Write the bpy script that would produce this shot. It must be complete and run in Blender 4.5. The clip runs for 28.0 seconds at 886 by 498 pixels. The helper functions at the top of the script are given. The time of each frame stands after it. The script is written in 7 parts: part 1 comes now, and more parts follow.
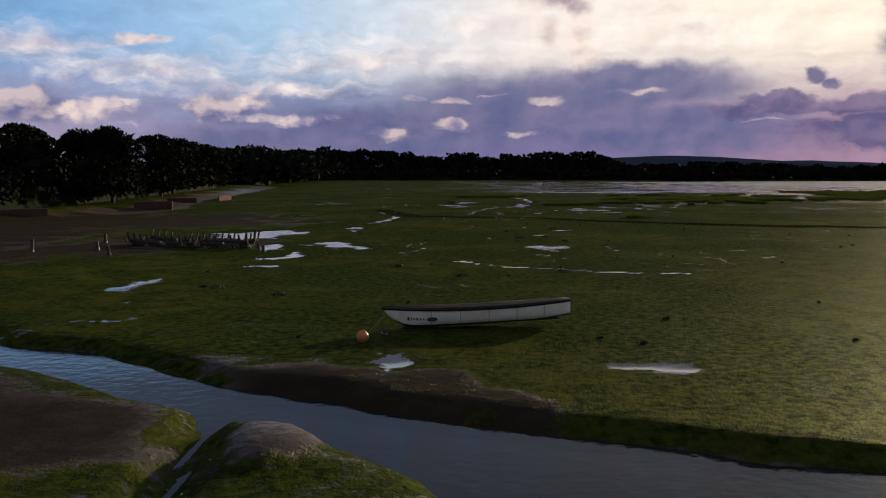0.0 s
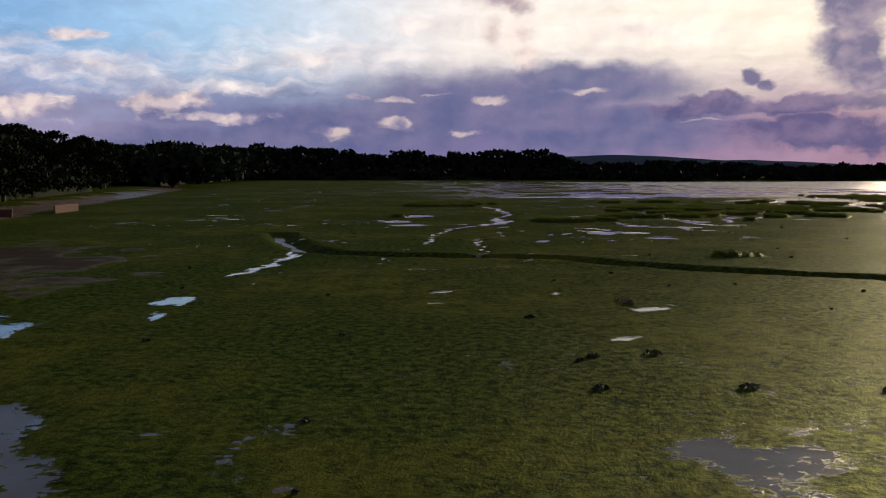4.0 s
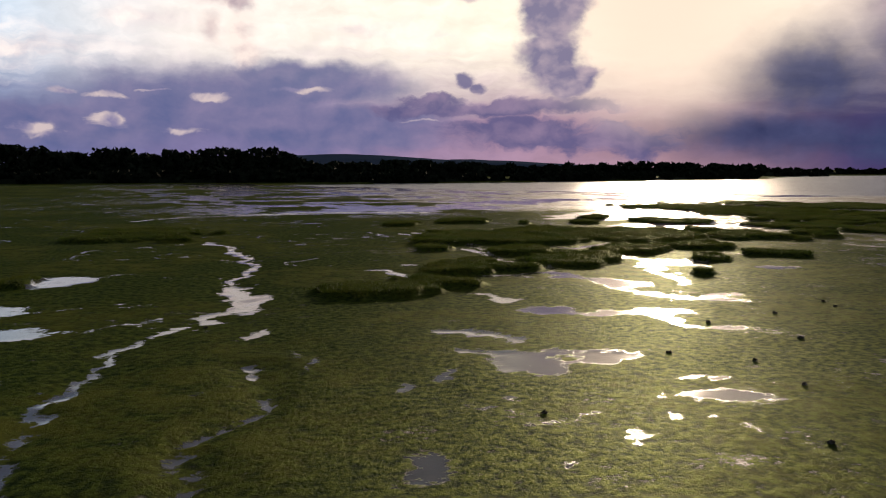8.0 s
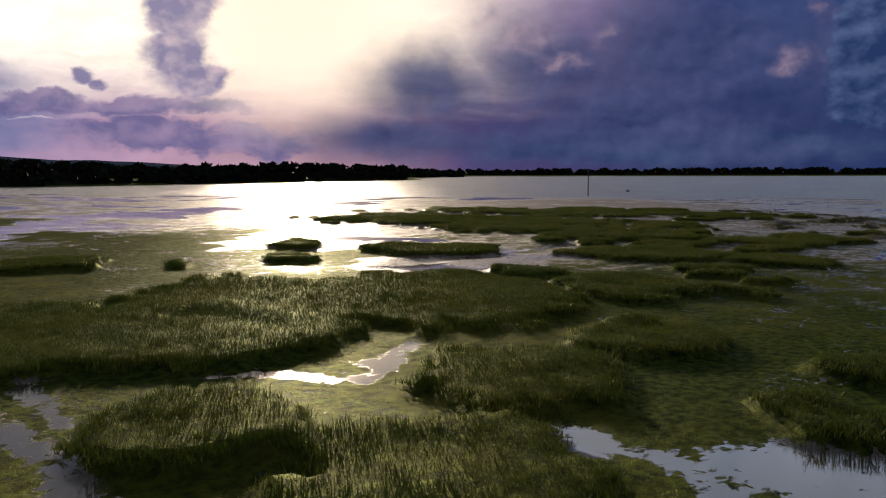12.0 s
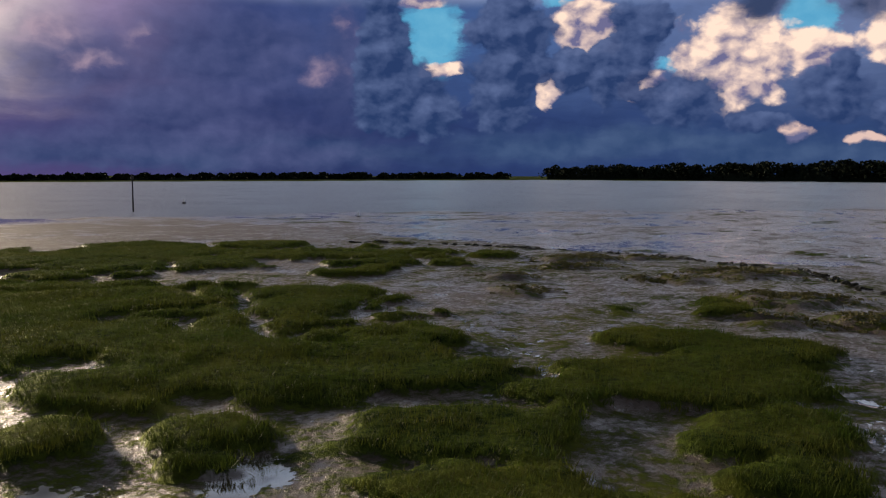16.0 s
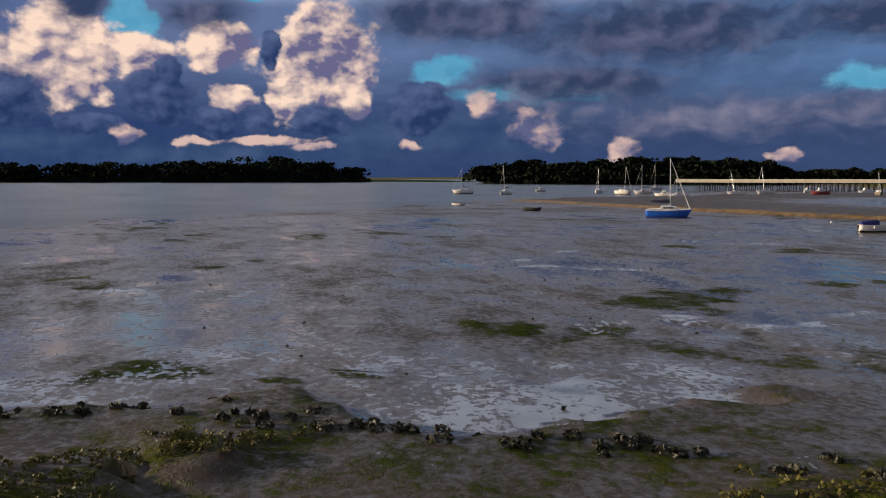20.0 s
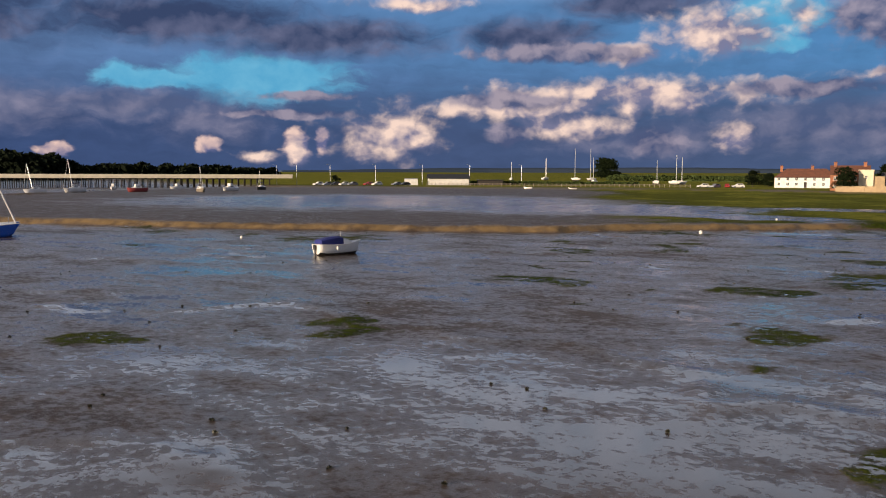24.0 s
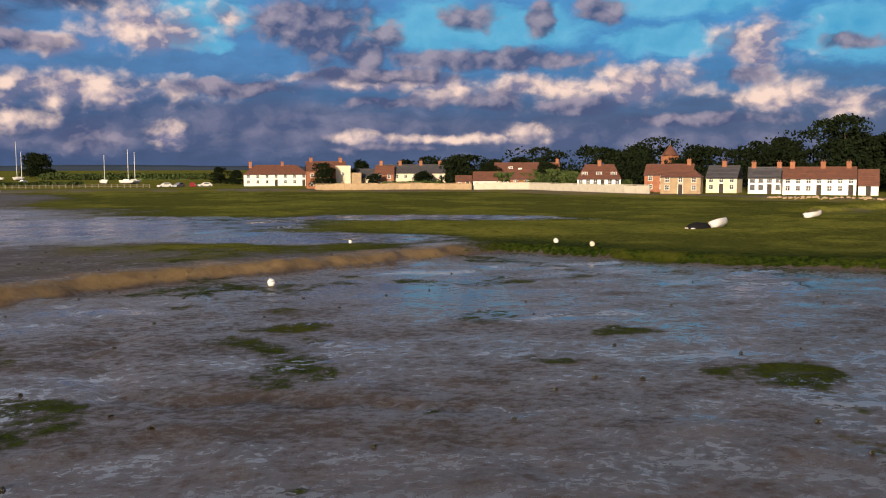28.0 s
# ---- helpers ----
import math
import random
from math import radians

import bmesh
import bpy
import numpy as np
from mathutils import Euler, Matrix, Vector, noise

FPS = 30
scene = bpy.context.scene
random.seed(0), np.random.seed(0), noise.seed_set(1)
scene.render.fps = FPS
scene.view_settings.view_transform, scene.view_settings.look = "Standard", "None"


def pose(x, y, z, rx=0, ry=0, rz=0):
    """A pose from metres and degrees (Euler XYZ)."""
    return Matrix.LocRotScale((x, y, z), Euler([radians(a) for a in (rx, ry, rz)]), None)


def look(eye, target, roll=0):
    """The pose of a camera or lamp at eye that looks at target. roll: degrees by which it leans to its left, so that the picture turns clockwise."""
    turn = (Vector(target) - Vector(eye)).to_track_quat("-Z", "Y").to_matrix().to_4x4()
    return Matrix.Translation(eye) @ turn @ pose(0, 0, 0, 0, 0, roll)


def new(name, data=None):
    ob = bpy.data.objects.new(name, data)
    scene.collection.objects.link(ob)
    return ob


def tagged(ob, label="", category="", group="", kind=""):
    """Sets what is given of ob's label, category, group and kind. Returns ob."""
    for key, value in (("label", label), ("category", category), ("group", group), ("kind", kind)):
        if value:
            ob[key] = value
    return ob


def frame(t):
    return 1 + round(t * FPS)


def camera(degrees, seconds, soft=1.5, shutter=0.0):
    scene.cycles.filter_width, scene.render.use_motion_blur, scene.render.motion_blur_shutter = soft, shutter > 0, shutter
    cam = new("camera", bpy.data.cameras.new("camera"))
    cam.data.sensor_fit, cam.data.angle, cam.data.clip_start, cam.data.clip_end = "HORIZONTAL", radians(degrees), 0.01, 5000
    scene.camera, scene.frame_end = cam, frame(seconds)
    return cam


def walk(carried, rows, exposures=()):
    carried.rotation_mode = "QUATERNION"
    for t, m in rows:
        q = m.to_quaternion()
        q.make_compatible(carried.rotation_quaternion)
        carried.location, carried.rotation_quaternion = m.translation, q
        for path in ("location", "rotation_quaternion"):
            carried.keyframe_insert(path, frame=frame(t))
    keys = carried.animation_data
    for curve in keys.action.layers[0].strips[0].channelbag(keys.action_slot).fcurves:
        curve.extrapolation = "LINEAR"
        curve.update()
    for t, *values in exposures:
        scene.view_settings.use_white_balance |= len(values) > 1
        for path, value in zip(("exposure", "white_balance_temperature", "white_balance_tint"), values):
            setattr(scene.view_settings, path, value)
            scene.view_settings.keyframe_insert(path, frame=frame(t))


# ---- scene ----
cam = camera(54.0, 28.0, 1.1)
PATH = [
    (0.0, (0.29, -6.15, 6.51), (-4.84, 93.31, -2.53), 0.01),
    (0.5, (0.16, 0.68, 6.39), (-6.43, 100.05, -2.65), 0.04),
    (1.0, (-0.12, 7.46, 6.31), (-7.94, 106.74, -2.75), 0.07),
    (1.5, (-0.43, 14.22, 6.24), (-8.42, 113.49, -2.83), 0.10),
    (2.0, (-0.76, 21.04, 6.26), (-7.39, 120.40, -2.82), 0.14),
    (2.5, (-1.20, 27.89, 6.30), (-5.82, 127.36, -2.83), 0.20),
    (4.5, (-2.10, 55.95, 6.47), (1.15, 155.48, -2.68), 0.03),
    (5.0, (-2.17, 63.00, 6.55), (3.63, 162.41, -2.63), -0.01),
    (5.5, (-2.09, 70.06, 6.76), (8.05, 169.12, -2.42), -0.08),
    (6.0, (-1.80, 77.24, 6.98), (12.80, 175.74, -2.23), -0.07),
    (6.5, (-1.35, 84.70, 7.23), (17.52, 182.46, -2.02), -0.02),
    (7.0, (-0.66, 92.17, 7.40), (22.12, 189.10, -1.86), 0.05),
    (7.5, (0.35, 99.58, 7.44), (27.39, 195.41, -1.83), 0.03),
    (8.0, (1.68, 106.85, 7.39), (33.42, 201.23, -1.85), 0.02),
    (8.5, (3.45, 114.08, 7.35), (39.45, 206.92, -1.88), -0.07),
    (9.0, (5.63, 121.10, 7.21), (45.91, 212.17, -2.00), -0.10),
    (9.5, (8.14, 128.15, 7.01), (53.83, 216.62, -2.21), -0.08),
    (10.0, (10.64, 134.69, 6.80), (60.79, 220.71, -2.39), -0.05),
    (10.5, (13.35, 140.79, 6.63), (67.51, 224.34, -2.57), -0.04),
    (11.0, (16.30, 146.79, 6.57), (74.74, 227.42, -2.58), -0.09),
    (11.5, (19.30, 152.56, 6.60), (82.07, 229.87, -2.52), -0.08),
    (13.5, (36.98, 171.78, 6.44), (115.57, 233.02, -2.13), 0.25),
    (14.0, (42.39, 176.81, 6.62), (124.58, 233.14, -1.92), 0.20),
    (14.5, (48.15, 181.60, 6.82), (133.99, 232.18, -1.72), 0.16),
    (15.0, (54.11, 186.10, 6.95), (143.29, 230.52, -1.66), 0.06),
    (15.5, (60.23, 190.14, 7.07), (152.34, 228.14, -1.47), 0.05),
    (16.0, (66.50, 193.72, 7.15), (161.09, 225.01, -1.33), 0.09),
    (16.5, (73.14, 196.74, 7.17), (169.79, 221.00, -1.26), 0.05),
    (17.0, (80.18, 199.36, 7.15), (178.49, 215.65, -1.23), 0.09),
    (17.5, (87.32, 201.56, 7.13), (186.69, 209.13, -1.16), 0.14),
    (18.0, (94.47, 203.23, 7.06), (194.11, 201.32, -1.25), 0.11),
    (18.5, (101.66, 204.27, 6.96), (200.62, 192.49, -1.34), 0.10),
    (19.0, (108.64, 204.89, 6.76), (205.94, 183.35, -1.56), 0.08),
    (19.5, (115.69, 204.64, 6.52), (210.50, 173.93, -1.77), 0.03),
    (20.0, (122.43, 203.78, 6.31), (213.83, 164.07, -1.97), -0.07),
    (20.5, (128.88, 202.35, 6.17), (215.92, 153.80, -2.11), -0.16),
    (21.0, (134.92, 200.36, 6.13), (216.58, 143.24, -2.17), -0.18),
    (21.5, (140.76, 197.85, 6.16), (216.22, 132.76, -2.11), -0.16),
    (23.5, (158.66, 183.03, 6.40), (203.24, 93.94, -2.27), 0.01),
    (24.0, (162.46, 178.01, 6.32), (198.44, 85.13, -2.54), 0.15),
    (24.5, (165.74, 172.82, 6.29), (192.83, 76.97, -2.61), 0.07),
    (25.0, (168.42, 167.59, 6.32), (186.24, 69.60, -2.64), 0.05),
    (25.5, (170.59, 162.17, 6.38), (179.11, 62.95, -2.65), 0.02),
    (26.0, (172.22, 156.08, 6.36), (171.73, 56.50, -2.71), 0.05),
    (26.5, (173.21, 150.00, 6.30), (164.80, 50.77, -2.80), -0.01),
    (27.0, (173.64, 143.95, 6.29), (159.85, 45.33, -2.83), -0.07),
    (27.5, (173.60, 137.85, 6.31), (154.09, 40.21, -2.86), -0.15),
    (28.0, (172.89, 132.00, 6.29), (147.88, 35.61, -2.90), -0.17),
]
walk(cam, [(t, look(eye, target, roll)) for t, eye, target, roll in PATH],
     [(0, -0.28), (2.5, -0.25), (5, -0.2), (8, -0.15), (11, -0.02), (14, 0.2), (16.5, 0.28), (19, 0.1), (21, 0.1), (24, 0.32), (28, 0.35)])

# ---- sky, sun ----
SUN_BEARING, SUN_HEIGHT = 33.0, 10.0
VEIL = [(-27.8, 7.2, 6.3, 1.9), (-20.9, 6.1, 8.9, 1.6), (-29.7, 3.7, 3.7, 1.3), (-7.6, 7.1, 12.2, 1.9), (-0.2, 9.2, 4.4, 0.9), (-12.8, 5.2, 6.6, 0.8),
    (14.0, 8.4, 8.4, 1.6)]
BANK = [(3.5, 4.1, 10.9, 2.8), (9.9, 5.4, 7.7, 1.8), (-5.4, 2.6, 10.4, 1.9), (10.6, 2.6, 11.1, 2.2), (-16.0, 1.5, 7.1, 1.3), (-28.2, 3.8, 3.1, 1.2)]
BAR = [(17.6, 3.8, 4.8, 0.7), (24.1, 4.0, 6.1, 0.7), (24.1, 2.3, 6.8, 1.2), (29.4, 1.8, 5.5, 1.3), (17.5, 4.3, 2.6, 0.5)]
PUFFS = [(-16.6, 4.0, 2.7, 1.1), (-28.5, 3.9, 2.8, 1.0)]
LIT = [(-13.5, 3.2, 4.4, 0.4), (-15.1, 4.4, 1.2, 0.6), (-22.0, 8.0, 2.0, 0.5), (-24.6, 3.7, 2.6, 0.8)]
FLECKS = [(-5.0, 4.6, 0.9, 0.2), (-2.5, 4.5, 1.1, 0.2), (-2.4, 2.9, 1.0, 0.6), (-6.1, 2.3, 1.6, 0.5), (0.4, 4.8, 0.9, 0.1), (3.9, 4.4, 1.6, 0.3),
    (9.6, 5.0, 2.4, 0.2), (17.0, 3.1, 1.6, 0.1), (2.0, 2.3, 1.5, 0.3)]
PLUME = [(4.8, 10.6, 2.5, 1.1), (5.7, 8.8, 1.6, 1.8), (6.2, 7.3, 1.4, 1.1), (4.0, 8.8, 0.9, 1.5)]
PLUMEDARK = [(4.8, 10.9, 2.0, 0.8), (5.7, 10.2, 1.1, 0.6), (20.1, 10.9, 1.3, 0.4)]
COLUMN = [(25.7, 10.0, 2.6, 2.9), (25.6, 6.8, 2.3, 2.4), (26.6, 5.7, 2.0, 1.4), (20.0, 5.7, 0.8, 0.6), (20.7, 5.2, 0.6, 0.4)]
STORM = [(41.3, 5.5, 7.0, 4.1), (49.3, 6.8, 8.4, 4.7), (54.4, 3.9, 11.0, 4.9), (59.3, 7.8, 8.1, 4.1), (38.7, 2.2, 9.6, 2.2), (60.8, 1.3, 9.2, 2.0),
    (57.0, 7.2, 11.5, 5.4), (65.6, 7.0, 4.0, 5.9), (54.2, 2.2, 16.9, 2.5)]
STORMLIT = [(49.6, 6.8, 2.8, 1.3), (53.1, 8.1, 1.7, 1.1), (47.7, 8.5, 3.4, 1.7), (65.6, 9.6, 1.2, 1.3), (45.4, 9.8, 1.8, 1.3), (63.8, 6.6, 1.8, 1.0)]
GAPS = [(70.8, 8.7, 2.5, 2.6), (87.7, 6.7, 1.9, 0.7), (94.5, 9.6, 1.1, 1.7), (79.3, 11.3, 1.1, 0.8), (93.9, 9.9, 1.3, 1.6), (86.9, 6.8, 2.2, 0.6),
    (113.2, 6.8, 2.5, 1.0), (119.3, 5.4, 5.4, 0.8), (100.9, 11.5, 1.5, 0.6), (146.8, 6.0, 6.7, 1.5), (140.1, 5.8, 3.5, 0.9), (146.7, 5.4, 4.7, 1.5),
    (179.5, 9.6, 3.2, 1.5), (194.6, 9.1, 3.7, 2.0), (179.1, 7.8, 2.2, 0.7), (196.6, 8.9, 8.9, 1.6), (208.9, 7.9, 4.9, 1.1), (219.4, 8.0, 4.0, 2.0),
    (209.6, 10.3, 5.5, 1.1), (180.5, 9.3, 2.1, 1.4)]
CREAM = [(70.1, 10.9, 1.6, 0.5), (71.7, 6.8, 1.3, 0.6), (80.4, 9.5, 1.8, 1.9), (78.6, 5.6, 0.9, 1.0), (84.7, 5.6, 1.6, 1.1), (81.2, 9.2, 2.3, 1.8),
    (78.3, 5.2, 0.6, 1.2), (89.9, 7.3, 4.1, 3.2), (84.5, 5.5, 1.5, 0.8), (94.2, 7.6, 2.4, 1.3), (99.0, 8.0, 2.8, 1.6), (105.9, 7.5, 3.5, 3.6),
    (103.7, 4.9, 1.7, 1.6), (100.2, 5.0, 1.6, 1.1), (107.9, 4.9, 0.9, 1.6)]
CREAM_LOW = [(115.8, 4.7, 1.1, 0.9), (119.9, 3.0, 1.9, 1.2), (118.8, 3.9, 0.7, 0.6), (125.1, 1.6, 1.0, 1.0), (93.4, 2.8, 0.9, 0.5), (102.0, 2.3, 3.4, 0.3),
    (105.0, 2.0, 1.5, 0.3), (111.4, 2.1, 0.8, 0.3), (149.3, 1.7, 1.0, 1.0), (143.9, 1.6, 0.9, 0.6), (151.0, 2.1, 0.5, 0.9), (135.0, 1.3, 1.1, 0.4),
    (93.5, 2.5, 0.9, 0.5), (97.4, 2.2, 1.5, 0.3)]
CUMULUS = [(68.2, 8.2, 1.9, 3.7), (76.0, 8.9, 2.7, 3.3), (75.6, 5.2, 2.8, 2.4), (84.0, 9.1, 2.2, 1.8), (80.1, 6.6, 1.7, 1.6), (82.6, 6.6, 2.2, 2.2),
    (86.8, 4.7, 2.6, 1.7), (68.6, 5.2, 3.3, 2.6), (70.8, 4.5, 2.2, 2.2), (76.4, 7.4, 2.7, 3.7), (79.5, 6.9, 1.1, 1.4), (82.2, 7.1, 1.4, 2.0),
    (84.2, 9.2, 2.0, 1.2), (86.4, 4.7, 2.7, 1.6), (95.7, 4.9, 2.1, 1.7), (96.2, 6.4, 1.0, 1.1), (102.5, 8.1, 0.6, 1.2), (101.4, 3.7, 1.3, 0.9),
    (111.9, 4.5, 2.5, 1.8), (105.7, 3.7, 2.2, 1.1), (91.3, 3.3, 2.1, 0.7), (99.0, 3.6, 1.5, 1.0)]
LOWBAND = [(57.7, 1.4, 21.0, 1.4), (79.7, 1.8, 10.9, 1.5), (93.5, 1.3, 10.9, 1.2), (85.0, 2.2, 14.2, 1.2), (99.4, 1.5, 18.5, 1.3), (110.5, 2.7, 9.5, 1.6),
    (117.6, 3.0, 6.9, 2.2)]
OVERCAST = [(98.3, 10.1, 3.5, 1.3), (112.7, 10.3, 5.4, 2.2), (91.3, 10.2, 2.1, 1.2), (116.7, 10.0, 7.3, 2.2), (127.5, 9.0, 11.9, 3.0), (141.8, 9.3, 12.3, 2.0),
    (121.9, 6.0, 8.9, 1.6), (150.9, 8.5, 10.7, 1.7), (164.4, 8.6, 6.3, 1.6), (171.0, 10.4, 6.7, 1.3)]
HAZE = [(129.3, 3.8, 12.6, 1.9), (140.1, 4.1, 10.4, 1.3), (119.7, 4.9, 4.4, 1.5), (143.9, 3.4, 4.2, 2.0), (184.1, 2.8, 11.5, 2.2), (171.8, 2.0, 8.2, 1.3),
    (186.2, 2.4, 15.3, 1.7), (202.5, 1.8, 14.6, 1.5), (214.7, 1.3, 9.8, 1.4)]
PINK = [(176.2, 8.5, 4.8, 1.8), (170.5, 7.4, 2.6, 0.8), (155.3, 2.3, 4.9, 1.8), (149.3, 1.4, 1.0, 1.1), (163.6, 4.2, 9.6, 1.0), (171.0, 5.1, 11.1, 1.0),
    (177.1, 2.1, 1.3, 1.1), (166.6, 2.9, 4.4, 1.1), (146.7, 1.0, 1.9, 0.5), (157.1, 10.6, 4.2, 0.5), (180.9, 9.5, 1.4, 1.1), (214.0, 7.2, 3.0, 2.8),
    (207.2, 5.4, 4.6, 1.5), (215.7, 4.5, 3.6, 1.4), (201.0, 5.2, 7.3, 1.0), (194.7, 5.0, 4.1, 0.9), (191.4, 5.6, 9.6, 0.8), (199.9, 2.4, 1.6, 0.7),
    (195.1, 1.9, 6.3, 0.4), (219.4, 3.9, 2.4, 1.0), (172.7, 4.8, 8.3, 1.4), (189.2, 1.9, 2.9, 0.5)]
GREY = [(186.5, 9.1, 5.4, 2.3), (189.6, 7.4, 2.3, 1.2), (162.5, 4.6, 4.6, 0.6), (163.2, 2.5, 1.6, 0.8), (172.5, 2.0, 2.2, 1.0), (166.2, 7.5, 5.6, 0.7),
    (190.9, 8.4, 1.3, 1.0), (150.2, 4.8, 3.0, 0.4), (148.9, 3.6, 4.9, 0.3), (191.5, 1.4, 3.8, 0.3), (188.2, 1.2, 1.1, 0.4), (190.9, 6.0, 5.8, 0.6),
    (196.6, 9.7, 2.2, 1.1), (200.8, 9.5, 1.1, 1.3), (204.7, 9.9, 1.7, 1.0), (213.4, 5.6, 2.0, 0.8), (197.3, 7.0, 8.9, 0.8), (198.1, 4.3, 2.2, 1.0),
    (181.5, 5.1, 5.6, 0.6), (219.4, 7.4, 2.1, 0.6), (202.9, 4.0, 3.3, 0.7), (191.4, 4.3, 4.4, 0.5), (210.7, 3.0, 5.5, 0.6)]
# the sky's ground colours round the compass: bearing, red, green, blue
LOW_SKY = [(-60, .25, .24, .36), (-27, .42, .37, .55), (-8, .15, .17, .37), (10, .30, .23, .42), (24, .48, .30, .42), (33, .46, .28, .34), (44, .075, .055, .16),
           (60, .018, .027, .10), (90, .021, .045, .135), (125, .045, .095, .18), (150, .19, .19, .26), (180, .29, .25, .30), (205, .19, .18, .25), (225, .07, .10, .18)]
TOP_SKY = [(-60, .2, .3, .5), (-27, .26, .50, .85), (-14, .50, .74, 1.0), (2, 1.15, 1.05, .98), (20, 1.3, 1.15, .95), (40, 1.2, 1.0, .82), (50, .30, .22, .36),
           (58, .030, .045, .15), (75, .045, .09, .23), (95, .11, .15, .29), (115, .038, .07, .19), (140, .030, .046, .13), (160, .10, .11, .20), (176, .40, .37, .39), (195, .20, .27, .42), (225, .05, .22, .45)]

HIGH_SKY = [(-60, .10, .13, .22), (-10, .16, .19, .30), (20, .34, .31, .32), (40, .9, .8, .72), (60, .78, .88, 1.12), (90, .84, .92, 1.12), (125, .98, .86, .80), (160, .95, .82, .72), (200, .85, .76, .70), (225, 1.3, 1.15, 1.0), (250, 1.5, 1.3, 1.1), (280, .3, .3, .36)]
world = bpy.data.worlds.new("sky")
scene.world = world
world.use_nodes = True
wn, wl = world.node_tree.nodes, world.node_tree.links
wn.clear()


def wnode(kind, **settings):
    n = wn.new(kind)
    for key, value in settings.items():
        if key == "operation":
            n.operation = value
    return n


def put_in(node, index, value):
    if isinstance(value, bpy.types.NodeSocket):
        wl.new(value, node.inputs[index])
    elif value is not None:
        node.inputs[index].default_value = value


def wmath(op, a, b=None, c=None, clamp=False):
    n = wn.new("ShaderNodeMath")
    n.operation, n.use_clamp = op, clamp
    for i, v in enumerate((a, b, c)):
        put_in(n, i, v)
    return n.outputs[0]


def wvec(op, a, b=None, c=None):
    n = wn.new("ShaderNodeVectorMath")
    n.operation = op
    for i, v in enumerate((a, b, c)):
        put_in(n, i, v)
    return n.outputs["Value" if op in ("LENGTH", "DOT_PRODUCT") else "Vector"]


def wstep(value, lo, hi, out_lo=0.0, out_hi=1.0):
    n = wn.new("ShaderNodeMapRange")
    n.interpolation_type = "SMOOTHSTEP"
    for i, v in enumerate((value, lo, hi, out_lo, out_hi)):
        put_in(n, i, v)
    return n.outputs[0]


def wmix(fac, a, b, mode="MIX"):
    n = wn.new("ShaderNodeMix")
    n.data_type, n.blend_type = "RGBA", mode
    put_in(n, 0, fac)
    put_in(n, 6, a)
    put_in(n, 7, b)
    return n.outputs[2]


def wnoise(vector, scale, detail=6.0, rough=0.55):
    n = wn.new("ShaderNodeTexNoise")
    n.noise_dimensions = "2D"
    put_in(n, "Vector", vector)
    n.inputs["Scale"].default_value, n.inputs["Detail"].default_value, n.inputs["Roughness"].default_value = scale, detail, rough
    return n


coord = wn.new("ShaderNodeTexCoord")
turned = wn.new("ShaderNodeVectorRotate")
turned.rotation_type = "Z_AXIS"
wl.new(coord.outputs["Generated"], turned.inputs["Vector"])
turned.inputs["Angle"].default_value = radians(100)
xyz = wn.new("ShaderNodeSeparateXYZ")
wl.new(turned.outputs[0], xyz.inputs[0])
bearing = wmath("MULTIPLY_ADD", wmath("ARCTAN2", xyz.outputs[0], xyz.outputs[1]), 57.29578, 100.0)
height = wmath("MULTIPLY", wmath("ARCSINE", xyz.outputs[2]), 57.29578)
plane = wn.new("ShaderNodeCombineXYZ")
wl.new(bearing, plane.inputs[0])
wl.new(height, plane.inputs[1])
flat = plane.outputs[0]
# heights are stretched so that low clouds lie flatter than they are wide
tall = wvec("MULTIPLY", flat, (1.0, 1.35, 1.0))
swirl = wnoise(tall, 0.38, 5.0, 0.55)
wobble = wvec("SUBTRACT", swirl.outputs["Color"], (0.5, 0.5, 0.5))
place = wvec("MULTIPLY_ADD", wobble, (2.6, 1.5, 0.0), flat)
mild = wvec("MULTIPLY_ADD", wobble, (1.4, 0.8, 0.0), flat)
drift = wvec("MULTIPLY_ADD", wobble, (1.3, 1.3, 0.0), tall)
LIGHT_FROM = (-0.42, 0.58, 0.0)


def wbillow(vector, scale, detail, rough):
    """Heaped round lobes on lobes, 1 in their middles: the heads of cumulus."""
    n = wn.new("ShaderNodeTexVoronoi")
    n.voronoi_dimensions, n.feature, n.normalize = "2D", "SMOOTH_F1", True
    put_in(n, "Vector", vector)
    for key, value in (("Scale", scale), ("Detail", detail), ("Roughness", rough), ("Lacunarity", 2.3), ("Smoothness", 0.35)):
        n.inputs[key].default_value = value
    return wmath("SUBTRACT", 1.0, n.outputs["Distance"])


small_warp = wvec("MULTIPLY_ADD", wobble, (0.7, 0.7, 0.0), tall)
heap = wbillow(small_warp, 0.42, 2.6, 0.5)
heap_lit = wmath("SUBTRACT", heap, wbillow(wvec("ADD", small_warp, LIGHT_FROM), 0.42, 2.6, 0.5))
puff = wnoise(drift, 0.42, 7.0, 0.52).outputs[0]
lit = wnoise(wvec("ADD", drift, (-0.5, 0.7, 0.0)), 0.42, 4.0, 0.46).outputs[0]
relief = wmath("SUBTRACT", wnoise(drift, 0.42, 4.0, 0.46).outputs[0], lit)
vast = wmath("SUBTRACT", wnoise(drift, 0.17, 3.0, 0.45).outputs[0], wnoise(wvec("ADD", drift, (-1.3, 1.8, 0.0)), 0.17, 3.0, 0.45).outputs[0])
curl = wnoise(tall, 1.3, 6.0, 0.62).outputs[0]
streak = wnoise(wvec("MULTIPLY", mild, (0.30, 2.0, 1.0)), 0.45, 8.0, 0.58).outputs[0]
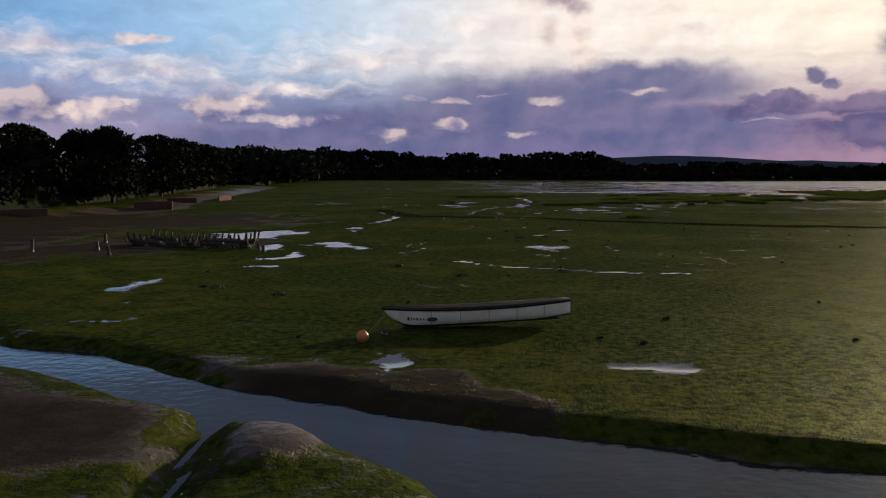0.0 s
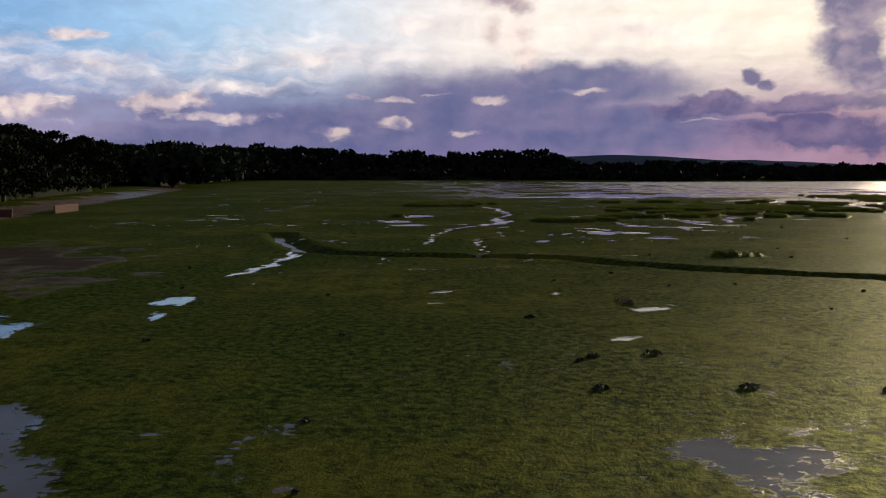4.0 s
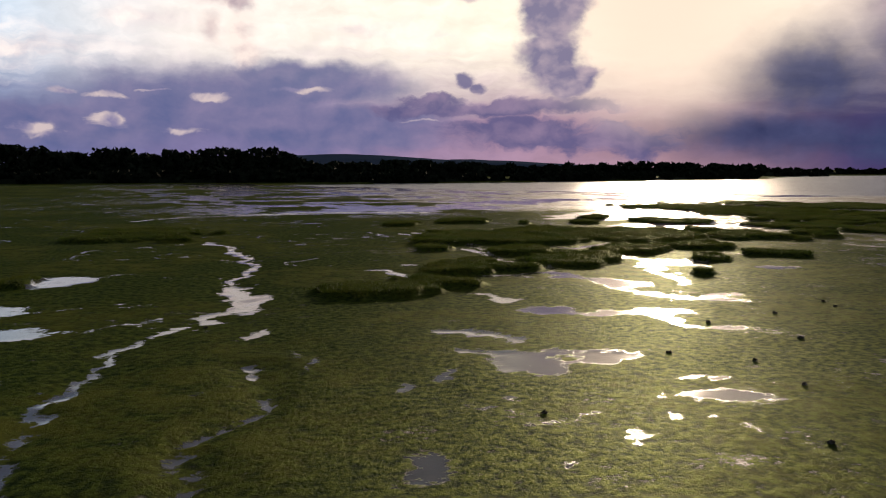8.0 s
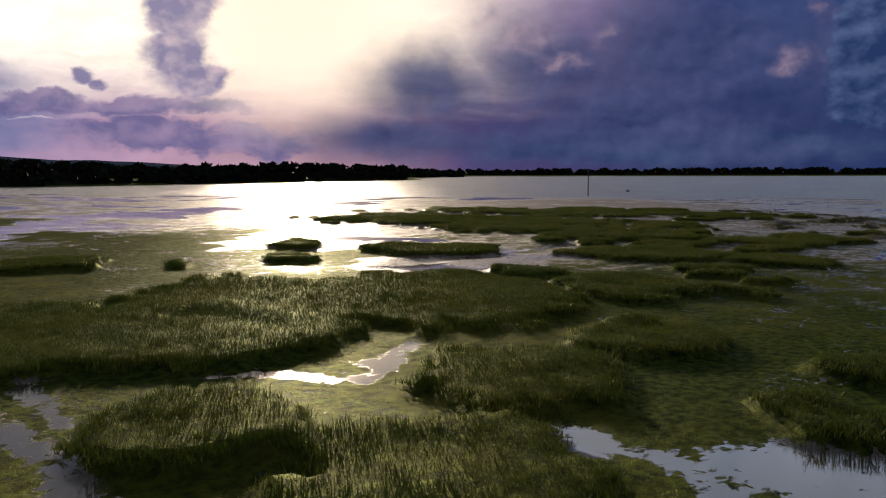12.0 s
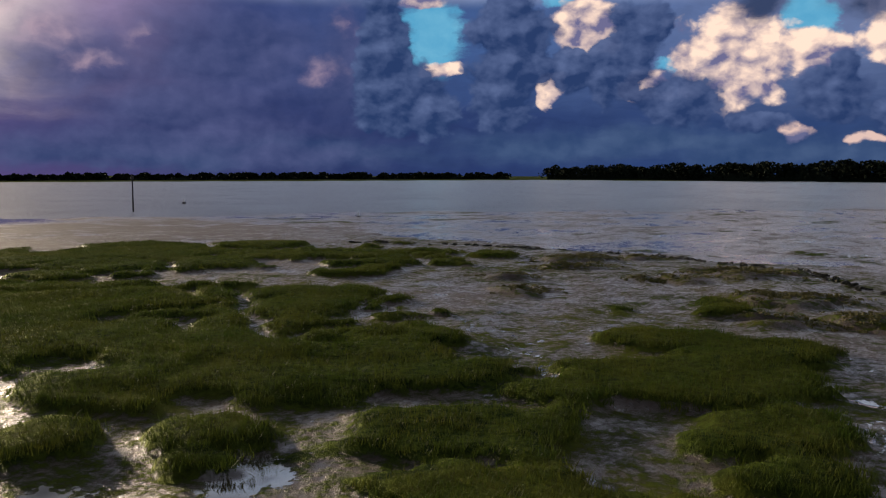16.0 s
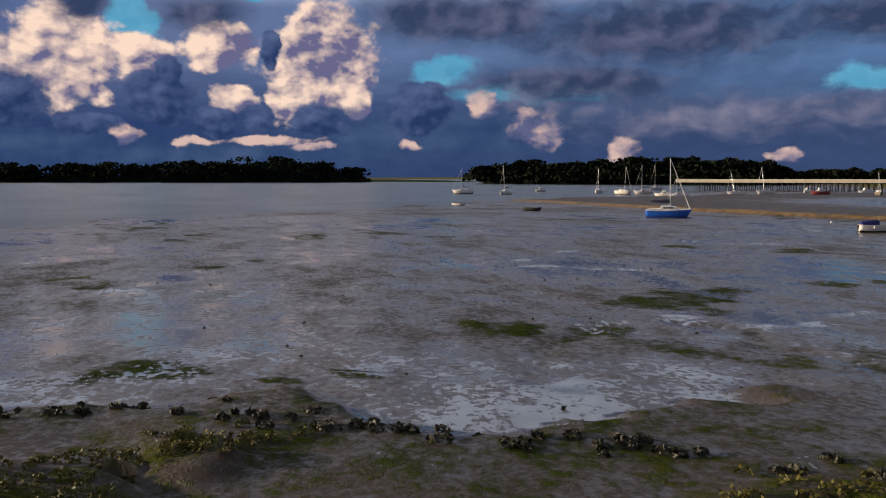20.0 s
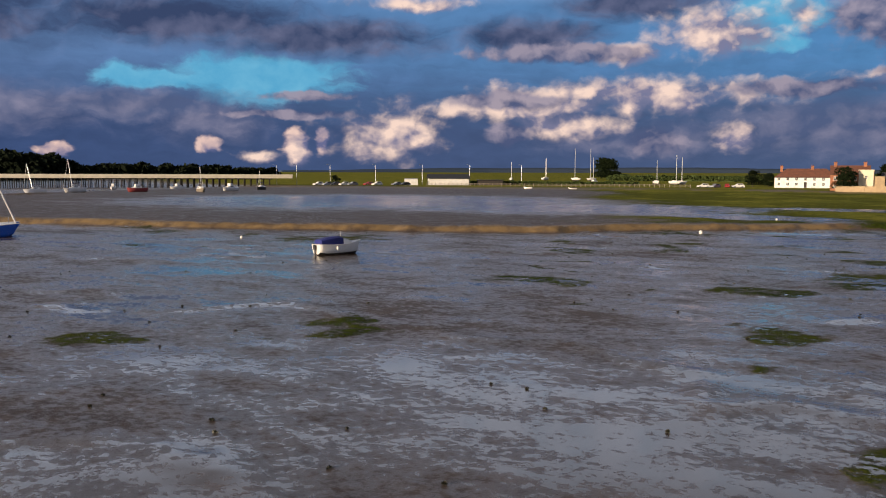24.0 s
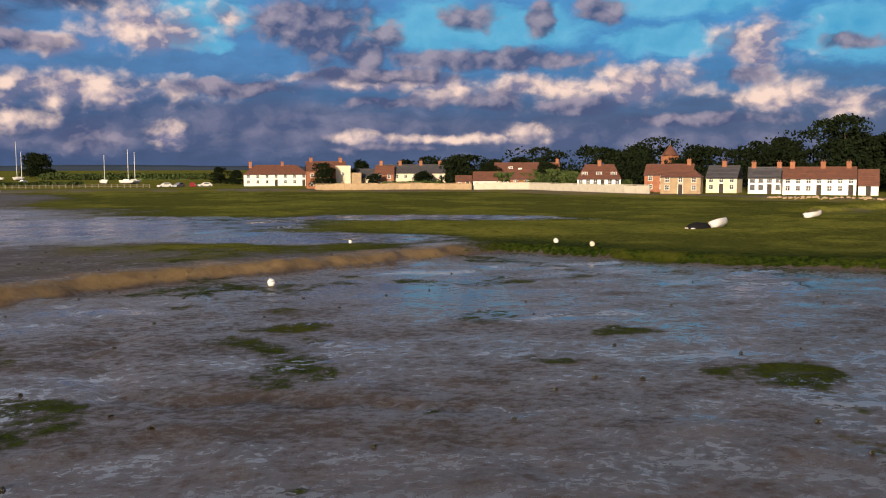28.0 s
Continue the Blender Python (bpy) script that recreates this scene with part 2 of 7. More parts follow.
fibre = wnoise(wvec("MULTIPLY", wvec("MULTIPLY_ADD", wobble, (2.2, 1.6, 0.0), flat), (0.55, 1.9, 1.0)), 0.6, 8.0, 0.6).outputs[0]


def cover(blobs, at=None):
    """How deep a direction lies inside the nearest of the ellipses: 1 at a middle, 0 at an edge."""
    least = None
    for b, e, rb, re in blobs:
        d = wvec("LENGTH", wvec("MULTIPLY_ADD", at or place, (1 / rb, 1 / re, 0), (-b / rb, -e / re, 0)))
        least = d if least is None else wmath("MINIMUM", least, d)
    return wmath("SUBTRACT", 1.0, least)


above = wvec("ADD", mild, (-0.35, 0.7, 0.0))


def cloud(under, blobs, dark, light, ragged=0.9, soft=0.22, grain=None, most=1.0, shade=3.0, bias=0.45, rim=0.0, at=None, heaped=0.0):
    """Lays one kind of cloud over the sky: its ellipses, broken up by noise, and its shaded and lit colours."""
    inner = cover(blobs, at)
    field = wmath("MULTIPLY_ADD", wmath("SUBTRACT", grain or puff, 0.5), ragged * 2, inner)
    if heaped:
        field = wmath("MULTIPLY_ADD", wmath("SUBTRACT", heap, 0.72), heaped * 2, field)
    mask = wmath("MULTIPLY", wstep(field, -0.10, -0.10 + soft * 2), most)
    tone = wmath("MULTIPLY_ADD", relief, shade, bias)
    if heaped:
        tone = wmath("MULTIPLY_ADD", heap_lit, 2.0, tone)
    tone = wmath("MULTIPLY_ADD", vast, shade * 0.7, tone)
    if rim:
        tone = wmath("MULTIPLY_ADD", wmath("SUBTRACT", inner, cover(blobs, above)), rim, tone)
    tone = wmath("MULTIPLY_ADD", wmath("SUBTRACT", curl, 0.5), 0.3, tone)
    tone = wmath("MULTIPLY_ADD", wmath("SUBTRACT", puff, 0.5), 0.35, tone, True)
    return wmix(mask, under, wmix(tone, (*dark, 1), (*light, 1)))


def compass(stops):
    ramp = wn.new("ShaderNodeValToRGB")
    el = ramp.color_ramp.elements
    for i, (b, r, g, bl) in enumerate(stops):
        e = el[i] if i < 2 else el.new(0.5)
        e.position, e.color = (b + 80) / 360, (r, g, bl, 1)
    wl.new(wmath("MULTIPLY_ADD", bearing, 1 / 360, 80 / 360), ramp.inputs[0])
    return ramp.outputs[0]


clear = wn.new("ShaderNodeTexSky")
clear.sky_type, clear.sun_disc = "NISHITA", False
clear.sun_elevation, clear.sun_rotation = radians(SUN_HEIGHT), radians(SUN_BEARING)
blue = wmix(1.0, clear.outputs[0], (0.040, 0.075, 0.100, 1), "MULTIPLY")
blue = wmix(0.65, blue, (0.055, 0.30, 0.52, 1))
sky_col = wmix(wstep(wmath("MULTIPLY_ADD", wmath("SUBTRACT", streak, 0.5), 3.0, height), 2.5, 8.5), compass(LOW_SKY), compass(TOP_SKY))
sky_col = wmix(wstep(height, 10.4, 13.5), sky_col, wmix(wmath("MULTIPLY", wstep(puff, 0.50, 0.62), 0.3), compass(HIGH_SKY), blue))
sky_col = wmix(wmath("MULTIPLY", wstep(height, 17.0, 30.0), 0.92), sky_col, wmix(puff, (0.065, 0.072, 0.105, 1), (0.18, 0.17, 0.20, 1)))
mottle = wmath("MULTIPLY_ADD", wmath("SUBTRACT", fibre, 0.5), 0.35, wmath("MULTIPLY_ADD", relief, 0.2, 1.0))
sky_col = wvec("MULTIPLY", sky_col, mottle)
# the evening side: veils, the violet bank with its bars, small lit puffs
sky_col = cloud(sky_col, VEIL, (0.66, 0.56, 0.64), (1.4, 1.2, 1.08), 0.9, 0.8, fibre, 0.85, 1.4, 0.62)
sky_col = cloud(sky_col, BANK, (0.135, 0.155, 0.33), (0.33, 0.27, 0.43), 0.22, 0.32, streak, 0.92, 0.7, 0.30)
sky_col = cloud(sky_col, BAR, (0.13, 0.12, 0.27), (0.36, 0.26, 0.40), 0.7, 0.3, fibre, 0.92, 1.4, 0.25, 0.3)
sky_col = cloud(sky_col, PUFFS, (0.20, 0.20, 0.38), (0.80, 0.65, 0.66), 0.8, 0.2, None, 0.9, 2.0, 0.25, 0.7, mild, 0.25)
sky_col = cloud(sky_col, LIT, (0.42, 0.36, 0.52), (1.15, 0.93, 0.84), 0.9, 0.32, fibre, 0.8, 2.0, 0.45, 0.0, mild, 0.4)
sky_col = cloud(sky_col, FLECKS, (0.34, 0.29, 0.46), (0.95, 0.76, 0.70), 1.0, 0.35, fibre, 0.7, 2.5, 0.45, 0.0, mild, 0.3)
# clear gaps, with sunlit towers behind the dark cumulus
sky_col = cloud(sky_col, GAPS, (0.05, 0.27, 0.47), (0.17, 0.44, 0.60), 0.35, 0.25, fibre, 0.97, 0.5, 0.4)
sky_col = cloud(sky_col, LOWBAND, (0.024, 0.052, 0.135), (0.060, 0.100, 0.20), 0.3, 0.45, streak, 0.88, 1.2)
sky_col = cloud(sky_col, CREAM, (0.13, 0.125, 0.24), (0.92, 0.68, 0.54), 0.25, 0.16, None, 0.98, 2.2, 0.46, 0.30, mild, 0.6)
sky_col = cloud(sky_col, CREAM_LOW, (0.12, 0.125, 0.24), (0.72, 0.50, 0.43), 0.7, 0.25, None, 0.88, 2.4, 0.36, 0.4, mild, 0.6)
# the brightness round the hidden sun
glow = wvec("LENGTH", wvec("MULTIPLY_ADD", flat, (1 / 12.0, 1 / 9.0, 0), (-33.0 / 12.0, -11.5 / 9.0, 0)))
glow = wmath("MULTIPLY", wstep(glow, 0.1, 1.2, 1.0, 0.0), wstep(puff, 0.2, 0.75, 0.75, 1.0))
sky_col = wmix(glow, sky_col, (1.25, 1.02, 0.80, 1))
sky_col = cloud(sky_col, STORM, (0.024, 0.038, 0.115), (0.082, 0.095, 0.215), 0.18, 0.5, None, 0.93, 0.7, 0.42, 0.0, mild)
sky_col = cloud(sky_col, STORMLIT, (0.10, 0.09, 0.20), (0.46, 0.32, 0.38), 0.5, 0.8, None, 0.75, 2.6, 0.35, 0.4)
veil = wvec("LENGTH", wvec("MULTIPLY_ADD", flat, (1 / 8.0, 1 / 9.0, 0), (-32.5 / 8.0, -10.5 / 9.0, 0)))
sky_col = wmix(wstep(veil, 0.1, 1.1, 0.9, 0.0), sky_col, (1.2, 0.93, 0.74, 1))
sky_col = cloud(sky_col, CUMULUS, (0.018, 0.038, 0.115), (0.080, 0.115, 0.24), 0.35, 0.13, None, 0.99, 0.35, 0.32, 0.55, mild, 0.6)
sky_col = cloud(sky_col, HAZE, (0.070, 0.092, 0.18), (0.25, 0.23, 0.31), 0.5, 0.5, fibre, 0.75, 1.6, 0.3)
sky_col = cloud(sky_col, OVERCAST, (0.030, 0.046, 0.105), (0.115, 0.125, 0.21), 0.35, 0.40, fibre, 0.97, 1.8, 0.25, 0.0, mild)
sky_col = cloud(sky_col, PINK, (0.17, 0.165, 0.26), (0.80, 0.59, 0.49), 0.7, 0.45, None, 0.94, 2.4, 0.40, 0.35, mild, 0.5)
sky_col = cloud(sky_col, GREY, (0.060, 0.078, 0.160), (0.27, 0.235, 0.30), 0.65, 0.28, None, 0.93, 2.2, 0.25, 0.3, mild, 0.4)
sky_col = cloud(sky_col, PLUME, (0.72, 0.55, 0.56), (1.2, 1.0, 0.90), 0.7, 0.5, None, 0.8, 2.0, 0.5, 0.0, mild, 0.3)
sky_col = cloud(sky_col, PLUMEDARK, (0.36, 0.27, 0.36), (0.70, 0.54, 0.56), 0.7, 0.4, None, 0.8, 2.0, 0.4, 0.0, mild, 0.3)
sky_col = cloud(sky_col, COLUMN, (0.20, 0.18, 0.33), (0.58, 0.45, 0.52), 0.45, 0.26, None, 0.93, 1.2, 0.24, -0.25, mild, 0.3)
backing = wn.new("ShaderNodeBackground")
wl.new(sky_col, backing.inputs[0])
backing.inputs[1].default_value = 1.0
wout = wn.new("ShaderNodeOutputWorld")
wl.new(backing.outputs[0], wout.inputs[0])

sun_data = bpy.data.lights.new("sun", "SUN")
sun_data.energy, sun_data.angle, sun_data.color = 5.5, radians(2.0), (1.0, 0.80, 0.58)
sun = new("sun", sun_data)
sun_way = Vector((math.sin(radians(SUN_BEARING)) * math.cos(radians(SUN_HEIGHT)),
                  math.cos(radians(SUN_BEARING)) * math.cos(radians(SUN_HEIGHT)), math.sin(radians(SUN_HEIGHT))))
sun.matrix_world = look(sun_way * 900, (0, 0, 0))

# ---- materials ----
def material(name, colour, colour2=None, rough=0.6, metal=0.0, scale=3.0, bump=0.0, bump_scale=None, spec=0.5, vary=0.0, detail=5.0, through_light=0.0):
    """A surface with two colours broken up by noise at two scales, uneven roughness and a fine relief."""
    mat = bpy.data.materials.new(name)
    mat.use_nodes = True
    nt, bsdf = mat.node_tree, mat.node_tree.nodes["Principled BSDF"]
    tc = nt.nodes.new("ShaderNodeTexCoord")
    big = nt.nodes.new("ShaderNodeTexNoise")
    big.inputs["Scale"].default_value, big.inputs["Detail"].default_value = scale, detail
    nt.links.new(tc.outputs["Object"], big.inputs["Vector"])
    fine = nt.nodes.new("ShaderNodeTexNoise")
    fine.inputs["Scale"].default_value, fine.inputs["Detail"].default_value = scale * 7, 3.0
    nt.links.new(tc.outputs["Object"], fine.inputs["Vector"])
    both = nt.nodes.new("ShaderNodeMath")
    both.operation = "MULTIPLY_ADD"
    nt.links.new(fine.outputs[0], both.inputs[0])
    both.inputs[1].default_value = 0.45
    nt.links.new(big.outputs[0], both.inputs[2])
    ramp = nt.nodes.new("ShaderNodeMapRange")
    ramp.inputs[1].default_value, ramp.inputs[2].default_value = 0.5, 0.95
    nt.links.new(both.outputs[0], ramp.inputs[0])
    mix = nt.nodes.new("ShaderNodeMix")
    mix.data_type = "RGBA"
    mix.inputs[6].default_value = (*colour, 1)
    mix.inputs[7].default_value = (*(colour2 or [c * 0.7 for c in colour]), 1)
    nt.links.new(ramp.outputs[0], mix.inputs[0])
    out = mix.outputs[2]
    if vary:
        info = nt.nodes.new("ShaderNodeObjectInfo")
        geo = nt.nodes.new("ShaderNodeNewGeometry")
        add = nt.nodes.new("ShaderNodeMath")
        add.operation = "ADD"
        nt.links.new(info.outputs["Random"], add.inputs[0])
        nt.links.new(geo.outputs["Random Per Island"], add.inputs[1])
        span = nt.nodes.new("ShaderNodeMapRange")
        span.inputs[2].default_value, span.inputs[3].default_value, span.inputs[4].default_value = 2.0, 1 - vary, 1 + vary
        nt.links.new(add.outputs[0], span.inputs[0])
        tint = nt.nodes.new("ShaderNodeVectorMath")
        tint.operation = "SCALE"
        nt.links.new(out, tint.inputs[0])
        nt.links.new(span.outputs[0], tint.inputs["Scale"])
        out = tint.outputs[0]
    nt.links.new(out, bsdf.inputs["Base Color"])
    gloss = nt.nodes.new("ShaderNodeMapRange")
    gloss.inputs[3].default_value, gloss.inputs[4].default_value = max(0.02, rough - 0.12), min(1.0, rough + 0.12)
    nt.links.new(fine.outputs[0], gloss.inputs[0])
    nt.links.new(gloss.outputs[0], bsdf.inputs["Roughness"])
    bsdf.inputs["Metallic"].default_value = metal
    bsdf.inputs["Specular IOR Level"].default_value = spec
    if through_light:
        back = nt.nodes.new("ShaderNodeBsdfTranslucent")
        nt.links.new(out, back.inputs["Color"])
        both_sides = nt.nodes.new("ShaderNodeMixShader")
        both_sides.inputs[0].default_value = through_light
        nt.links.new(bsdf.outputs[0], both_sides.inputs[1])
        nt.links.new(back.outputs[0], both_sides.inputs[2])
        nt.links.new(both_sides.outputs[0], nt.nodes["Material Output"].inputs["Surface"])
    if bump:
        b = nt.nodes.new("ShaderNodeBump")
        b.inputs["Strength"].default_value, b.inputs["Distance"].default_value = min(1.0, bump), 0.02 * max(1.0, bump)
        nt.links.new(fine.outputs[0], b.inputs["Height"])
        nt.links.new(b.outputs[0], bsdf.inputs["Normal"])
    return mat


M_WHITE = material("white_paint", (0.78, 0.76, 0.72), (0.62, 0.59, 0.54), 0.45, scale=0.8)
M_CREAM = material("cream_render", (0.72, 0.62, 0.45), (0.60, 0.50, 0.35), 0.75, scale=0.5, bump=0.2)
M_BRICK = material("red_brick", (0.34, 0.13, 0.06), (0.22, 0.09, 0.05), 0.85, scale=1.2, bump=0.4, vary=0.15)
M_OLD_BRICK = material("old_brick", (0.13, 0.05, 0.032), (0.07, 0.035, 0.025), 0.9, scale=1.2, bump=0.5, vary=0.3)
M_STONE = material("tan_stone", (0.42, 0.30, 0.17), (0.28, 0.20, 0.12), 0.85, scale=0.9, bump=0.5, vary=0.2)
M_TILE = material("roof_tile", (0.15, 0.055, 0.030), (0.09, 0.038, 0.025), 0.8, scale=1.0, bump=0.5, vary=0.2)
M_SLATE = material("roof_slate", (0.06, 0.055, 0.06), (0.035, 0.033, 0.038), 0.6, scale=1.0, bump=0.4, vary=0.2)
M_GLASS = material("window_glass", (0.02, 0.025, 0.03), (0.03, 0.035, 0.04), 0.12, spec=0.8)
M_WOOD_DARK = material("dark_wood", (0.045, 0.035, 0.028), (0.025, 0.02, 0.017), 0.8, scale=2.0, bump=0.5)
M_WOOD = material("grey_timber", (0.24, 0.20, 0.15), (0.14, 0.115, 0.09), 0.8, scale=2.0, bump=0.4)
M_CONCRETE = material("pale_concrete", (0.55, 0.50, 0.40), (0.42, 0.38, 0.30), 0.8, scale=0.5, bump=0.3)
M_METAL = material("galvanised_metal", (0.45, 0.46, 0.48), (0.32, 0.33, 0.35), 0.35, 0.8, scale=2.0)
M_MAST = material("mast_alloy", (0.75, 0.74, 0.72), (0.60, 0.59, 0.57), 0.35, 0.3)
M_BLACK = material("black_rubber", (0.016, 0.016, 0.017), (0.03, 0.03, 0.03), 0.55, scale=2.0, bump=0.2)
M_TARP = material("black_canvas", (0.010, 0.010, 0.011), (0.017, 0.016, 0.017), 0.85, scale=1.2, bump=0.6, spec=0.08)
M_BLUE_TARP = material("blue_canvas", (0.014, 0.022, 0.17), (0.010, 0.014, 0.10), 0.7, scale=1.2, bump=0.4)
M_NAVY = material("navy_canvas", (0.012, 0.016, 0.045), (0.020, 0.024, 0.06), 0.75, scale=1.5, bump=0.3)
M_BLUE_HULL = material("blue_gelcoat", (0.025, 0.13, 0.58), (0.020, 0.10, 0.45), 0.25, scale=0.6)
M_HULL = material("white_gelcoat", (0.80, 0.78, 0.74), (0.66, 0.62, 0.56), 0.3, scale=0.9)
M_HULL_OLD = material("weathered_hull", (0.92, 0.86, 0.76), (0.74, 0.66, 0.54), 0.45, scale=1.6)
M_ANTIFOUL = material("dark_antifouling", (0.025, 0.020, 0.022), (0.045, 0.038, 0.03), 0.6, scale=2.0)
M_RED = material("faded_red", (0.30, 0.05, 0.045), (0.22, 0.04, 0.04), 0.5)
M_ORANGE = material("orange_plastic", (0.75, 0.24, 0.08), (0.55, 0.18, 0.07), 0.45)
M_LETTER = material("dark_lettering", (0.03, 0.04, 0.09), (0.05, 0.06, 0.10), 0.5)
M_ROPE = material("old_rope", (0.28, 0.24, 0.17), (0.18, 0.15, 0.11), 0.9)
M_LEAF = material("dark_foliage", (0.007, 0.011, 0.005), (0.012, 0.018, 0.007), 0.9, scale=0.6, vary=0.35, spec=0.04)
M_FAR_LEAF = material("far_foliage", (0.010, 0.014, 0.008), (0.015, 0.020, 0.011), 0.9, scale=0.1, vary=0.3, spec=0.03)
M_BARK = material("bark", (0.09, 0.07, 0.05), (0.05, 0.04, 0.03), 0.9, scale=3.0, bump=0.8)
M_GRASS = material("marsh_grass", (0.036, 0.064, 0.009), (0.078, 0.086, 0.014), 0.6, scale=0.25, vary=0.4, spec=0.02, through_light=0.32)
M_HEDGE = material("hedge_leaf", (0.035, 0.055, 0.014), (0.06, 0.08, 0.02), 0.8, scale=0.6, vary=0.3, spec=0.2)
M_WEED = material("dark_seaweed", (0.020, 0.018, 0.010), (0.035, 0.034, 0.014), 0.6, scale=4.0, bump=0.6)
M_CAR = material("car_paint", (0.30, 0.31, 0.33), (0.26, 0.27, 0.29), 0.25, vary=0.8)
# blue of the far air is mixed into this base colour
M_HAZED_HILL = material("hazed_hill", (0.05, 0.07, 0.10), (0.06, 0.08, 0.11), 1.0, scale=0.002, spec=0.0)


def ground_material():
    """Mud, algae, wet film and pools, by the plan's four fields and noise at three scales."""
    mat = bpy.data.materials.new("tidal_mud")
    mat.use_nodes = True
    nt, bsdf = mat.node_tree, mat.node_tree.nodes["Principled BSDF"]
    N, L = nt.nodes, nt.links

    def val(op, a, b=None, c=None, clamp=False):
        n = N.new("ShaderNodeMath")
        n.operation, n.use_clamp = op, clamp
        for i, v in enumerate((a, b, c)):
            if isinstance(v, bpy.types.NodeSocket):
                L.new(v, n.inputs[i])
            elif v is not None:
                n.inputs[i].default_value = v
        return n.outputs[0]

    def step(v, lo, hi, a=0.0, b=1.0):
        n = N.new("ShaderNodeMapRange")
        n.interpolation_type = "SMOOTHSTEP"
        L.new(v, n.inputs[0])
        for i, k in enumerate((lo, hi, a, b)):
            n.inputs[i + 1].default_value = k
        return n.outputs[0]

    def noise_of(scale, detail=5.0, rough=0.55, stretch=None):
        n = N.new("ShaderNodeTexNoise")
        n.inputs["Scale"].default_value, n.inputs["Detail"].default_value, n.inputs["Roughness"].default_value = scale, detail, rough
        src = tc.outputs["Object"]
        if stretch:
            m = N.new("ShaderNodeMapping")
            m.inputs["Scale"].default_value, m.inputs["Rotation"].default_value = stretch, (0, 0, radians(35))
            L.new(src, m.inputs[0])
            src = m.outputs[0]
        L.new(src, n.inputs["Vector"])
        return n.outputs[0]

    def mixed(f, a, b):
        n = N.new("ShaderNodeMix")
        n.data_type = "RGBA"
        for i, v in ((0, f), (6, a), (7, b)):
            if isinstance(v, bpy.types.NodeSocket):
                L.new(v, n.inputs[i])
            else:
                n.inputs[i].default_value = v if i == 0 else (*v, 1)
        return n.outputs[2]

    tc = N.new("ShaderNodeTexCoord")
    plan = N.new("ShaderNodeVertexColor")
    plan.layer_name = "plan"
    parts = N.new("ShaderNodeSeparateColor")
    L.new(plan.outputs["Color"], parts.inputs[0])
    algae, wet, silt = parts.outputs
    land = plan.outputs["Alpha"]
    broad, middle, fine, grit = noise_of(0.07, 4), noise_of(0.55, 6, 0.65), noise_of(2.6, 6, 0.7), noise_of(11.0, 4, 0.7)
    ripple = val("MULTIPLY_ADD", noise_of(2.7, 6, 0.75, (1.0, 1.3, 1.0)), 0.70, val("MULTIPLY", noise_of(0.45, 5, 0.65, (1.0, 1.4, 1.0)), 0.30))
    green_m = step(val("MULTIPLY_ADD", val("SUBTRACT", val("MULTIPLY_ADD", fine, 0.5, val("MULTIPLY", middle, 0.6)), 0.55), 1.5, algae), 0.35, 0.62)
    pool_m = step(val("MULTIPLY_ADD", val("SUBTRACT", ripple, 0.5), 2.1, wet), 0.50, 0.62)
    film = val("MULTIPLY", step(val("MULTIPLY_ADD", val("SUBTRACT", ripple, 0.5), 2.4, wet), 0.05, 0.45), val("SUBTRACT", 1.0, val("MULTIPLY", green_m, 0.9)))
    mud = mixed(step(middle, 0.3, 0.7), (0.052, 0.037, 0.027), (0.088, 0.064, 0.047))
    mud = mixed(val("MULTIPLY", step(fine, 0.52, 0.75), 0.45), mud, (0.042, 0.034, 0.029))
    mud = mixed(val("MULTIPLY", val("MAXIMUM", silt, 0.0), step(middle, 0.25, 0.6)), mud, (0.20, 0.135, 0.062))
    # negative silt: dark mud, with the west side's shade put into the colour
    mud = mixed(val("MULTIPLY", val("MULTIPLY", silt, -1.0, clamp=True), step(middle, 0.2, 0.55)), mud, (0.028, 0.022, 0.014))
    weed = mixed(step(fine, 0.35, 0.65), (0.007, 0.015, 0.003), (0.036, 0.054, 0.006))
    weed = mixed(val("MULTIPLY", step(broad, 0.42, 0.62), step(middle, 0.35, 0.65)), weed, (0.060, 0.064, 0.009))
    weed = mixed(val("MULTIPLY", step(grit, 0.55, 0.75), 0.6), weed, (0.006, 0.009, 0.002))
    turf = mixed(step(fine, 0.3, 0.7), (0.11, 0.125, 0.020), (0.26, 0.235, 0.045))
    turf = mixed(val("MULTIPLY", step(broad, 0.45, 0.6), 0.5), turf, (0.085, 0.10, 0.022))
    turf = mixed(val("MULTIPLY", step(middle, 0.5, 0.7), 0.6), turf, (0.04, 0.048, 0.014))
    base = mixed(green_m, mud, weed)
    base = mixed(val("MULTIPLY", pool_m, 0.8), base, (0.055, 0.046, 0.040))
    base = mixed(land, base, turf)
    L.new(base, bsdf.inputs["Base Color"])
    dry = val("SUBTRACT", 1.0, pool_m)
    rough = mixed(green_m, (0.55, 0.55, 0.55), (0.50, 0.50, 0.50))
    rough = mixed(film, rough, (0.30, 0.30, 0.30))
    rough = mixed(pool_m, rough, (0.10, 0.10, 0.10))
    rough = mixed(land, rough, (0.85, 0.85, 0.85))
    L.new(rough, bsdf.inputs["Roughness"])
    h = val("MULTIPLY_ADD", middle, 0.11, val("MULTIPLY_ADD", grit, 0.055, val("MULTIPLY", fine, 0.10)))
    h = val("MULTIPLY", h, val("MULTIPLY_ADD", green_m, 0.6, 0.4))
    bump = N.new("ShaderNodeBump")
    L.new(h, bump.inputs["Height"])
    L.new(val("MULTIPLY", dry, val("MULTIPLY_ADD", film, -0.55, 0.9)), bump.inputs["Strength"])
    bump.inputs["Distance"].default_value = 1.0
    L.new(bump.outputs[0], bsdf.inputs["Normal"])
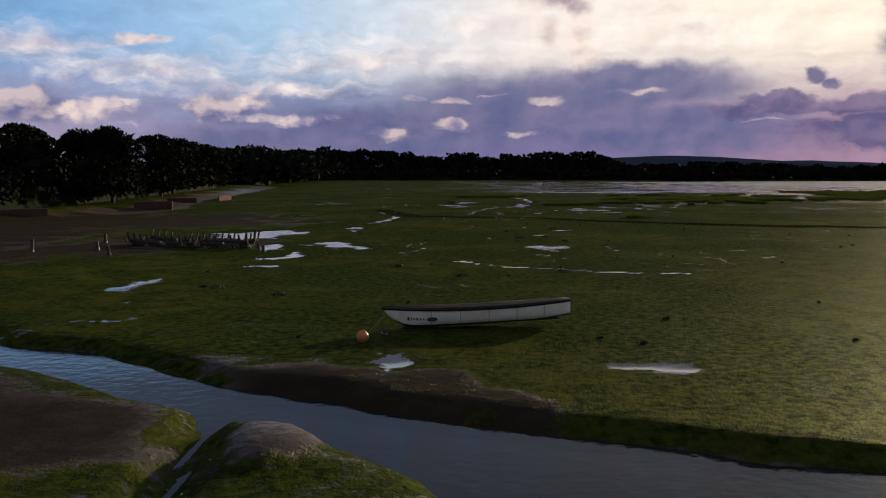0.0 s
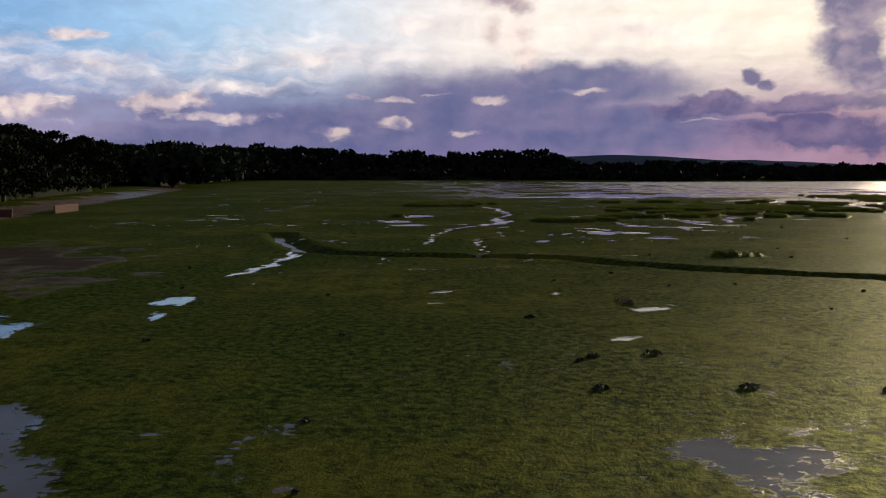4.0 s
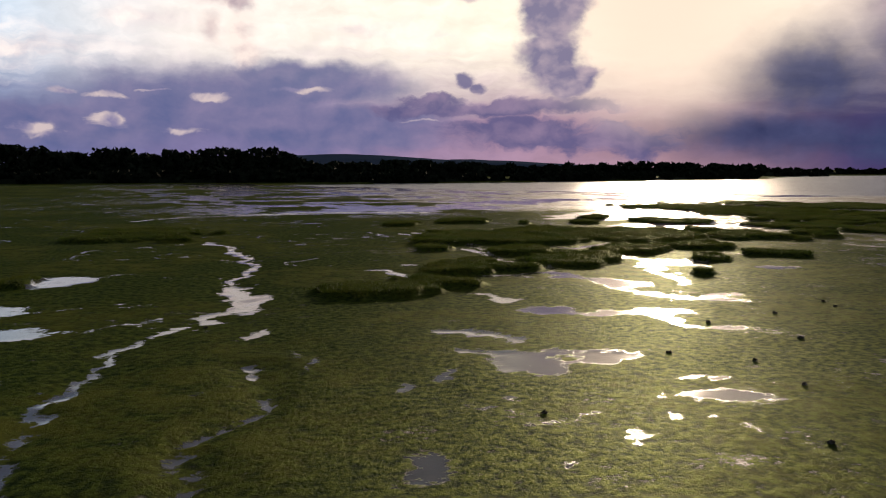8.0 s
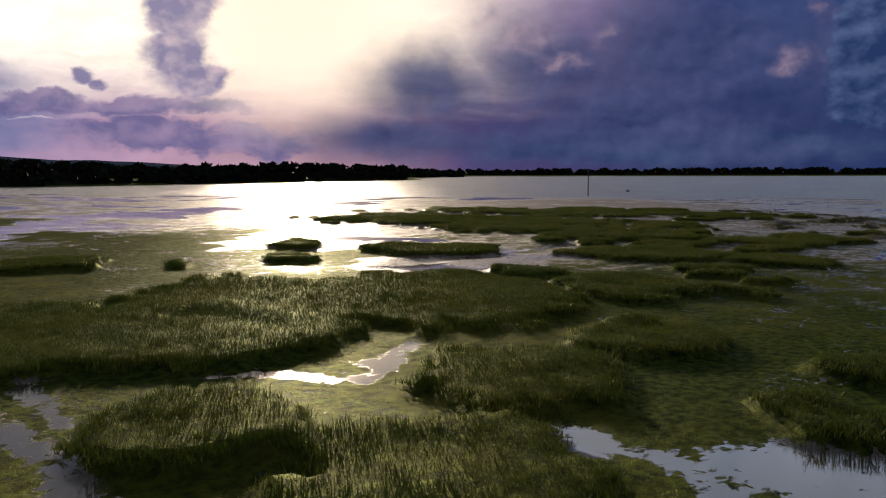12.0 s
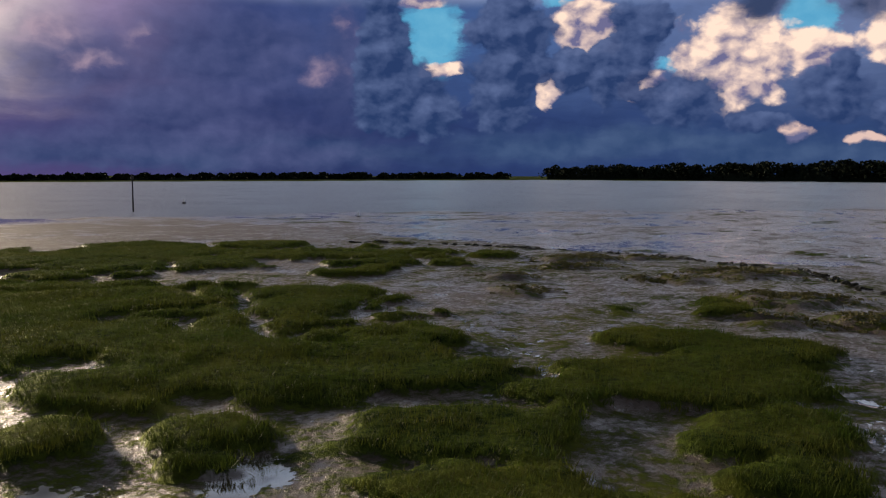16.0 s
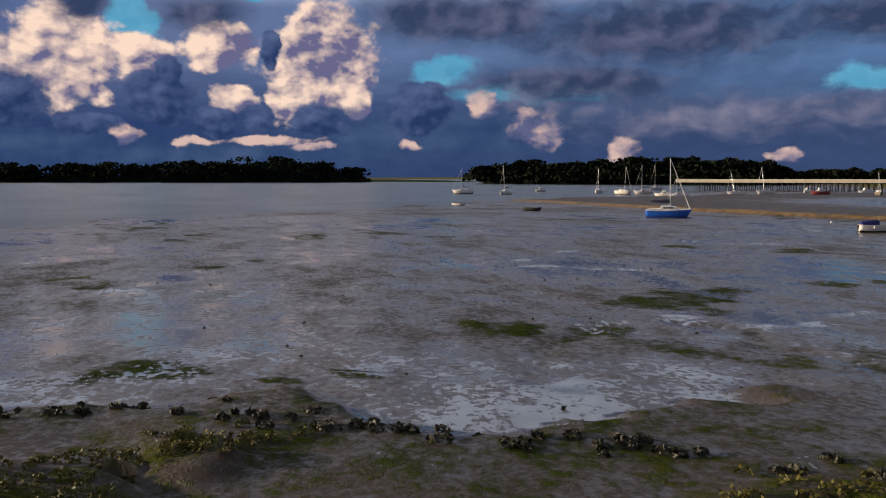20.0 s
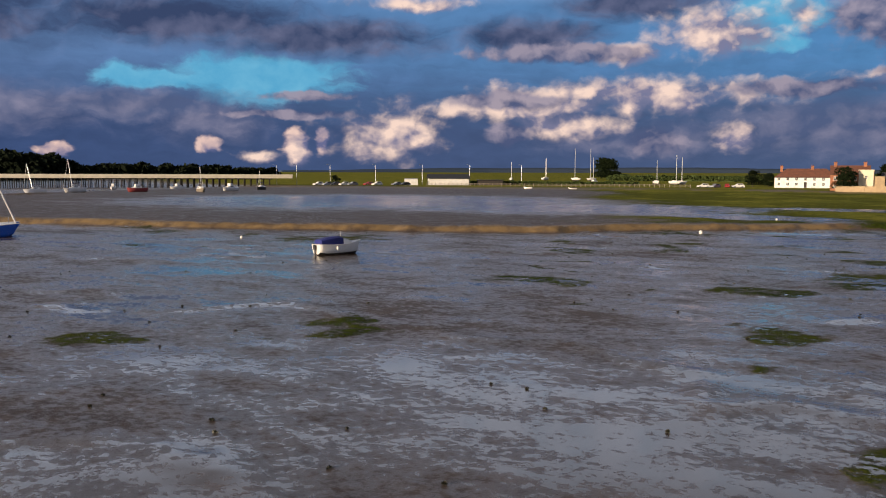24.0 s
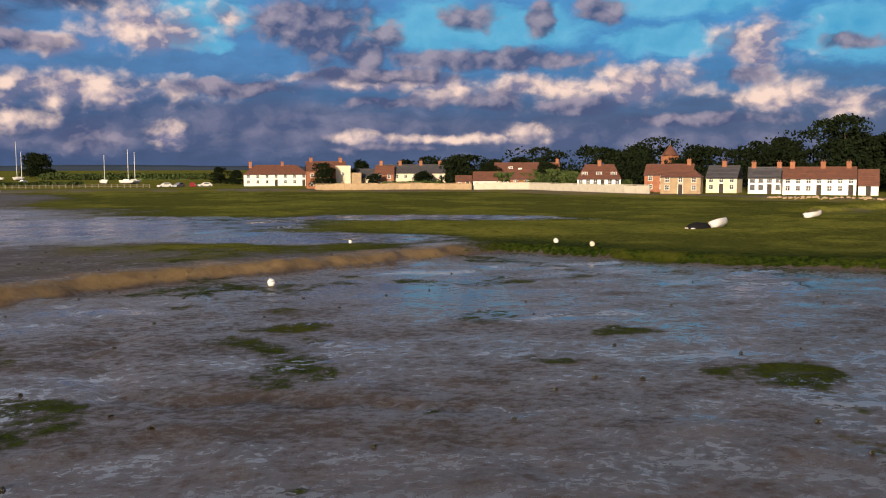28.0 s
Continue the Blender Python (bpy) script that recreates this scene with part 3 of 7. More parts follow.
    gleam = mixed(green_m, (0.30, 0.30, 0.30), (0.14, 0.14, 0.14))
    gleam = mixed(film, gleam, (0.38, 0.38, 0.38))
    gleam = mixed(val("MAXIMUM", land, 0.0), gleam, (0.05, 0.05, 0.05))
    gleam = mixed(pool_m, gleam, (0.5, 0.5, 0.5))
    L.new(gleam, bsdf.inputs["Specular IOR Level"])
    matt = N.new("ShaderNodeBsdfDiffuse")
    L.new(base, matt.inputs["Color"])
    L.new(bump.outputs[0], matt.inputs["Normal"])
    # wet fronds shine towards the light
    frond = N.new("ShaderNodeBsdfGlossy")
    frond.inputs["Color"].default_value, frond.inputs["Roughness"].default_value = (0.32, 0.38, 0.07, 1), 0.44
    L.new(bump.outputs[0], frond.inputs["Normal"])
    fronds = N.new("ShaderNodeMixShader")
    L.new(val("MULTIPLY", val("MULTIPLY", green_m, step(fine, 0.35, 0.65)), 0.06), fronds.inputs[0])
    L.new(matt.outputs[0], fronds.inputs[1])
    L.new(frond.outputs[0], fronds.inputs[2])
    blend = N.new("ShaderNodeMixShader")
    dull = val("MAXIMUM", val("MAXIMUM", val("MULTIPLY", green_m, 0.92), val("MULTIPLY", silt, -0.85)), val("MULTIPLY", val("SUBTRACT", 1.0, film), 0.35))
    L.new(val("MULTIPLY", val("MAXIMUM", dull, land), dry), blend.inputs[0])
    L.new(bsdf.outputs[0], blend.inputs[1])
    L.new(fronds.outputs[0], blend.inputs[2])
    L.new(blend.outputs[0], N["Material Output"].inputs["Surface"])
    return mat


def water_material(name, rough, ripples, depth):
    mat = bpy.data.materials.new(name)
    mat.use_nodes = True
    nt, bsdf = mat.node_tree, mat.node_tree.nodes["Principled BSDF"]
    bsdf.inputs["Base Color"].default_value = (0.020, 0.026, 0.030, 1)
    bsdf.inputs["Roughness"].default_value, bsdf.inputs["IOR"].default_value = rough, 1.333
    tc = nt.nodes.new("ShaderNodeTexCoord")
    waves = nt.nodes.new("ShaderNodeTexNoise")
    waves.inputs["Scale"].default_value, waves.inputs["Detail"].default_value = 2.2, 4.0
    broad = nt.nodes.new("ShaderNodeTexNoise")
    broad.inputs["Scale"].default_value, broad.inputs["Detail"].default_value = 0.035, 4.0
    calm = nt.nodes.new("ShaderNodeMapRange")
    calm.inputs[1].default_value, calm.inputs[2].default_value = 0.4, 0.62
    calm.inputs[3].default_value, calm.inputs[4].default_value = ripples
    nt.links.new(tc.outputs["Object"], waves.inputs["Vector"])
    nt.links.new(tc.outputs["Object"], broad.inputs["Vector"])
    nt.links.new(broad.outputs[0], calm.inputs[0])
    bump = nt.nodes.new("ShaderNodeBump")
    bump.inputs["Distance"].default_value = depth
    nt.links.new(calm.outputs[0], bump.inputs["Strength"])
    nt.links.new(waves.outputs[0], bump.inputs["Height"])
    nt.links.new(bump.outputs[0], bsdf.inputs["Normal"])
    return mat


M_GROUND = ground_material()
M_WATER = water_material("harbour_water", 0.28, (0.5, 1.0), 0.30)
M_CREEK = water_material("creek_water", 0.04, (0.08, 0.6), 0.05)

# ---- the plan of the flats ----
def lattice(x, y, seed):
    """Smooth value noise in 0..1 on a unit lattice."""
    xi, yi = np.floor(x).astype(np.int64), np.floor(y).astype(np.int64)
    xf, yf = x - xi, y - yi
    u, v = xf * xf * (3 - 2 * xf), yf * yf * (3 - 2 * yf)

    def h(a, b):
        n = (a * 374761393 + b * 668265263 + seed * 974634777) & 0xFFFFFFFF
        n = ((n ^ (n >> 13)) * 1274126177) & 0xFFFFFFFF
        return ((n ^ (n >> 16)) & 0xFFFF) / 65535.0
    a = h(xi, yi) * (1 - u) + h(xi + 1, yi) * u
    b = h(xi, yi + 1) * (1 - u) + h(xi + 1, yi + 1) * u
    return a * (1 - v) + b * v


def fractal(x, y, size, octaves=4, seed=0):
    total, weight = 0.0, 0.0
    for o in range(octaves):
        k = 0.55 ** o
        total = total + k * lattice(x / size * 2 ** o + 17.3 * o, y / size * 2 ** o - 9.1 * o, seed + o)
        weight += k
    return total / weight


def ellipses(x, y, blobs, grow=1.0):
    """1 at the middle of the nearest ellipse (x, y, half width, half depth, turn), 0 at its edge, less outside."""
    best = np.full(x.shape, -9.0)
    for cx, cy, rx, ry, turn in blobs:
        c, s = math.cos(radians(turn)), math.sin(radians(turn))
        u, v = (x - cx) * c + (y - cy) * s, (y - cy) * c - (x - cx) * s
        best = np.maximum(best, 1 - np.sqrt((u / (rx * grow)) ** 2 + (v / (ry * grow)) ** 2))
    return best


def along(x, y, line):
    """The distance to a broken line."""
    best = np.full(x.shape, 1e9)
    for (ax, ay), (bx, by) in zip(line, line[1:]):
        dx, dy = bx - ax, by - ay
        f = np.clip(((x - ax) * dx + (y - ay) * dy) / (dx * dx + dy * dy), 0, 1)
        best = np.minimum(best, np.hypot(x - ax - f * dx, y - ay - f * dy))
    return best


def inside(x, y, ring):
    odd = np.zeros(x.shape, bool)
    for (ax, ay), (bx, by) in zip(ring, ring[1:] + ring[:1]):
        if ay != by:
            odd ^= ((ay > y) != (by > y)) & (x < (bx - ax) * (y - ay) / (by - ay) + ax)
    return odd


def ease(v, lo, hi):
    f = np.clip((v - lo) / (hi - lo), 0, 1)
    return f * f * (3 - 2 * f)


CREEK = [(-60, 58), (-34, 35), (-17.9, 25.0), (-12.8, 22.1), (-8.6, 19.4), (-5.4, 18.2), (-3.1, 16.4), (0.2, 13.6), (6, 11), (20, 9.5), (45, 16), (90, 30)]
SIDE_CREEK = [(-6.2, 8), (-6.5, 11.5), (-6.9, 14), (-7.4, 17.5)]
GULLY = [(-17.3, 135.6), (-15.0, 127), (-12.2, 119.3), (-9.5, 115.6), (-4.6, 113.2), (1.9, 112.9), (7.6, 111.3), (10.8, 107.7), (14.7, 104.6), (20.7, 101.6), (34, 96), (60, 92)]
STREAM_A = [(-24, 90), (-16.8, 95.8), (-14.5, 101.9), (-13.0, 109.1), (-12.5, 118)]
STREAM_B = [(-2.0, 125), (-2.0, 131.5), (-1.1, 139.6), (0.5, 145.3), (3.2, 150.1), (5.9, 153.7), (6.0, 161.8), (9, 175), (8, 188)]
STREAM_C = [(4.8, 139.5), (5.5, 136.5), (5.1, 134.0), (2.5, 130.4), (1.8, 113.6)]
STREAK = [(-2.6, 56.2), (-0.7, 54.9), (1.2, 52.5), (4.2, 51.6), (8.0, 49.8), (13, 49)]
MARSH_CREEK = [(62, 205), (68.2, 205.5), (72.0, 204.6), (76.9, 205.7), (82.6, 207.6), (86.2, 204.6), (92, 206)]
MARSH_CREEK_B = [(97, 200), (102.3, 202.1), (108, 203.5), (114.4, 204.5), (122, 203), (133.8, 208.3), (150, 212)]
MARSH_CREEK_C = [(90, 184), (98.0, 185.7), (109.8, 187.4), (124, 197), (133, 200), (148, 204)]
STREAM_D = [(28.7, 201.5), (29.6, 197.7), (28.7, 188.4), (28.7, 181.6), (29.3, 177.2), (29.0, 171.3), (29.4, 167.1), (29.7, 164.4)]
STREAM_E = [(35.5, 183.5), (37.8, 181.2), (39.1, 179.4), (44.2, 182.9)]
STREAM_F = [(57.6, 201.3), (58.9, 198.1), (59.8, 193.8), (61.5, 191.5), (64.5, 191.2), (68.0, 189.5)]
STREAM_G = [(67.5, 204.9), (71.7, 205.4), (81.7, 207.9)]
STREAM_H = [(102.3, 201.1), (105.2, 200.7), (109.7, 202.4), (129.9, 207.8)]
STREAM_I = [(99.2, 210.7), (100.2, 204.5), (100.3, 199.8), (97.2, 194.4), (96.2, 189.1)]
STREAM_J = [(125.4, 199.4), (116.9, 199.9), (111.0, 198.3), (107.9, 202.3)]
RILL = [(173.7, 178.6), (170.1, 179.7), (167.2, 179.1), (164.0, 179.4), (161.2, 180.1)]
RILL_B = [(147, 190), (151.9, 185.8), (153.4, 183.3), (154.8, 180.7), (154.9, 177.8), (153.3, 178.6), (151.3, 177.2), (148.4, 178.5), (140, 177)]
THREAD = [(181, 88), (179.9, 89.5), (177.9, 93.9), (176.2, 95.7), (177.8, 100.2), (176.2, 105.2), (174.3, 107.1), (169.8, 108.7), (165.4, 110.0)]
THREAD_B = [(175.7, 106.0), (172.8, 106.1), (169.3, 105.2)]
BANK_EDGE = [(330, 96), (260, 99), (222.3, 97.0), (209.7, 94.6), (197.1, 92.1), (184, 88.5), (178.5, 82.5), (174.1, 79.6), (169, 77), (163.2, 74.2), (156.4, 71), (151, 68.5), (146, 75), (140.6, 82), (132, 87), (110, 92), (60, 96)]
MARSH_EDGE = [(151, 232), (150.8, 222.5), (151.2, 216.8), (149.1, 207.4), (147.3, 200.5), (144.2, 198.3), (141, 194.5), (137.3, 189.8), (132.4, 187.3), (122, 184), (105, 180)]
SHORE = [(1500, -700), (640, -330), (440, -190), (352, -116), (347, -108), (316, -106), (290, -112), (250, -116), (190, -116), (160, -108), (142, -95), (126, -92), (104, -84), (93, -60),
         (87, -33), (74, -10), (64, 3), (46, 12), (26, -20), (-12, -42), (-60, -24), (-80, 60), (-64, 112), (-58, 136), (-67, 176), (-86, 316), (-170, 560), (-420, 1150)]
LAND = SHORE + [(-2000, 1400), (-5200, 1400), (-5200, -5200), (5200, -5200), (5200, -700)]

GLINTS = [[(3.8, 150.3), (4.7, 152.6), (6.3, 153.6), (7.3, 155.6), (6.2, 160.9), (6.5, 162.9)],
    [(17.4, 168.2), (18.5, 163.4), (20.0, 160.0)],
    [(23.6, 162.1), (28.8, 163.0), (29.5, 159.4), (30.1, 157.2), (28.8, 153.5), (29.5, 151.5), (30.5, 149.5), (32.5, 147.4)],
    [(19.8, 148.4), (21.6, 149.1), (21.8, 147.1), (23.2, 146.0), (24.3, 146.4)],
    [(24.0, 147.0), (25.2, 146.0), (26.3, 146.5), (26.3, 145.2), (26.1, 142.5), (26.7, 141.5), (27.4, 140.1)],
    [(14.1, 144.1), (15.2, 143.8), (16.1, 142.6)],
    [(15.0, 142.2), (15.9, 141.8), (16.6, 141.2)],
    [(13.7, 139.8), (15.0, 139.1), (15.4, 138.2), (15.8, 137.3)],
    [(15.7, 139.0), (17.1, 138.1)],
    [(17.2, 137.5), (18.4, 137.5), (19.2, 137.0), (19.9, 136.4)],
    [(20.0, 154.7), (20.8, 151.7)],
    [(-0.7, 234.5), (5.3, 242.8), (12.3, 245.9), (23.6, 247.6), (36.2, 249.5), (47.7, 244.0)],
    [(6.6, 196.4), (8.5, 191.0), (8.7, 175.9)],
    [(30.6, 202.8), (31.6, 187.2), (30.1, 181.0)],
    [(38.5, 173.2), (39.9, 169.0), (36.7, 161.8), (33.9, 154.6)]]
LANES_B = [[(131.5, 210.8), (127.5, 206.7), (124.2, 203.2), (133.7, 198.6), (125.1, 198.1)],
    [(123.9, 215.9), (119.9, 212.9), (123.3, 208.4)],
    [(117.7, 204.4), (112.1, 203.2), (110.1, 204.0), (106.0, 202.0), (102.2, 201.9)],
    [(113.0, 223.8), (111.7, 220.9), (105.5, 217.1), (99.5, 212.0), (98.7, 209.5)],
    [(104.9, 212.1), (109.1, 210.3), (110.0, 207.7)],
    [(118.1, 218.7), (120.2, 216.2), (117.9, 211.4)],
    [(118.0, 202.7), (119.8, 200.3), (114.1, 198.0), (109.4, 198.5)],
    [(105.9, 206.2), (103.5, 203.0), (101.2, 199.8)]]
WEST_GLINTS = [[(-28.8, 83.1), (-24.5, 80.7), (-19.9, 81.1)],
    [(-24.2, 75.9), (-20.7, 73.9), (-19.9, 76.3)],
    [(-22.6, 71.2), (-19.1, 68.6), (-16.0, 63.9), (-14.3, 58.7), (-15.7, 56.7), (-16.4, 56.1)],
    [(-16.1, 52.0), (-14.1, 52.1)],
    [(-14.8, 70.4), (-13.4, 72.0), (-10.5, 65.5)],
    [(-18.8, 37.7), (-19.7, 40.8), (-19.6, 43.1), (-18.6, 46.4)],
    [(-26.5, 50.2), (-21.5, 43.5), (-22.1, 46.1)],
    [(-16.6, 91.2), (-13.6, 89.1)]]

# dark brown mud by hulk and banks, darkened further to stand for shade
DARK_MUD_SHADE = [(-45, 105, 25, 22, -10), (-27, 72, 12, 9, -15), (-34, 62, 9, 8, 0), (-60, 80, 26, 44, 0), (-12, 14.5, 6, 3.5, -30), (-3, 19, 9, 2.2, -33)]
POOLS_A = [(-3.1, 23.1, 0.7, 1.9, 3), (-22.5, 81.5, 4.2, 6, 4), (-17.8, 67.8, 0.8, 5, 4), (-15.3, 57.8, 1, 0.6, 4), (-12.6, 69.3, 1.6, 2.8, 4), (-20.3, 41.1, 0.9, 4, 3),
           (-14.7, 52.4, 0.8, 0.5, 3), (4.6, 67.7, 2.1, 1, 4), (-14, 86.8, 0.6, 2.2, 4), (9.1, 90.2, 0.8, 0.8, 5), (5.7, 22.6, 1.7, 0.9, 3), (8.8, 88.5, 1.4, 0.9, -3),
           (5.3, 82.2, 0.5, 0.6, -3), (5, 93.6, 0.4, 0.7, -3), (-1.7, 94.2, 0.4, 1.2, -3), (-14.3, 91.4, 0.8, 1.7, -3), (-5.5, 157, 2.4, 2.2, -3)]
POOLS_B = [(18.6, 130.3, 2.6, 1.3, -18), (15.7, 137, 1.6, 2.2, -18), (19.8, 133.1, 2.2, 0.6, -18), (18.4, 137, 1.3, 0.8, -18), (9.8, 134.8, 1.2, 1, -18), (11.9, 136.3, 0.5, 1.6, -18),
           (7.7, 127, 0.8, 1.3, -18), (10.7, 125.9, 0.4, 0.4, -18), (14.3, 127.3, 0.6, 0.6, -18), (22.2, 147.8, 2.1, 1.7, -18), (27.1, 145.7, 2.7, 1.3, -18), (5.7, 146.5, 0.7, 2.6, -18),
           (30.5, 156.9, 2.2, 4, -18), (7, 156, 1.3, 4.5, -18), (-4, 149.6, 2, 2.4, -18), (-4.3, 168.3, 2.2, 3.2, -18), (34.5, 150, 2.4, 1, -18), (41, 166, 2.6, 3.6, -40), (46.5, 160.5, 2, 1.2, -40)]
POOLS_C = [(28.6, 160.6, 0.9, 1.3, -36), (25.8, 161.2, 1.3, 0.3, -36), (38.8, 170.2, 1.2, 1.9, -37), (37.7, 164.4, 1.2, 0.8, -37), (54.2, 191.6, 2.4, 0.5, -55), (84.2, 205.1, 1.4, 1.6, -71),
          (82.2, 208.4, 1.2, 0.7, -72), (74.8, 223.8, 7.7, 3.1, -56), (61.6, 203.0, 5.2, 2.4, -56), (64.2, 190.0, 1.0, 0.9, -55)]
SILVER_MUD = [(62.7, 202.9, 8.4, 6.1, -55), (70.7, 205.1, 7.6, 4.7, -56), (76.2, 232.0, 8.7, 20.5, -56), (95.6, 197.0, 3.8, 2.4, -72)]
TUFTS_A = [(34.2, 170.2, 4.0, 6.1, -36), (32.8, 178.4, 3.2, 3.6, -36), (43.2, 176.6, 4.0, 5.2, -36), (33.4, 195.4, 4.2, 9.2, -35), (42.2, 193.5, 7.5, 13.6, -36), (53.1, 190.8, 8.2, 12.2, -36),
          (51.0, 177.2, 3.8, 4.2, -36), (63.2, 187.0, 4.7, 5.2, -36), (26.3, 170.6, 1.8, 1.9, -36), (23.0, 166.6, 2.7, 3.9, -35), (27.3, 166.0, 2.0, 1.8, -35), (26.6, 183.0, 2.2, 2.5, -37),
          (42.3, 220.6, 4.1, 5.4, -36), (33.2, 217.1, 2.7, 4.4, -36), (49.6, 213.6, 1.0, 2.8, -35), (64.6, 222.8, 2.6, 4.1, -35), (57.9, 212.7, 2.1, 3.7, -36), (45.0, 167.1, 1.7, 2.4, -36),
          (52.4, 168.0, 3.0, 1.8, -36), (38.5, 158.3, 0.7, 1.0, -37)]
TUFTS_B = [(100.4, 227.6, 13.4, 16.0, -56), (96.6, 243.6, 7.4, 11.3, -55), (95.5, 210.0, 7.3, 7.1, -55), (70.4, 210.5, 6.2, 4.9, -56), (80.3, 197.1, 7.9, 5.9, -56), (97.0, 194.7, 5.4, 4.2, -56),
          (82.8, 187.2, 4.3, 4.6, -55), (74.1, 188.2, 3.2, 1.7, -55), (64.0, 194.6, 2.8, 2.4, -56), (56.2, 194.7, 2.4, 1.5, -56), (56.8, 190.2, 3.9, 2.2, -56), (61.8, 186.7, 2.2, 1.7, -54),
          (65.2, 183.3, 2.2, 1.4, -56), (70.2, 181.8, 1.5, 0.9, -56), (71.2, 185.8, 2.1, 1.0, -55), (65.6, 180.5, 0.9, 1.7, -54), (59.8, 183.4, 2.4, 1.3, -55), (52.8, 195.6, 0.4, 1.3, -56)]
TUFTS_C = [(137.4, 245.0, 11.4, 7.5, -72), (123.6, 236.0, 10.1, 4.5, -72), (138.2, 223.0, 9.0, 5.0, -72), (109.1, 228.5, 6.0, 4.0, -72), (112.8, 215.4, 5.6, 3.4, -71), (102.6, 210.8, 4.4, 1.9, -72),
          (96.2, 217.2, 5.3, 3.1, -71), (94.2, 206.8, 6.9, 2.7, -72), (89.9, 212.7, 3.9, 2.7, -72), (84.5, 210.6, 1.2, 1.8, -71), (86.8, 207.0, 1.9, 1.8, -71), (88.7, 200.8, 4.0, 2.7, -72),
          (94.4, 198.7, 2.6, 1.7, -72), (100.1, 192.4, 2.2, 2.4, -71), (91.6, 192.7, 2.8, 2.4, -71), (85.0, 199.4, 3.2, 1.3, -72), (84.4, 206.2, 1.0, 0.8, -69), (87.6, 192.2, 1.7, 1.2, -71)]
TUFTS_D = [(15.9, 158.4, 5, 4.5, -18), (0.6, 207.9, 7.3, 12, -18), (-6.4, 169, 1.5, 3.6, -18), (30, 190, 4, 5, -18), (102.7, 244.3, 19, 14, -40), (105.4, 218.7, 14, 12, -40), (126, 249, 30, 12, -48),
          (102.2, 191.5, 4.5, 3.6, -63), (108.4, 212, 6, 5, -63), (111.8, 215, 7, 4, -80), (106.9, 217, 3.6, 3.4, -80), (103, 207.7, 2.7, 2.2, -80), (132.7, 238, 15, 12, -63),
          (143.8, 238, 5, 5, -80), (125.4, 220, 3.4, 2.6, -80), (132.6, 215, 2.1, 2, -80), (140.4, 214, 3.4, 2.6, -80), (113, 199.5, 1.7, 2.6, -80), (114.9, 193.5, 2.6, 2.4, -80),
          (104.1, 195.2, 3.6, 2, -80), (139.5, 220, 4.6, 3, -80)]
TUFTS_E = [(130.3, 221, 5, 2.4, -80), (22, 113.4, 1.2, 1.6, -10)]
WRACK = [(119.3, 205.6, 2.1, 2.4, -80), (133.4, 205.5, 3.6, 2.6, -80), (132.6, 192.5, 5, 3.6, -80), (120, 190, 4, 3, -80), (140.5, 206, 4, 3, -80), (143, 201.5, 3, 2, -80), (126, 208, 2.6, 2, -80), (128, 198, 3.4, 2, -80), (113, 187.5, 6, 2.5, -70)]
ALGAE_A = [(153.3, 201.6, 3.1, 2.2, -114), (156, 186.1, 3.9, 2.4, -114), (149.7, 197.5, 1.1, 0.7, -114), (161.6, 170.4, 4.5, 2.6, -114), (149.9, 194.4, 1.1, 0.7, -114), (188.7, 189.8, 2.2, 2, -114), (185.3, 194.6, 1.6, 1.6, -114),
           (160.2, 161, 4.4, 2.4, -114), (159.1, 174.6, 4.1, 3, -131), (154.9, 187, 3.3, 2.1, -131), (158.6, 157.9, 2.6, 2.4, -132), (177.6, 168.7, 1.2, 1.8, -132), (186.4, 152, 2.5, 1.8, -132), (181, 144.9, 2.5, 1.4, -132)]
ALGAE_B = [(178.3, 146.7, 2.6, 2.2, -169), (176.1, 127.8, 3.8, 3, -172), (171.9, 136.7, 0.7, 0.9, -169), (181.4, 149.7, 0.7, 0.7, -169), (164, 139, 0.5, 0.8, -169), (162.6, 128.1, 3, 2.8, -169), (157.2, 119.9, 4.5, 8, -169),
           (165.3, 147.1, 0.5, 0.9, -169), (162.1, 141.3, 1.9, 3.6, -169), (162.8, 148.1, 0.8, 1.6, -169), (170.6, 96.5, 3.2, 1.8, 170), (161.8, 95.5, 2.6, 2.8, 170), (165, 126.2, 0.9, 0.5, 175), (168.5, 130, 0.25, 1.1, 175),
           (162, 105, 1.3, 0.9, 165), (157.7, 100.7, 1.3, 1.2, 165), (167.8, 109.7, 0.6, 0.5, 165), (171.8, 114.9, 0.5, 0.7, 165), (156.1, 109, 2.4, 2.2, 165)]
WEED_LINE = [(179.4, 119.6), (177.2, 121.4), (175.3, 122.7), (173.3, 122.9)]
WEED_LINE_B = [(179.3, 116.8), (177.0, 116.6), (174.7, 115.4)]


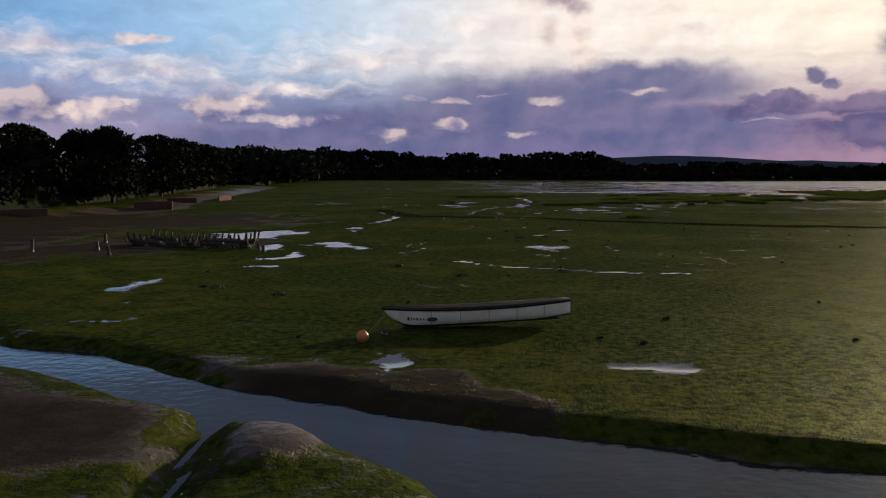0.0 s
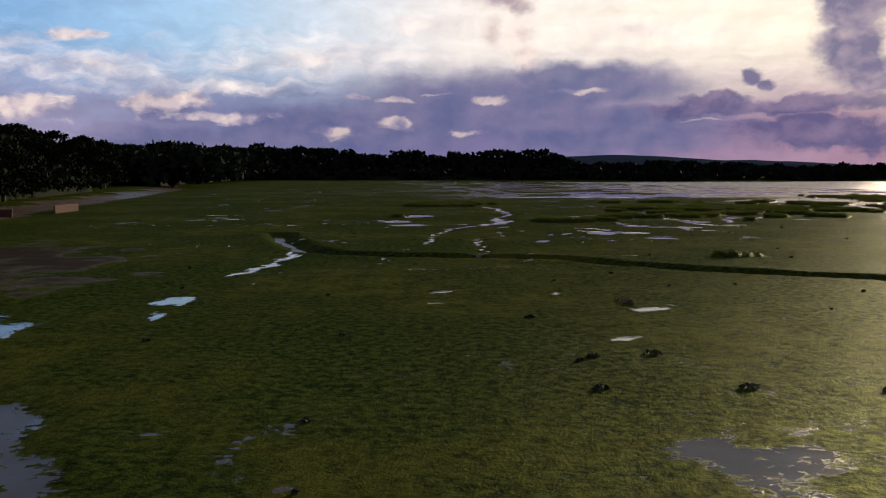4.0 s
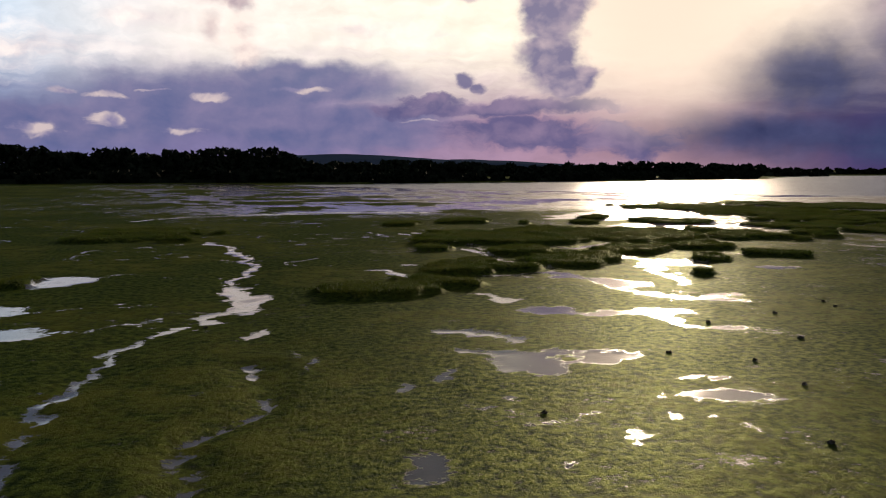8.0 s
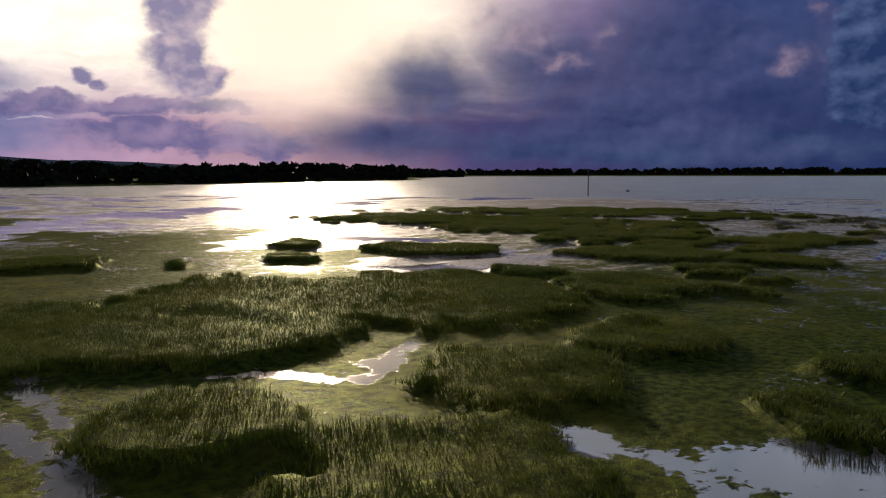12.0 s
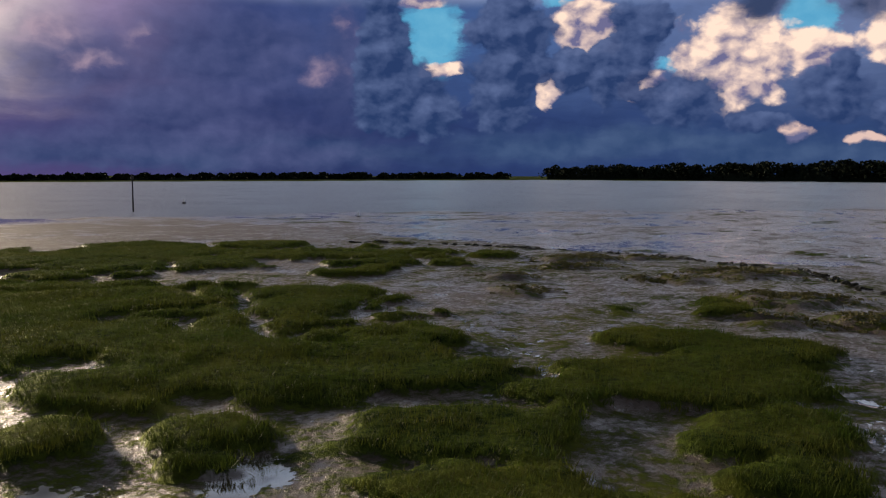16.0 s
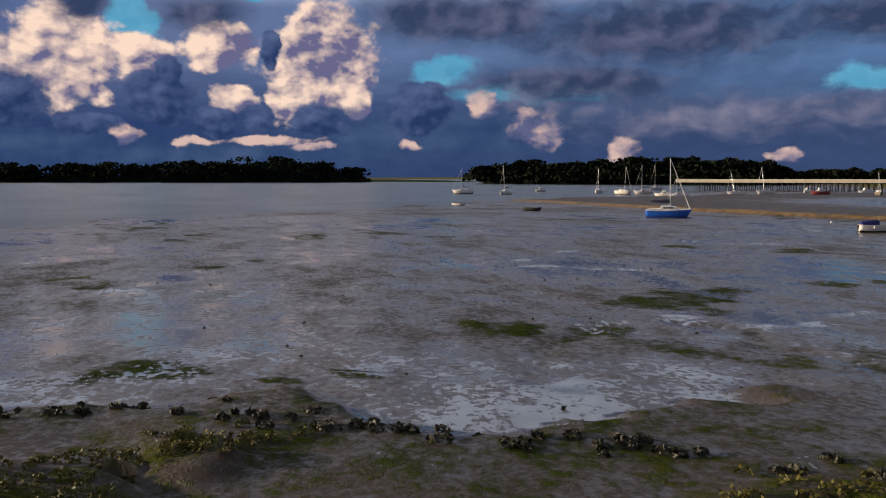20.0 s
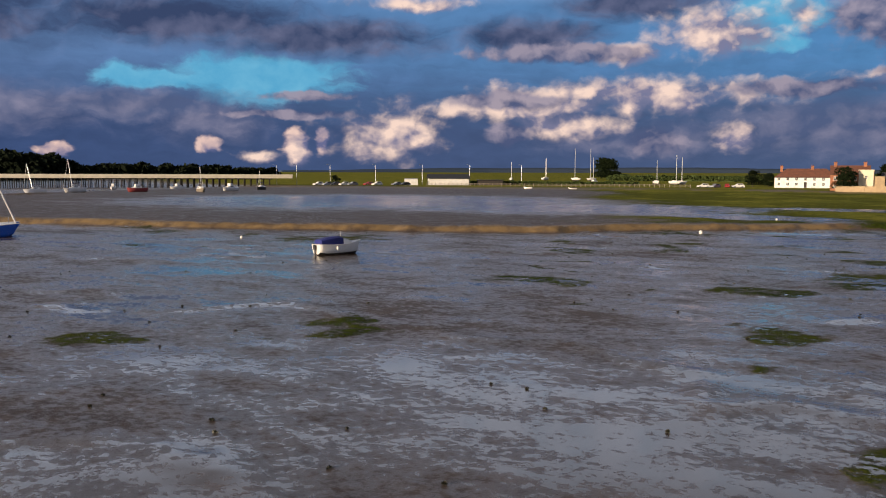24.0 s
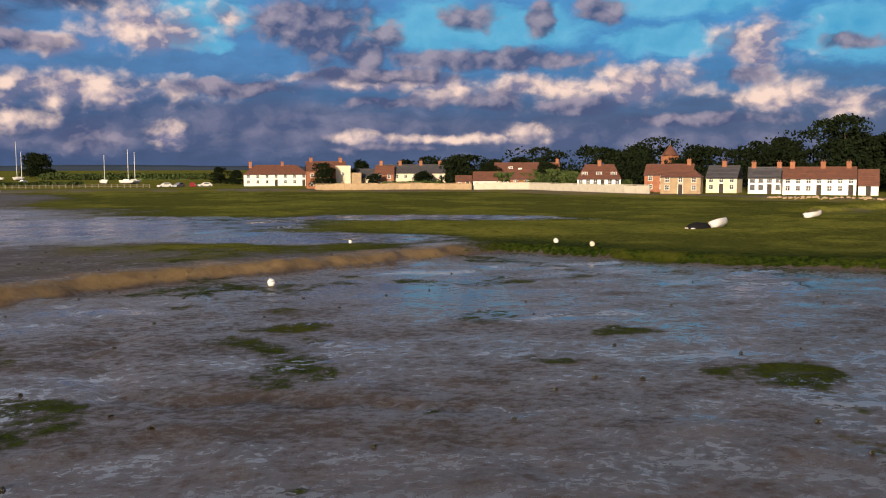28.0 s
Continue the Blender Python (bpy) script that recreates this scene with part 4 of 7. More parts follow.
def flats(x, y):
    """Height, algae, wetness, silt, turf and marsh grass at places of the plan."""
    n1, n2, n3 = fractal(x, y, 14, 4, 3), fractal(x, y, 3.2, 3, 11), fractal(x, y, 70, 3, 23)
    n4 = fractal(x, y, 1.3, 2, 31)
    wx, wy = x + (fractal(x, y, 5, 3, 41) - 0.5) * 5, y + (fractal(x, y, 5, 3, 43) - 0.5) * 5
    vx, vy = x + (fractal(x, y, 2, 3, 51) - 0.5) * 2.2, y + (fractal(x, y, 2, 3, 53) - 0.5) * 2.2
    ux, uy = wx * 0.5 + vx * 0.5 + (n4 - 0.5), wy * 0.5 + vy * 0.5 + (n4 - 0.5)
    xs, ys = x + (n1 - 0.5) * 30, y + (n3 - 0.5) * 40
    z = (n1 - 0.5) * 0.22 + (n2 - 0.5) * 0.10 + (n4 - 0.5) * 0.05
    # marsh islands
    g = np.maximum.reduce([ellipses(wx, wy, b) for b in (TUFTS_D, TUFTS_E)])
    near = np.maximum.reduce([ellipses(vx, vy, b) for b in (TUFTS_A, TUFTS_B, TUFTS_C)])
    cut = np.minimum.reduce([along(wx, wy, l) - w for l, w in ((MARSH_CREEK, 1.0), (MARSH_CREEK_B, 1.3), (MARSH_CREEK_C, 1.2))])
    lanes = np.minimum.reduce([along(vx, vy, l) for l in LANES_B])
    vein = np.abs(fractal(wx, wy, 15, 3, 61) - 0.5)
    cut = np.where(x > 98, np.minimum(cut, np.minimum(lanes - 0.4, vein * 30 - 0.4)), 9.0)
    open_mud = ellipses(wx, wy, SILVER_MUD)
    g = np.maximum(g + (n2 - 0.5) * 1.1 + (n1 - 0.5) * 0.5 - 0.14 * ease(x, 90, 112), near + (n2 - 0.5) * 0.55 + (n4 - 0.5) * 0.3)
    grass = ease(g, 0.05, 0.25) * ease(cut, -0.2, 0.9)
    wrack = ease(ellipses(wx, wy, WRACK) + (n2 - 0.5) * 0.9, 0.0, 0.4)
    z = z + grass * (0.26 + 0.20 * n2) + wrack * (0.14 + 0.22 * n4)
    south = inside(x, y, BANK_EDGE + [(60, -300), (400, -300)])
    # which parts are green, and which are bare wet mud
    east = (x > 120) & (((x - 150) * 0.9 + (205 - y) * 0.45 + (n1 - 0.5) * 12 + (n2 - 0.5) * 6) > 0) & ~south
    west = ease(150 - y - 0.55 * (x - 20), -40, 10) * (x < 110)
    algae = np.where(east, 0.0, 0.78 * west + 0.55 * (1 - west))
    algae = algae + (n1 - 0.5) * 0.4
    algae = np.where(~east, algae + ease(ys, 142, 158) * (0.16 - 0.22 * ease(xs, 54, 70) + 0.2 * ease(n3, 0.4, 0.6)), algae)
    algae = np.where(~east, algae - ease(ys, 166, 180) * (0.12 * ease(xs, 78, 90) + 0.04 * ease(xs, 94, 118)), algae)
    bare = ease(xs, 48, 62) * ease(ys, 168, 182)
    algae = np.where(~east, algae - 0.10 * bare, algae)
    algae = np.where(~east, algae - 0.5 * ease(open_mud + (n2 - 0.5) * 0.8, -0.1, 0.3), algae)
    patches = np.maximum(ellipses(ux, uy, ALGAE_A), ellipses(ux, uy, ALGAE_B))
    lines = np.maximum(1 - along(vx, vy, WEED_LINE) / 0.45, 1 - along(vx, vy, WEED_LINE_B) / 0.3)
    bits = ease(fractal(x + 0.35 * y, y, 4.5, 3, 71), 0.56, 0.68) * ease(fractal(x, y, 26, 2, 73), 0.42, 0.58)
    algae = np.where(east, np.maximum.reduce([0.08 + 0.50 * ease(patches + (n2 - 0.5) * 1.2 + (n4 - 0.5) * 0.6, -0.1, 0.5), 0.62 * ease(lines, 0, 0.6), 0.52 * bits]), algae)
    # wet: pools, streams, film
    pool = np.maximum.reduce([ellipses(ux, uy, b) for b in (POOLS_A, POOLS_B, POOLS_C)]) + (n2 - 0.5) * 0.9 + (n4 - 0.5) * 0.7
    rills = ease(0.016 - np.abs(fractal(ux, uy, 11, 4, 91) - 0.5), 0, 0.012) * ease(fractal(x, y, 22, 3, 93) + 0.10 * ease(ys, 120, 170), 0.47, 0.58) * (~east)
    runs = np.maximum.reduce([1 - along(vx, vy, l) / w for l, w in (
        (STREAM_A, 0.45), (STREAM_B, 0.36), (STREAM_C, 0.26), (STREAM_D, 0.5), (STREAM_E, 0.5), (STREAM_F, 0.7), (STREAM_G, 0.4), (STREAM_H, 0.7), (STREAM_I, 0.6), (STREAM_J, 0.5), (STREAK, 0.2), (MARSH_CREEK_B, 0.5), (MARSH_CREEK_C, 0.5))] + [1 - along(vx, vy, l) / (0.55 + 0.5 * (n2 - 0.3)) for l in GLINTS + WEST_GLINTS] + [1 - np.minimum(lanes, 9) / 0.45, np.where(x > 98, 1 - vein * 60, -9)])
    wet = 0.16 + (n3 - 0.5) * 0.45 + (n2 - 0.5) * 0.3
    wet = np.where(x - 0.22 * y > -22, wet + 0.10 * ease(n1, 0.4, 0.7), wet)
    wet = np.where(y > 120, wet + 0.06, wet)
    wet = np.where(~east, wet + 0.03 * bare, wet)
    wet = np.maximum(wet, np.maximum(0.80 * ease(pool, -0.2, 0.5), np.where(x > 98, 0.50, 0.78) * ease(runs, -0.4, 0.6)))
    wet = np.maximum(wet, 0.60 * rills)
    wet = np.where(~east, np.maximum(wet, 0.46 * ease(open_mud + (n2 - 0.5) * 0.8, 0, 0.4)), wet)
    # the shining sheet north of the marsh, and the wet flat to the east
    sheet = ease(y - 205 - 0.35 * (x - 30), 0, 60) * ease(x + 0.12 * (y - 200), -30, 60) * (1 - ease(along(x, y, [(90, 232), (150, 262)]), 40, 20))
    wet = np.maximum(wet, np.where(y > 200, 0.16 + 0.75 * sheet * ease(n1 + 0.35 * (n2 - 0.5) + 0.25 * (n3 - 0.5), 0.40, 0.56), 0))
    algae = algae - 0.35 * sheet * ease(n1, 0.35, 0.6)
    east_wet = 0.37 + 0.62 * (fractal(x, y, 9, 3, 81) - 0.5) + 0.5 * (fractal(x * 0.6 + y * 0.5, y * 1.3, 1.7, 3, 83) - 0.5) + 0.25 * (n3 - 0.45)
    east_wet = east_wet + 0.04 * ease(y, 175, 205) + 0.12 * ease(165 - x, -6, 12) * ease(140 - y, 0, 30)
    wet = np.where(east, np.maximum(east_wet, 0.0), wet)
    z = np.where(east, z * 0.45 - 0.12, z)
    low = ease(np.maximum(pool, runs), -0.2, 0.3) * (1 - grass)
    z = z * (1 - low) - 0.05 * low
    # grassy bank beyond the south channel
    d_bank = along(x, y, BANK_EDGE)
    up = ease(d_bank + (n2 - 0.5) * 1.4, 0.0, 1.1) * south
    z = z + up * (0.52 + 0.12 * (n1 - 0.5)) + (n4 - 0.5) * 0.5 * ease(3.0 - d_bank, 0, 2.5) * south
    far_green = ease(190 - x - 0.25 * (y - 20) + (n1 - 0.5) * 30, -8, 14)
    algae = np.where(south, 0.22 + 0.62 * far_green * np.maximum(ease(d_bank, 1.5, 6), ease(x, 160, 148)), algae)
    shine = ellipses(wx, wy, [(150, 32, 26, 9, -20), (190, 40, 40, 26, 10), (165, 58, 18, 9, -25), (240, 20, 60, 50, 0)])
    wet = np.where(south, 0.10 + 0.5 * ease(shine + (n2 - 0.5) * 0.6, -0.1, 0.5), wet)
    algae = np.where(south, algae - 0.35 * ease(shine, 0, 0.4), algae)
    silt = np.where(south, ease(3.6 + (n2 - 0.5) * 4 - d_bank, 0, 1.4) * ease(x, 149, 160), 0.0)
    algae = np.maximum(algae, 0.5 * wrack)
    fringe = np.where(~east & ~south, ease(xs, 92, 112) * ease(ys, 168, 182), 0.0)
    wet = wet * (1 - 0.7 * wrack)
    # channels
    d = along(wx * 0.3 + x * 0.7, wy * 0.3 + y * 0.7, CREEK)
    half = 0.85 + 1.9 * ease(x, -3, 4) + 5 * ease(np.abs(x), 20, 60)
    trench = ease(half + 1.8 - d, 0, 2.4)
    z = z - 0.85 * trench
    algae = algae - 0.9 * ease(half + 0.9 + (n2 - 0.5) * 2.0 - d, 0, 1.0)
    algae = np.where((x < -4 - 0.4 * (y - 20)) & (y < 24) & (d > half + 1), algae - 0.2, algae)
    d = along(x, y, SIDE_CREEK)
    z = z - 0.5 * ease(0.9 - d, 0, 0.8)
    rock = ellipses(x, y, [(-4.9, 13.9, 1.5, 2.4, 5)])
    z = z + 0.35 * ease(rock, 0, 0.6)
    algae = algae - 0.35 * ease(rock + (n2 - 0.5), 0, 0.4)
    d = along(x * 0.8 + wx * 0.2, y * 0.8 + wy * 0.2, GULLY)
    z = z - 0.62 * ease(1.9 - d, 0, 1.8) + 0.12 * ease(4.5 - d, 0, 3)
    algae = algae - 0.15 * ease(1.4 - d, 0, 1)
    for l, w, k in ((STREAM_A, 2.0, 0.12), (STREAM_B, 3.0, 0.12), (STREAM_C, 1.6, 0.14), (MARSH_CREEK, 2.2, 0.12), (MARSH_CREEK_B, 2.2, 0.08), (MARSH_CREEK_C, 2.2, 0.08)):
        z = z - k * ease(w - along(vx, vy, l), 0, w)
    for l, w, k in ((RILL, 0.45, 0.12), (RILL_B, 0.55, 0.16), (THREAD, 0.4, 0.14), (THREAD_B, 0.3, 0.08)):
        z = z - k * ease(w - along(vx, vy, l), 0, w)
    step_down = ease(along(vx, vy, MARSH_EDGE), 0.0, 1.2)
    z = np.where(east, z - 0.16 * step_down * ease(180 - x, 0, 20) * ease(y, 160, 180), z)
    # the mud and old timbers on the west side, with shade painted into the mud
    old_mud = ellipses(wx, wy, [(-30, 66, 13, 9, 0), (-40, 95, 22, 30, 10), (-26, 42, 9, 8, 0), (-62, 60, 30, 50, 0)])
    algae = algae + 0.10 * ease(-x, 8, 20) - 0.12 * ease(old_mud + (n2 - 0.5) * 0.9, -0.1, 0.35)
    wet = np.where((old_mud > -0.2) & (pool < -0.2), wet * 0.35, wet)
    dark_mud_shade = np.maximum(ellipses(wx, wy, DARK_MUD_SHADE) + (n2 - 0.5) * 0.9, 0.28 * fringe - 0.1)
    wet = np.where((x < 20) & (pool < -0.2) & (runs < -0.3), wet * (1 - 0.7 * ease(dark_mud_shade, -0.1, 0.35)), wet)
    silt = np.where(silt < 0.01, -ease(dark_mud_shade, -0.1, 0.35), silt)
    algae = algae - 0.45 * ease(dark_mud_shade, -0.1, 0.35) * (x < 40) - 0.01 * fringe
    wet = wet - 0.11 * fringe
    # open water and land
    sea = (x - 222) * 0.84 + (y - 249) * 0.54
    z = z - 1.1 * ease(sea + (n1 - 0.5) * 34, -4, 30)
    bar = ellipses(x, y, [(345, 55, 130, 10, -42), (520, 330, 130, 24, -20)]) + (n1 - 0.5) * 0.5
    z = z + 0.95 * ease(bar, 0.0, 0.5) * ease(sea, -5, 30)
    north = ease(y - 300 + 0.1 * x + (n1 - 0.5) * 60, 0, 60) * ease(x - 0.06 * (y - 300), 10, 110)
    z = z - north * (0.38 + 0.5 * (n3 - 0.5) + 0.3 * (n1 - 0.5))
    ashore = inside(x, y, LAND)
    d = along(x, y, SHORE)
    land = ease(np.where(ashore, d, -d), -3.5, 2.0)
    z = z * (1 - land) + land * (0.75 + 0.25 * n1 + 0.004 * np.minimum(d, 400))
    silt = np.where(x > 30, np.maximum(silt, ease(np.where(ashore, 3.0, 13.0 - d), 0, 9)), silt)
    algae = algae * ease(np.where(ashore, 0, d), 3, 12)
    turf = ease(np.where(ashore, d, -1), 3, 9) * (x > 30)
    # the west shore takes dark weed colour in place of shade
    algae = np.where(ashore & (x < 30), 0.9, algae)
    back = inside(x, y, [(-170, 540), (-5000, 1500), (-5000, 5000), (5000, 5000), (5000, -700), (1900, -500), (1150, -300), (1400, 480), (640, 900), (560, 760), (430, 640), (260, 575), (90, 530)])
    z = np.where(back, 0.3, z)
    turf = np.where(south & ~ashore, (0.45 + 0.5 * ease(n1 + 0.4 * (n2 - 0.5), 0.42, 0.58)) * far_green * ease(d_bank, 2, 8) * (1 - ease(shine, 0, 0.4)), turf)
    turf = np.where(back, 0.0, turf)
    algae = np.where(back, 1.0, algae)
    wet = np.where(back | ashore, 0.0, wet)
    grass = grass * (1 - land) * (~south) * (~east)
    algae = algae * (1 - grass) + 0.95 * grass
    wet = wet * (1 - 0.8 * grass)
    return z, np.clip(algae, 0, 1), np.clip(wet, 0, 1), np.clip(silt, -1, 1), np.clip(turf, 0, 1), np.clip(grass, 0, 1)


def coordinates(lo, hi, step, far_lo, far_hi):
    mid = list(np.arange(lo, hi + step / 2, step))
    out, s = [], step
    x = hi
    while x < far_hi:
        s *= 1.09
        x += s
        out.append(x)
    back, s = [], step
    x = lo
    while x > far_lo:
        s *= 1.09
        x -= s
        back.append(x)
    return np.array(back[::-1] + mid + out)


def mesh_of(name, verts, faces, mat, smooth=True):
    """A mesh from arrays; all faces have as many corners."""
    me = bpy.data.meshes.new(name)
    verts, faces = np.asarray(verts, np.float32), np.asarray(faces, np.int32)
    k = faces.shape[1]
    me.vertices.add(len(verts))
    me.vertices.foreach_set("co", verts.ravel())
    me.loops.add(faces.size)
    me.loops.foreach_set("vertex_index", faces.ravel())
    me.polygons.add(len(faces))
    me.polygons.foreach_set("loop_start", np.arange(0, faces.size, k, dtype=np.int32))
    me.polygons.foreach_set("loop_total", np.full(len(faces), k, np.int32))
    me.polygons.foreach_set("use_smooth", np.full(len(faces), smooth))
    me.update(calc_edges=True)
    me.materials.append(mat)
    return me


gx, gy = coordinates(-32, 205, 0.5, -5000, 5000), coordinates(-4, 248, 0.5, -5000, 5000)
GX, GY = np.meshgrid(gx, gy)
strips = [flats(GX.ravel()[i:i + 10000], GY.ravel()[i:i + 10000]) for i in range(0, GX.size, 10000)]
gz, g_algae, g_wet, g_silt, g_turf, g_grass = [np.concatenate(field) for field in zip(*strips)]
index = np.arange(GX.size).reshape(GX.shape)
quads = np.stack([index[:-1, :-1], index[:-1, 1:], index[1:, 1:], index[1:, :-1]], -1).reshape(-1, 4)
me = mesh_of("ground", np.stack([GX.ravel(), GY.ravel(), gz], 1), quads, M_GROUND)
layer = me.color_attributes.new("plan", "FLOAT_COLOR", "POINT")
layer.data.foreach_set("color", np.stack([g_algae, g_wet, g_silt, g_turf], 1).astype(np.float32).ravel())
ground = tagged(new("ground", me), "tidal mudflat with green algae, pools and gullies", "mudflat", kind="structure")


def ground_at(x, y):
    i = int(np.clip(np.searchsorted(gx, x), 1, len(gx) - 1))
    j = int(np.clip(np.searchsorted(gy, y), 1, len(gy) - 1))
    return float(gz[j * len(gx) + i])


bm = bmesh.new()
bmesh.ops.create_grid(bm, x_segments=2, y_segments=2, size=4900)
me = bpy.data.meshes.new("water")
bm.to_mesh(me)
bm.free()
me.materials.append(M_WATER)
water = tagged(new("water", me), "calm tidal water in the creek and harbour", "water", kind="structure")
water.location.z = -0.44
bm = bmesh.new()
bmesh.ops.create_grid(bm, x_segments=2, y_segments=2, size=1, matrix=Matrix.Translation((5, 32, -0.42)) @ Matrix.Diagonal((85, 42, 1, 1)))
me = bpy.data.meshes.new("creek_water")
bm.to_mesh(me)
bm.free()
me.materials.append(M_CREEK)
tagged(new("creek_water", me), "still dark water in the winding creek", "water", kind="structure")

# marsh grass, joined blades
rng = np.random.default_rng(5)


def grow_grass(name, label, area, per_metre, tall, bent, keep):
    """Tufts of blades wherever the plan has marsh grass inside the box area."""
    x0, y0, x1, y1 = area
    n = int((x1 - x0) * (y1 - y0) * per_metre)
    px, py = rng.uniform(x0, x1, n), rng.uniform(y0, y1, n)
    i, j = np.clip(np.searchsorted(gx, px), 1, len(gx) - 1), np.clip(np.searchsorted(gy, py), 1, len(gy) - 1)
    k = j * len(gx) + i
    chosen = keep(px, py, k)
    px, py, pz = px[chosen], py[chosen], gz[k[chosen]]
    blades = 6
    n = len(px)
    verts, m = [], n * blades
    cx = np.repeat(px, blades) + rng.normal(0, 0.13, m)
    cy = np.repeat(py, blades) + rng.normal(0, 0.13, m)
    cz = np.repeat(pz, blades) - 0.10
    size = np.repeat(rng.uniform(0.6, 1.25, n), blades) * rng.uniform(0.6, 1.1, m) * tall
    turn, lean, side = rng.uniform(0, 6.283, m), rng.uniform(0.1, bent, m), rng.uniform(0.009, 0.019, m)
    dx, dy = np.cos(turn), np.sin(turn)
    a = np.stack([cx - dy * side, cy + dx * side, cz], 1)
    b = np.stack([cx + dy * side, cy - dx * side, cz], 1)
    tip = np.stack([cx + dx * lean * size, cy + dy * lean * size, cz + size], 1)
    verts = np.stack([a, b, tip], 1).reshape(-1, 3)
    base = np.arange(m)[:, None] * 3
    faces = base + np.array([[0, 1, 2]])
    ob = new(name, mesh_of(name, verts, faces, M_GRASS, False))
    return tagged(ob, label, "grass", kind="stuff")


grow_grass("marsh_grass", "dense green cordgrass tufts on raised mud islands", (-20, 110, 175, 262), 40.0, 0.27, 1.0,
           lambda x, y, k: (g_grass[k] > 0.45) & (rng.uniform(0, 1, len(x)) < np.where(np.hypot(x - 60, y - 185) < 75, 1.0, 0.4)))

# ---- helpers for things ----
def part(name, bm, mat, parent=None, label="", smooth=False):
    """Links a bmesh as one mesh object, under a thing or a part."""
    me = bpy.data.meshes.new(name)
    bm.to_mesh(me)
    bm.free()
    if smooth:
        me.polygons.foreach_set("use_smooth", [True] * len(me.polygons))
    me.materials.append(mat)
    ob = new(name, me)
    ob.parent = parent
    return tagged(ob, label) if label else ob


def thing(name, label, category, at=(0, 0, 0), turn=0.0, group="", tilt=(0, 0)):
    ob = new(name)
    ob.empty_display_size = 0.3
    ob.matrix_world = pose(*at, tilt[0], tilt[1], turn)
    return tagged(ob, label, category, group)


def add_box(bm, lo, hi, bevel=0.0, turn=None):
    r = bmesh.ops.create_cube(bm, size=1.0)
    size = [h - l for l, h in zip(lo, hi)]
    mid = [(h + l) / 2 for l, h in zip(lo, hi)]
    m = Matrix.Translation(mid) @ Matrix.Diagonal((*size, 1))
    if turn:
        m = turn @ m
    bmesh.ops.transform(bm, matrix=m, verts=r["verts"])
    if bevel:
        edges = list({e for v in r["verts"] for e in v.link_edges})
        bmesh.ops.bevel(bm, geom=edges, offset=bevel, segments=1, affect="EDGES")
    return bm


def box(lo, hi, bevel=0.0):
    return add_box(bmesh.new(), lo, hi, bevel)


def add_rod(bm, a, b, r1, r2=None, sides=8):
    a, b = Vector(a), Vector(b)
    d = b - a
    m = Matrix.Translation((a + b) / 2) @ d.to_track_quat("Z", "Y").to_matrix().to_4x4()
    bmesh.ops.create_cone(bm, cap_ends=True, segments=sides, radius1=r1, radius2=r1 if r2 is None else r2, depth=d.length, matrix=m)
    return bm


def rod(a, b, r1, r2=None, sides=8):
    return add_rod(bmesh.new(), a, b, r1, r2, sides)


def loft(rings, closed=False, caps=True):
    """A skin over rows of points, all as long."""
    bm = bmesh.new()
    rows = [[bm.verts.new(p) for p in ring] for ring in rings]
    n = len(rows[0])
    for a, b in zip(rows, rows[1:]):
        for i in range(n if closed else n - 1):
            try:
                bm.faces.new((a[i], a[(i + 1) % n], b[(i + 1) % n], b[i]))
            except ValueError:
                pass
    if caps:
        for ring in (rows[0][::-1], rows[-1]):
            try:
                bm.faces.new(ring)
            except ValueError:
                pass
    bmesh.ops.remove_doubles(bm, verts=bm.verts, dist=1e-4)
    bmesh.ops.recalc_face_normals(bm, faces=bm.faces)
    return bm


def ball(at, r, squash=(1, 1, 1), detail=2):
    bm = bmesh.new()
    bmesh.ops.create_icosphere(bm, subdivisions=detail, radius=r, matrix=Matrix.Translation(at) @ Matrix.Diagonal((*squash, 1)))
    return bm


# ---- trees ----
def leaf_cloud(rng, clumps, per, size):
    """Small leaf faces on and in a list of ellipsoids (centre, radii)."""
    out = []
    for c, r in clumps:
        d = rng.normal(0, 1, (per, 3))
        d /= np.linalg.norm(d, axis=1)[:, None]
        d[:, 2] = np.where(d[:, 2] < -0.5, -d[:, 2], d[:, 2])
        p = np.array(c) + d * np.array(r) * rng.uniform(0.62, 1.08, (per, 1))
        a = rng.normal(0, 1, (per, 3))
        a /= np.linalg.norm(a, axis=1)[:, None]
        b = np.cross(a, rng.normal(0, 1, (per, 3)))
        b /= np.linalg.norm(b, axis=1)[:, None]
        s = size * rng.uniform(0.5, 1.3, (per, 1))
        out.append(np.stack([p - a * s, p - b * s * 0.6, p + a * s, p + b * s * 0.6], 1))
    v = np.concatenate(out).reshape(-1, 3)
    return v, np.arange(len(v)).reshape(-1, 4)


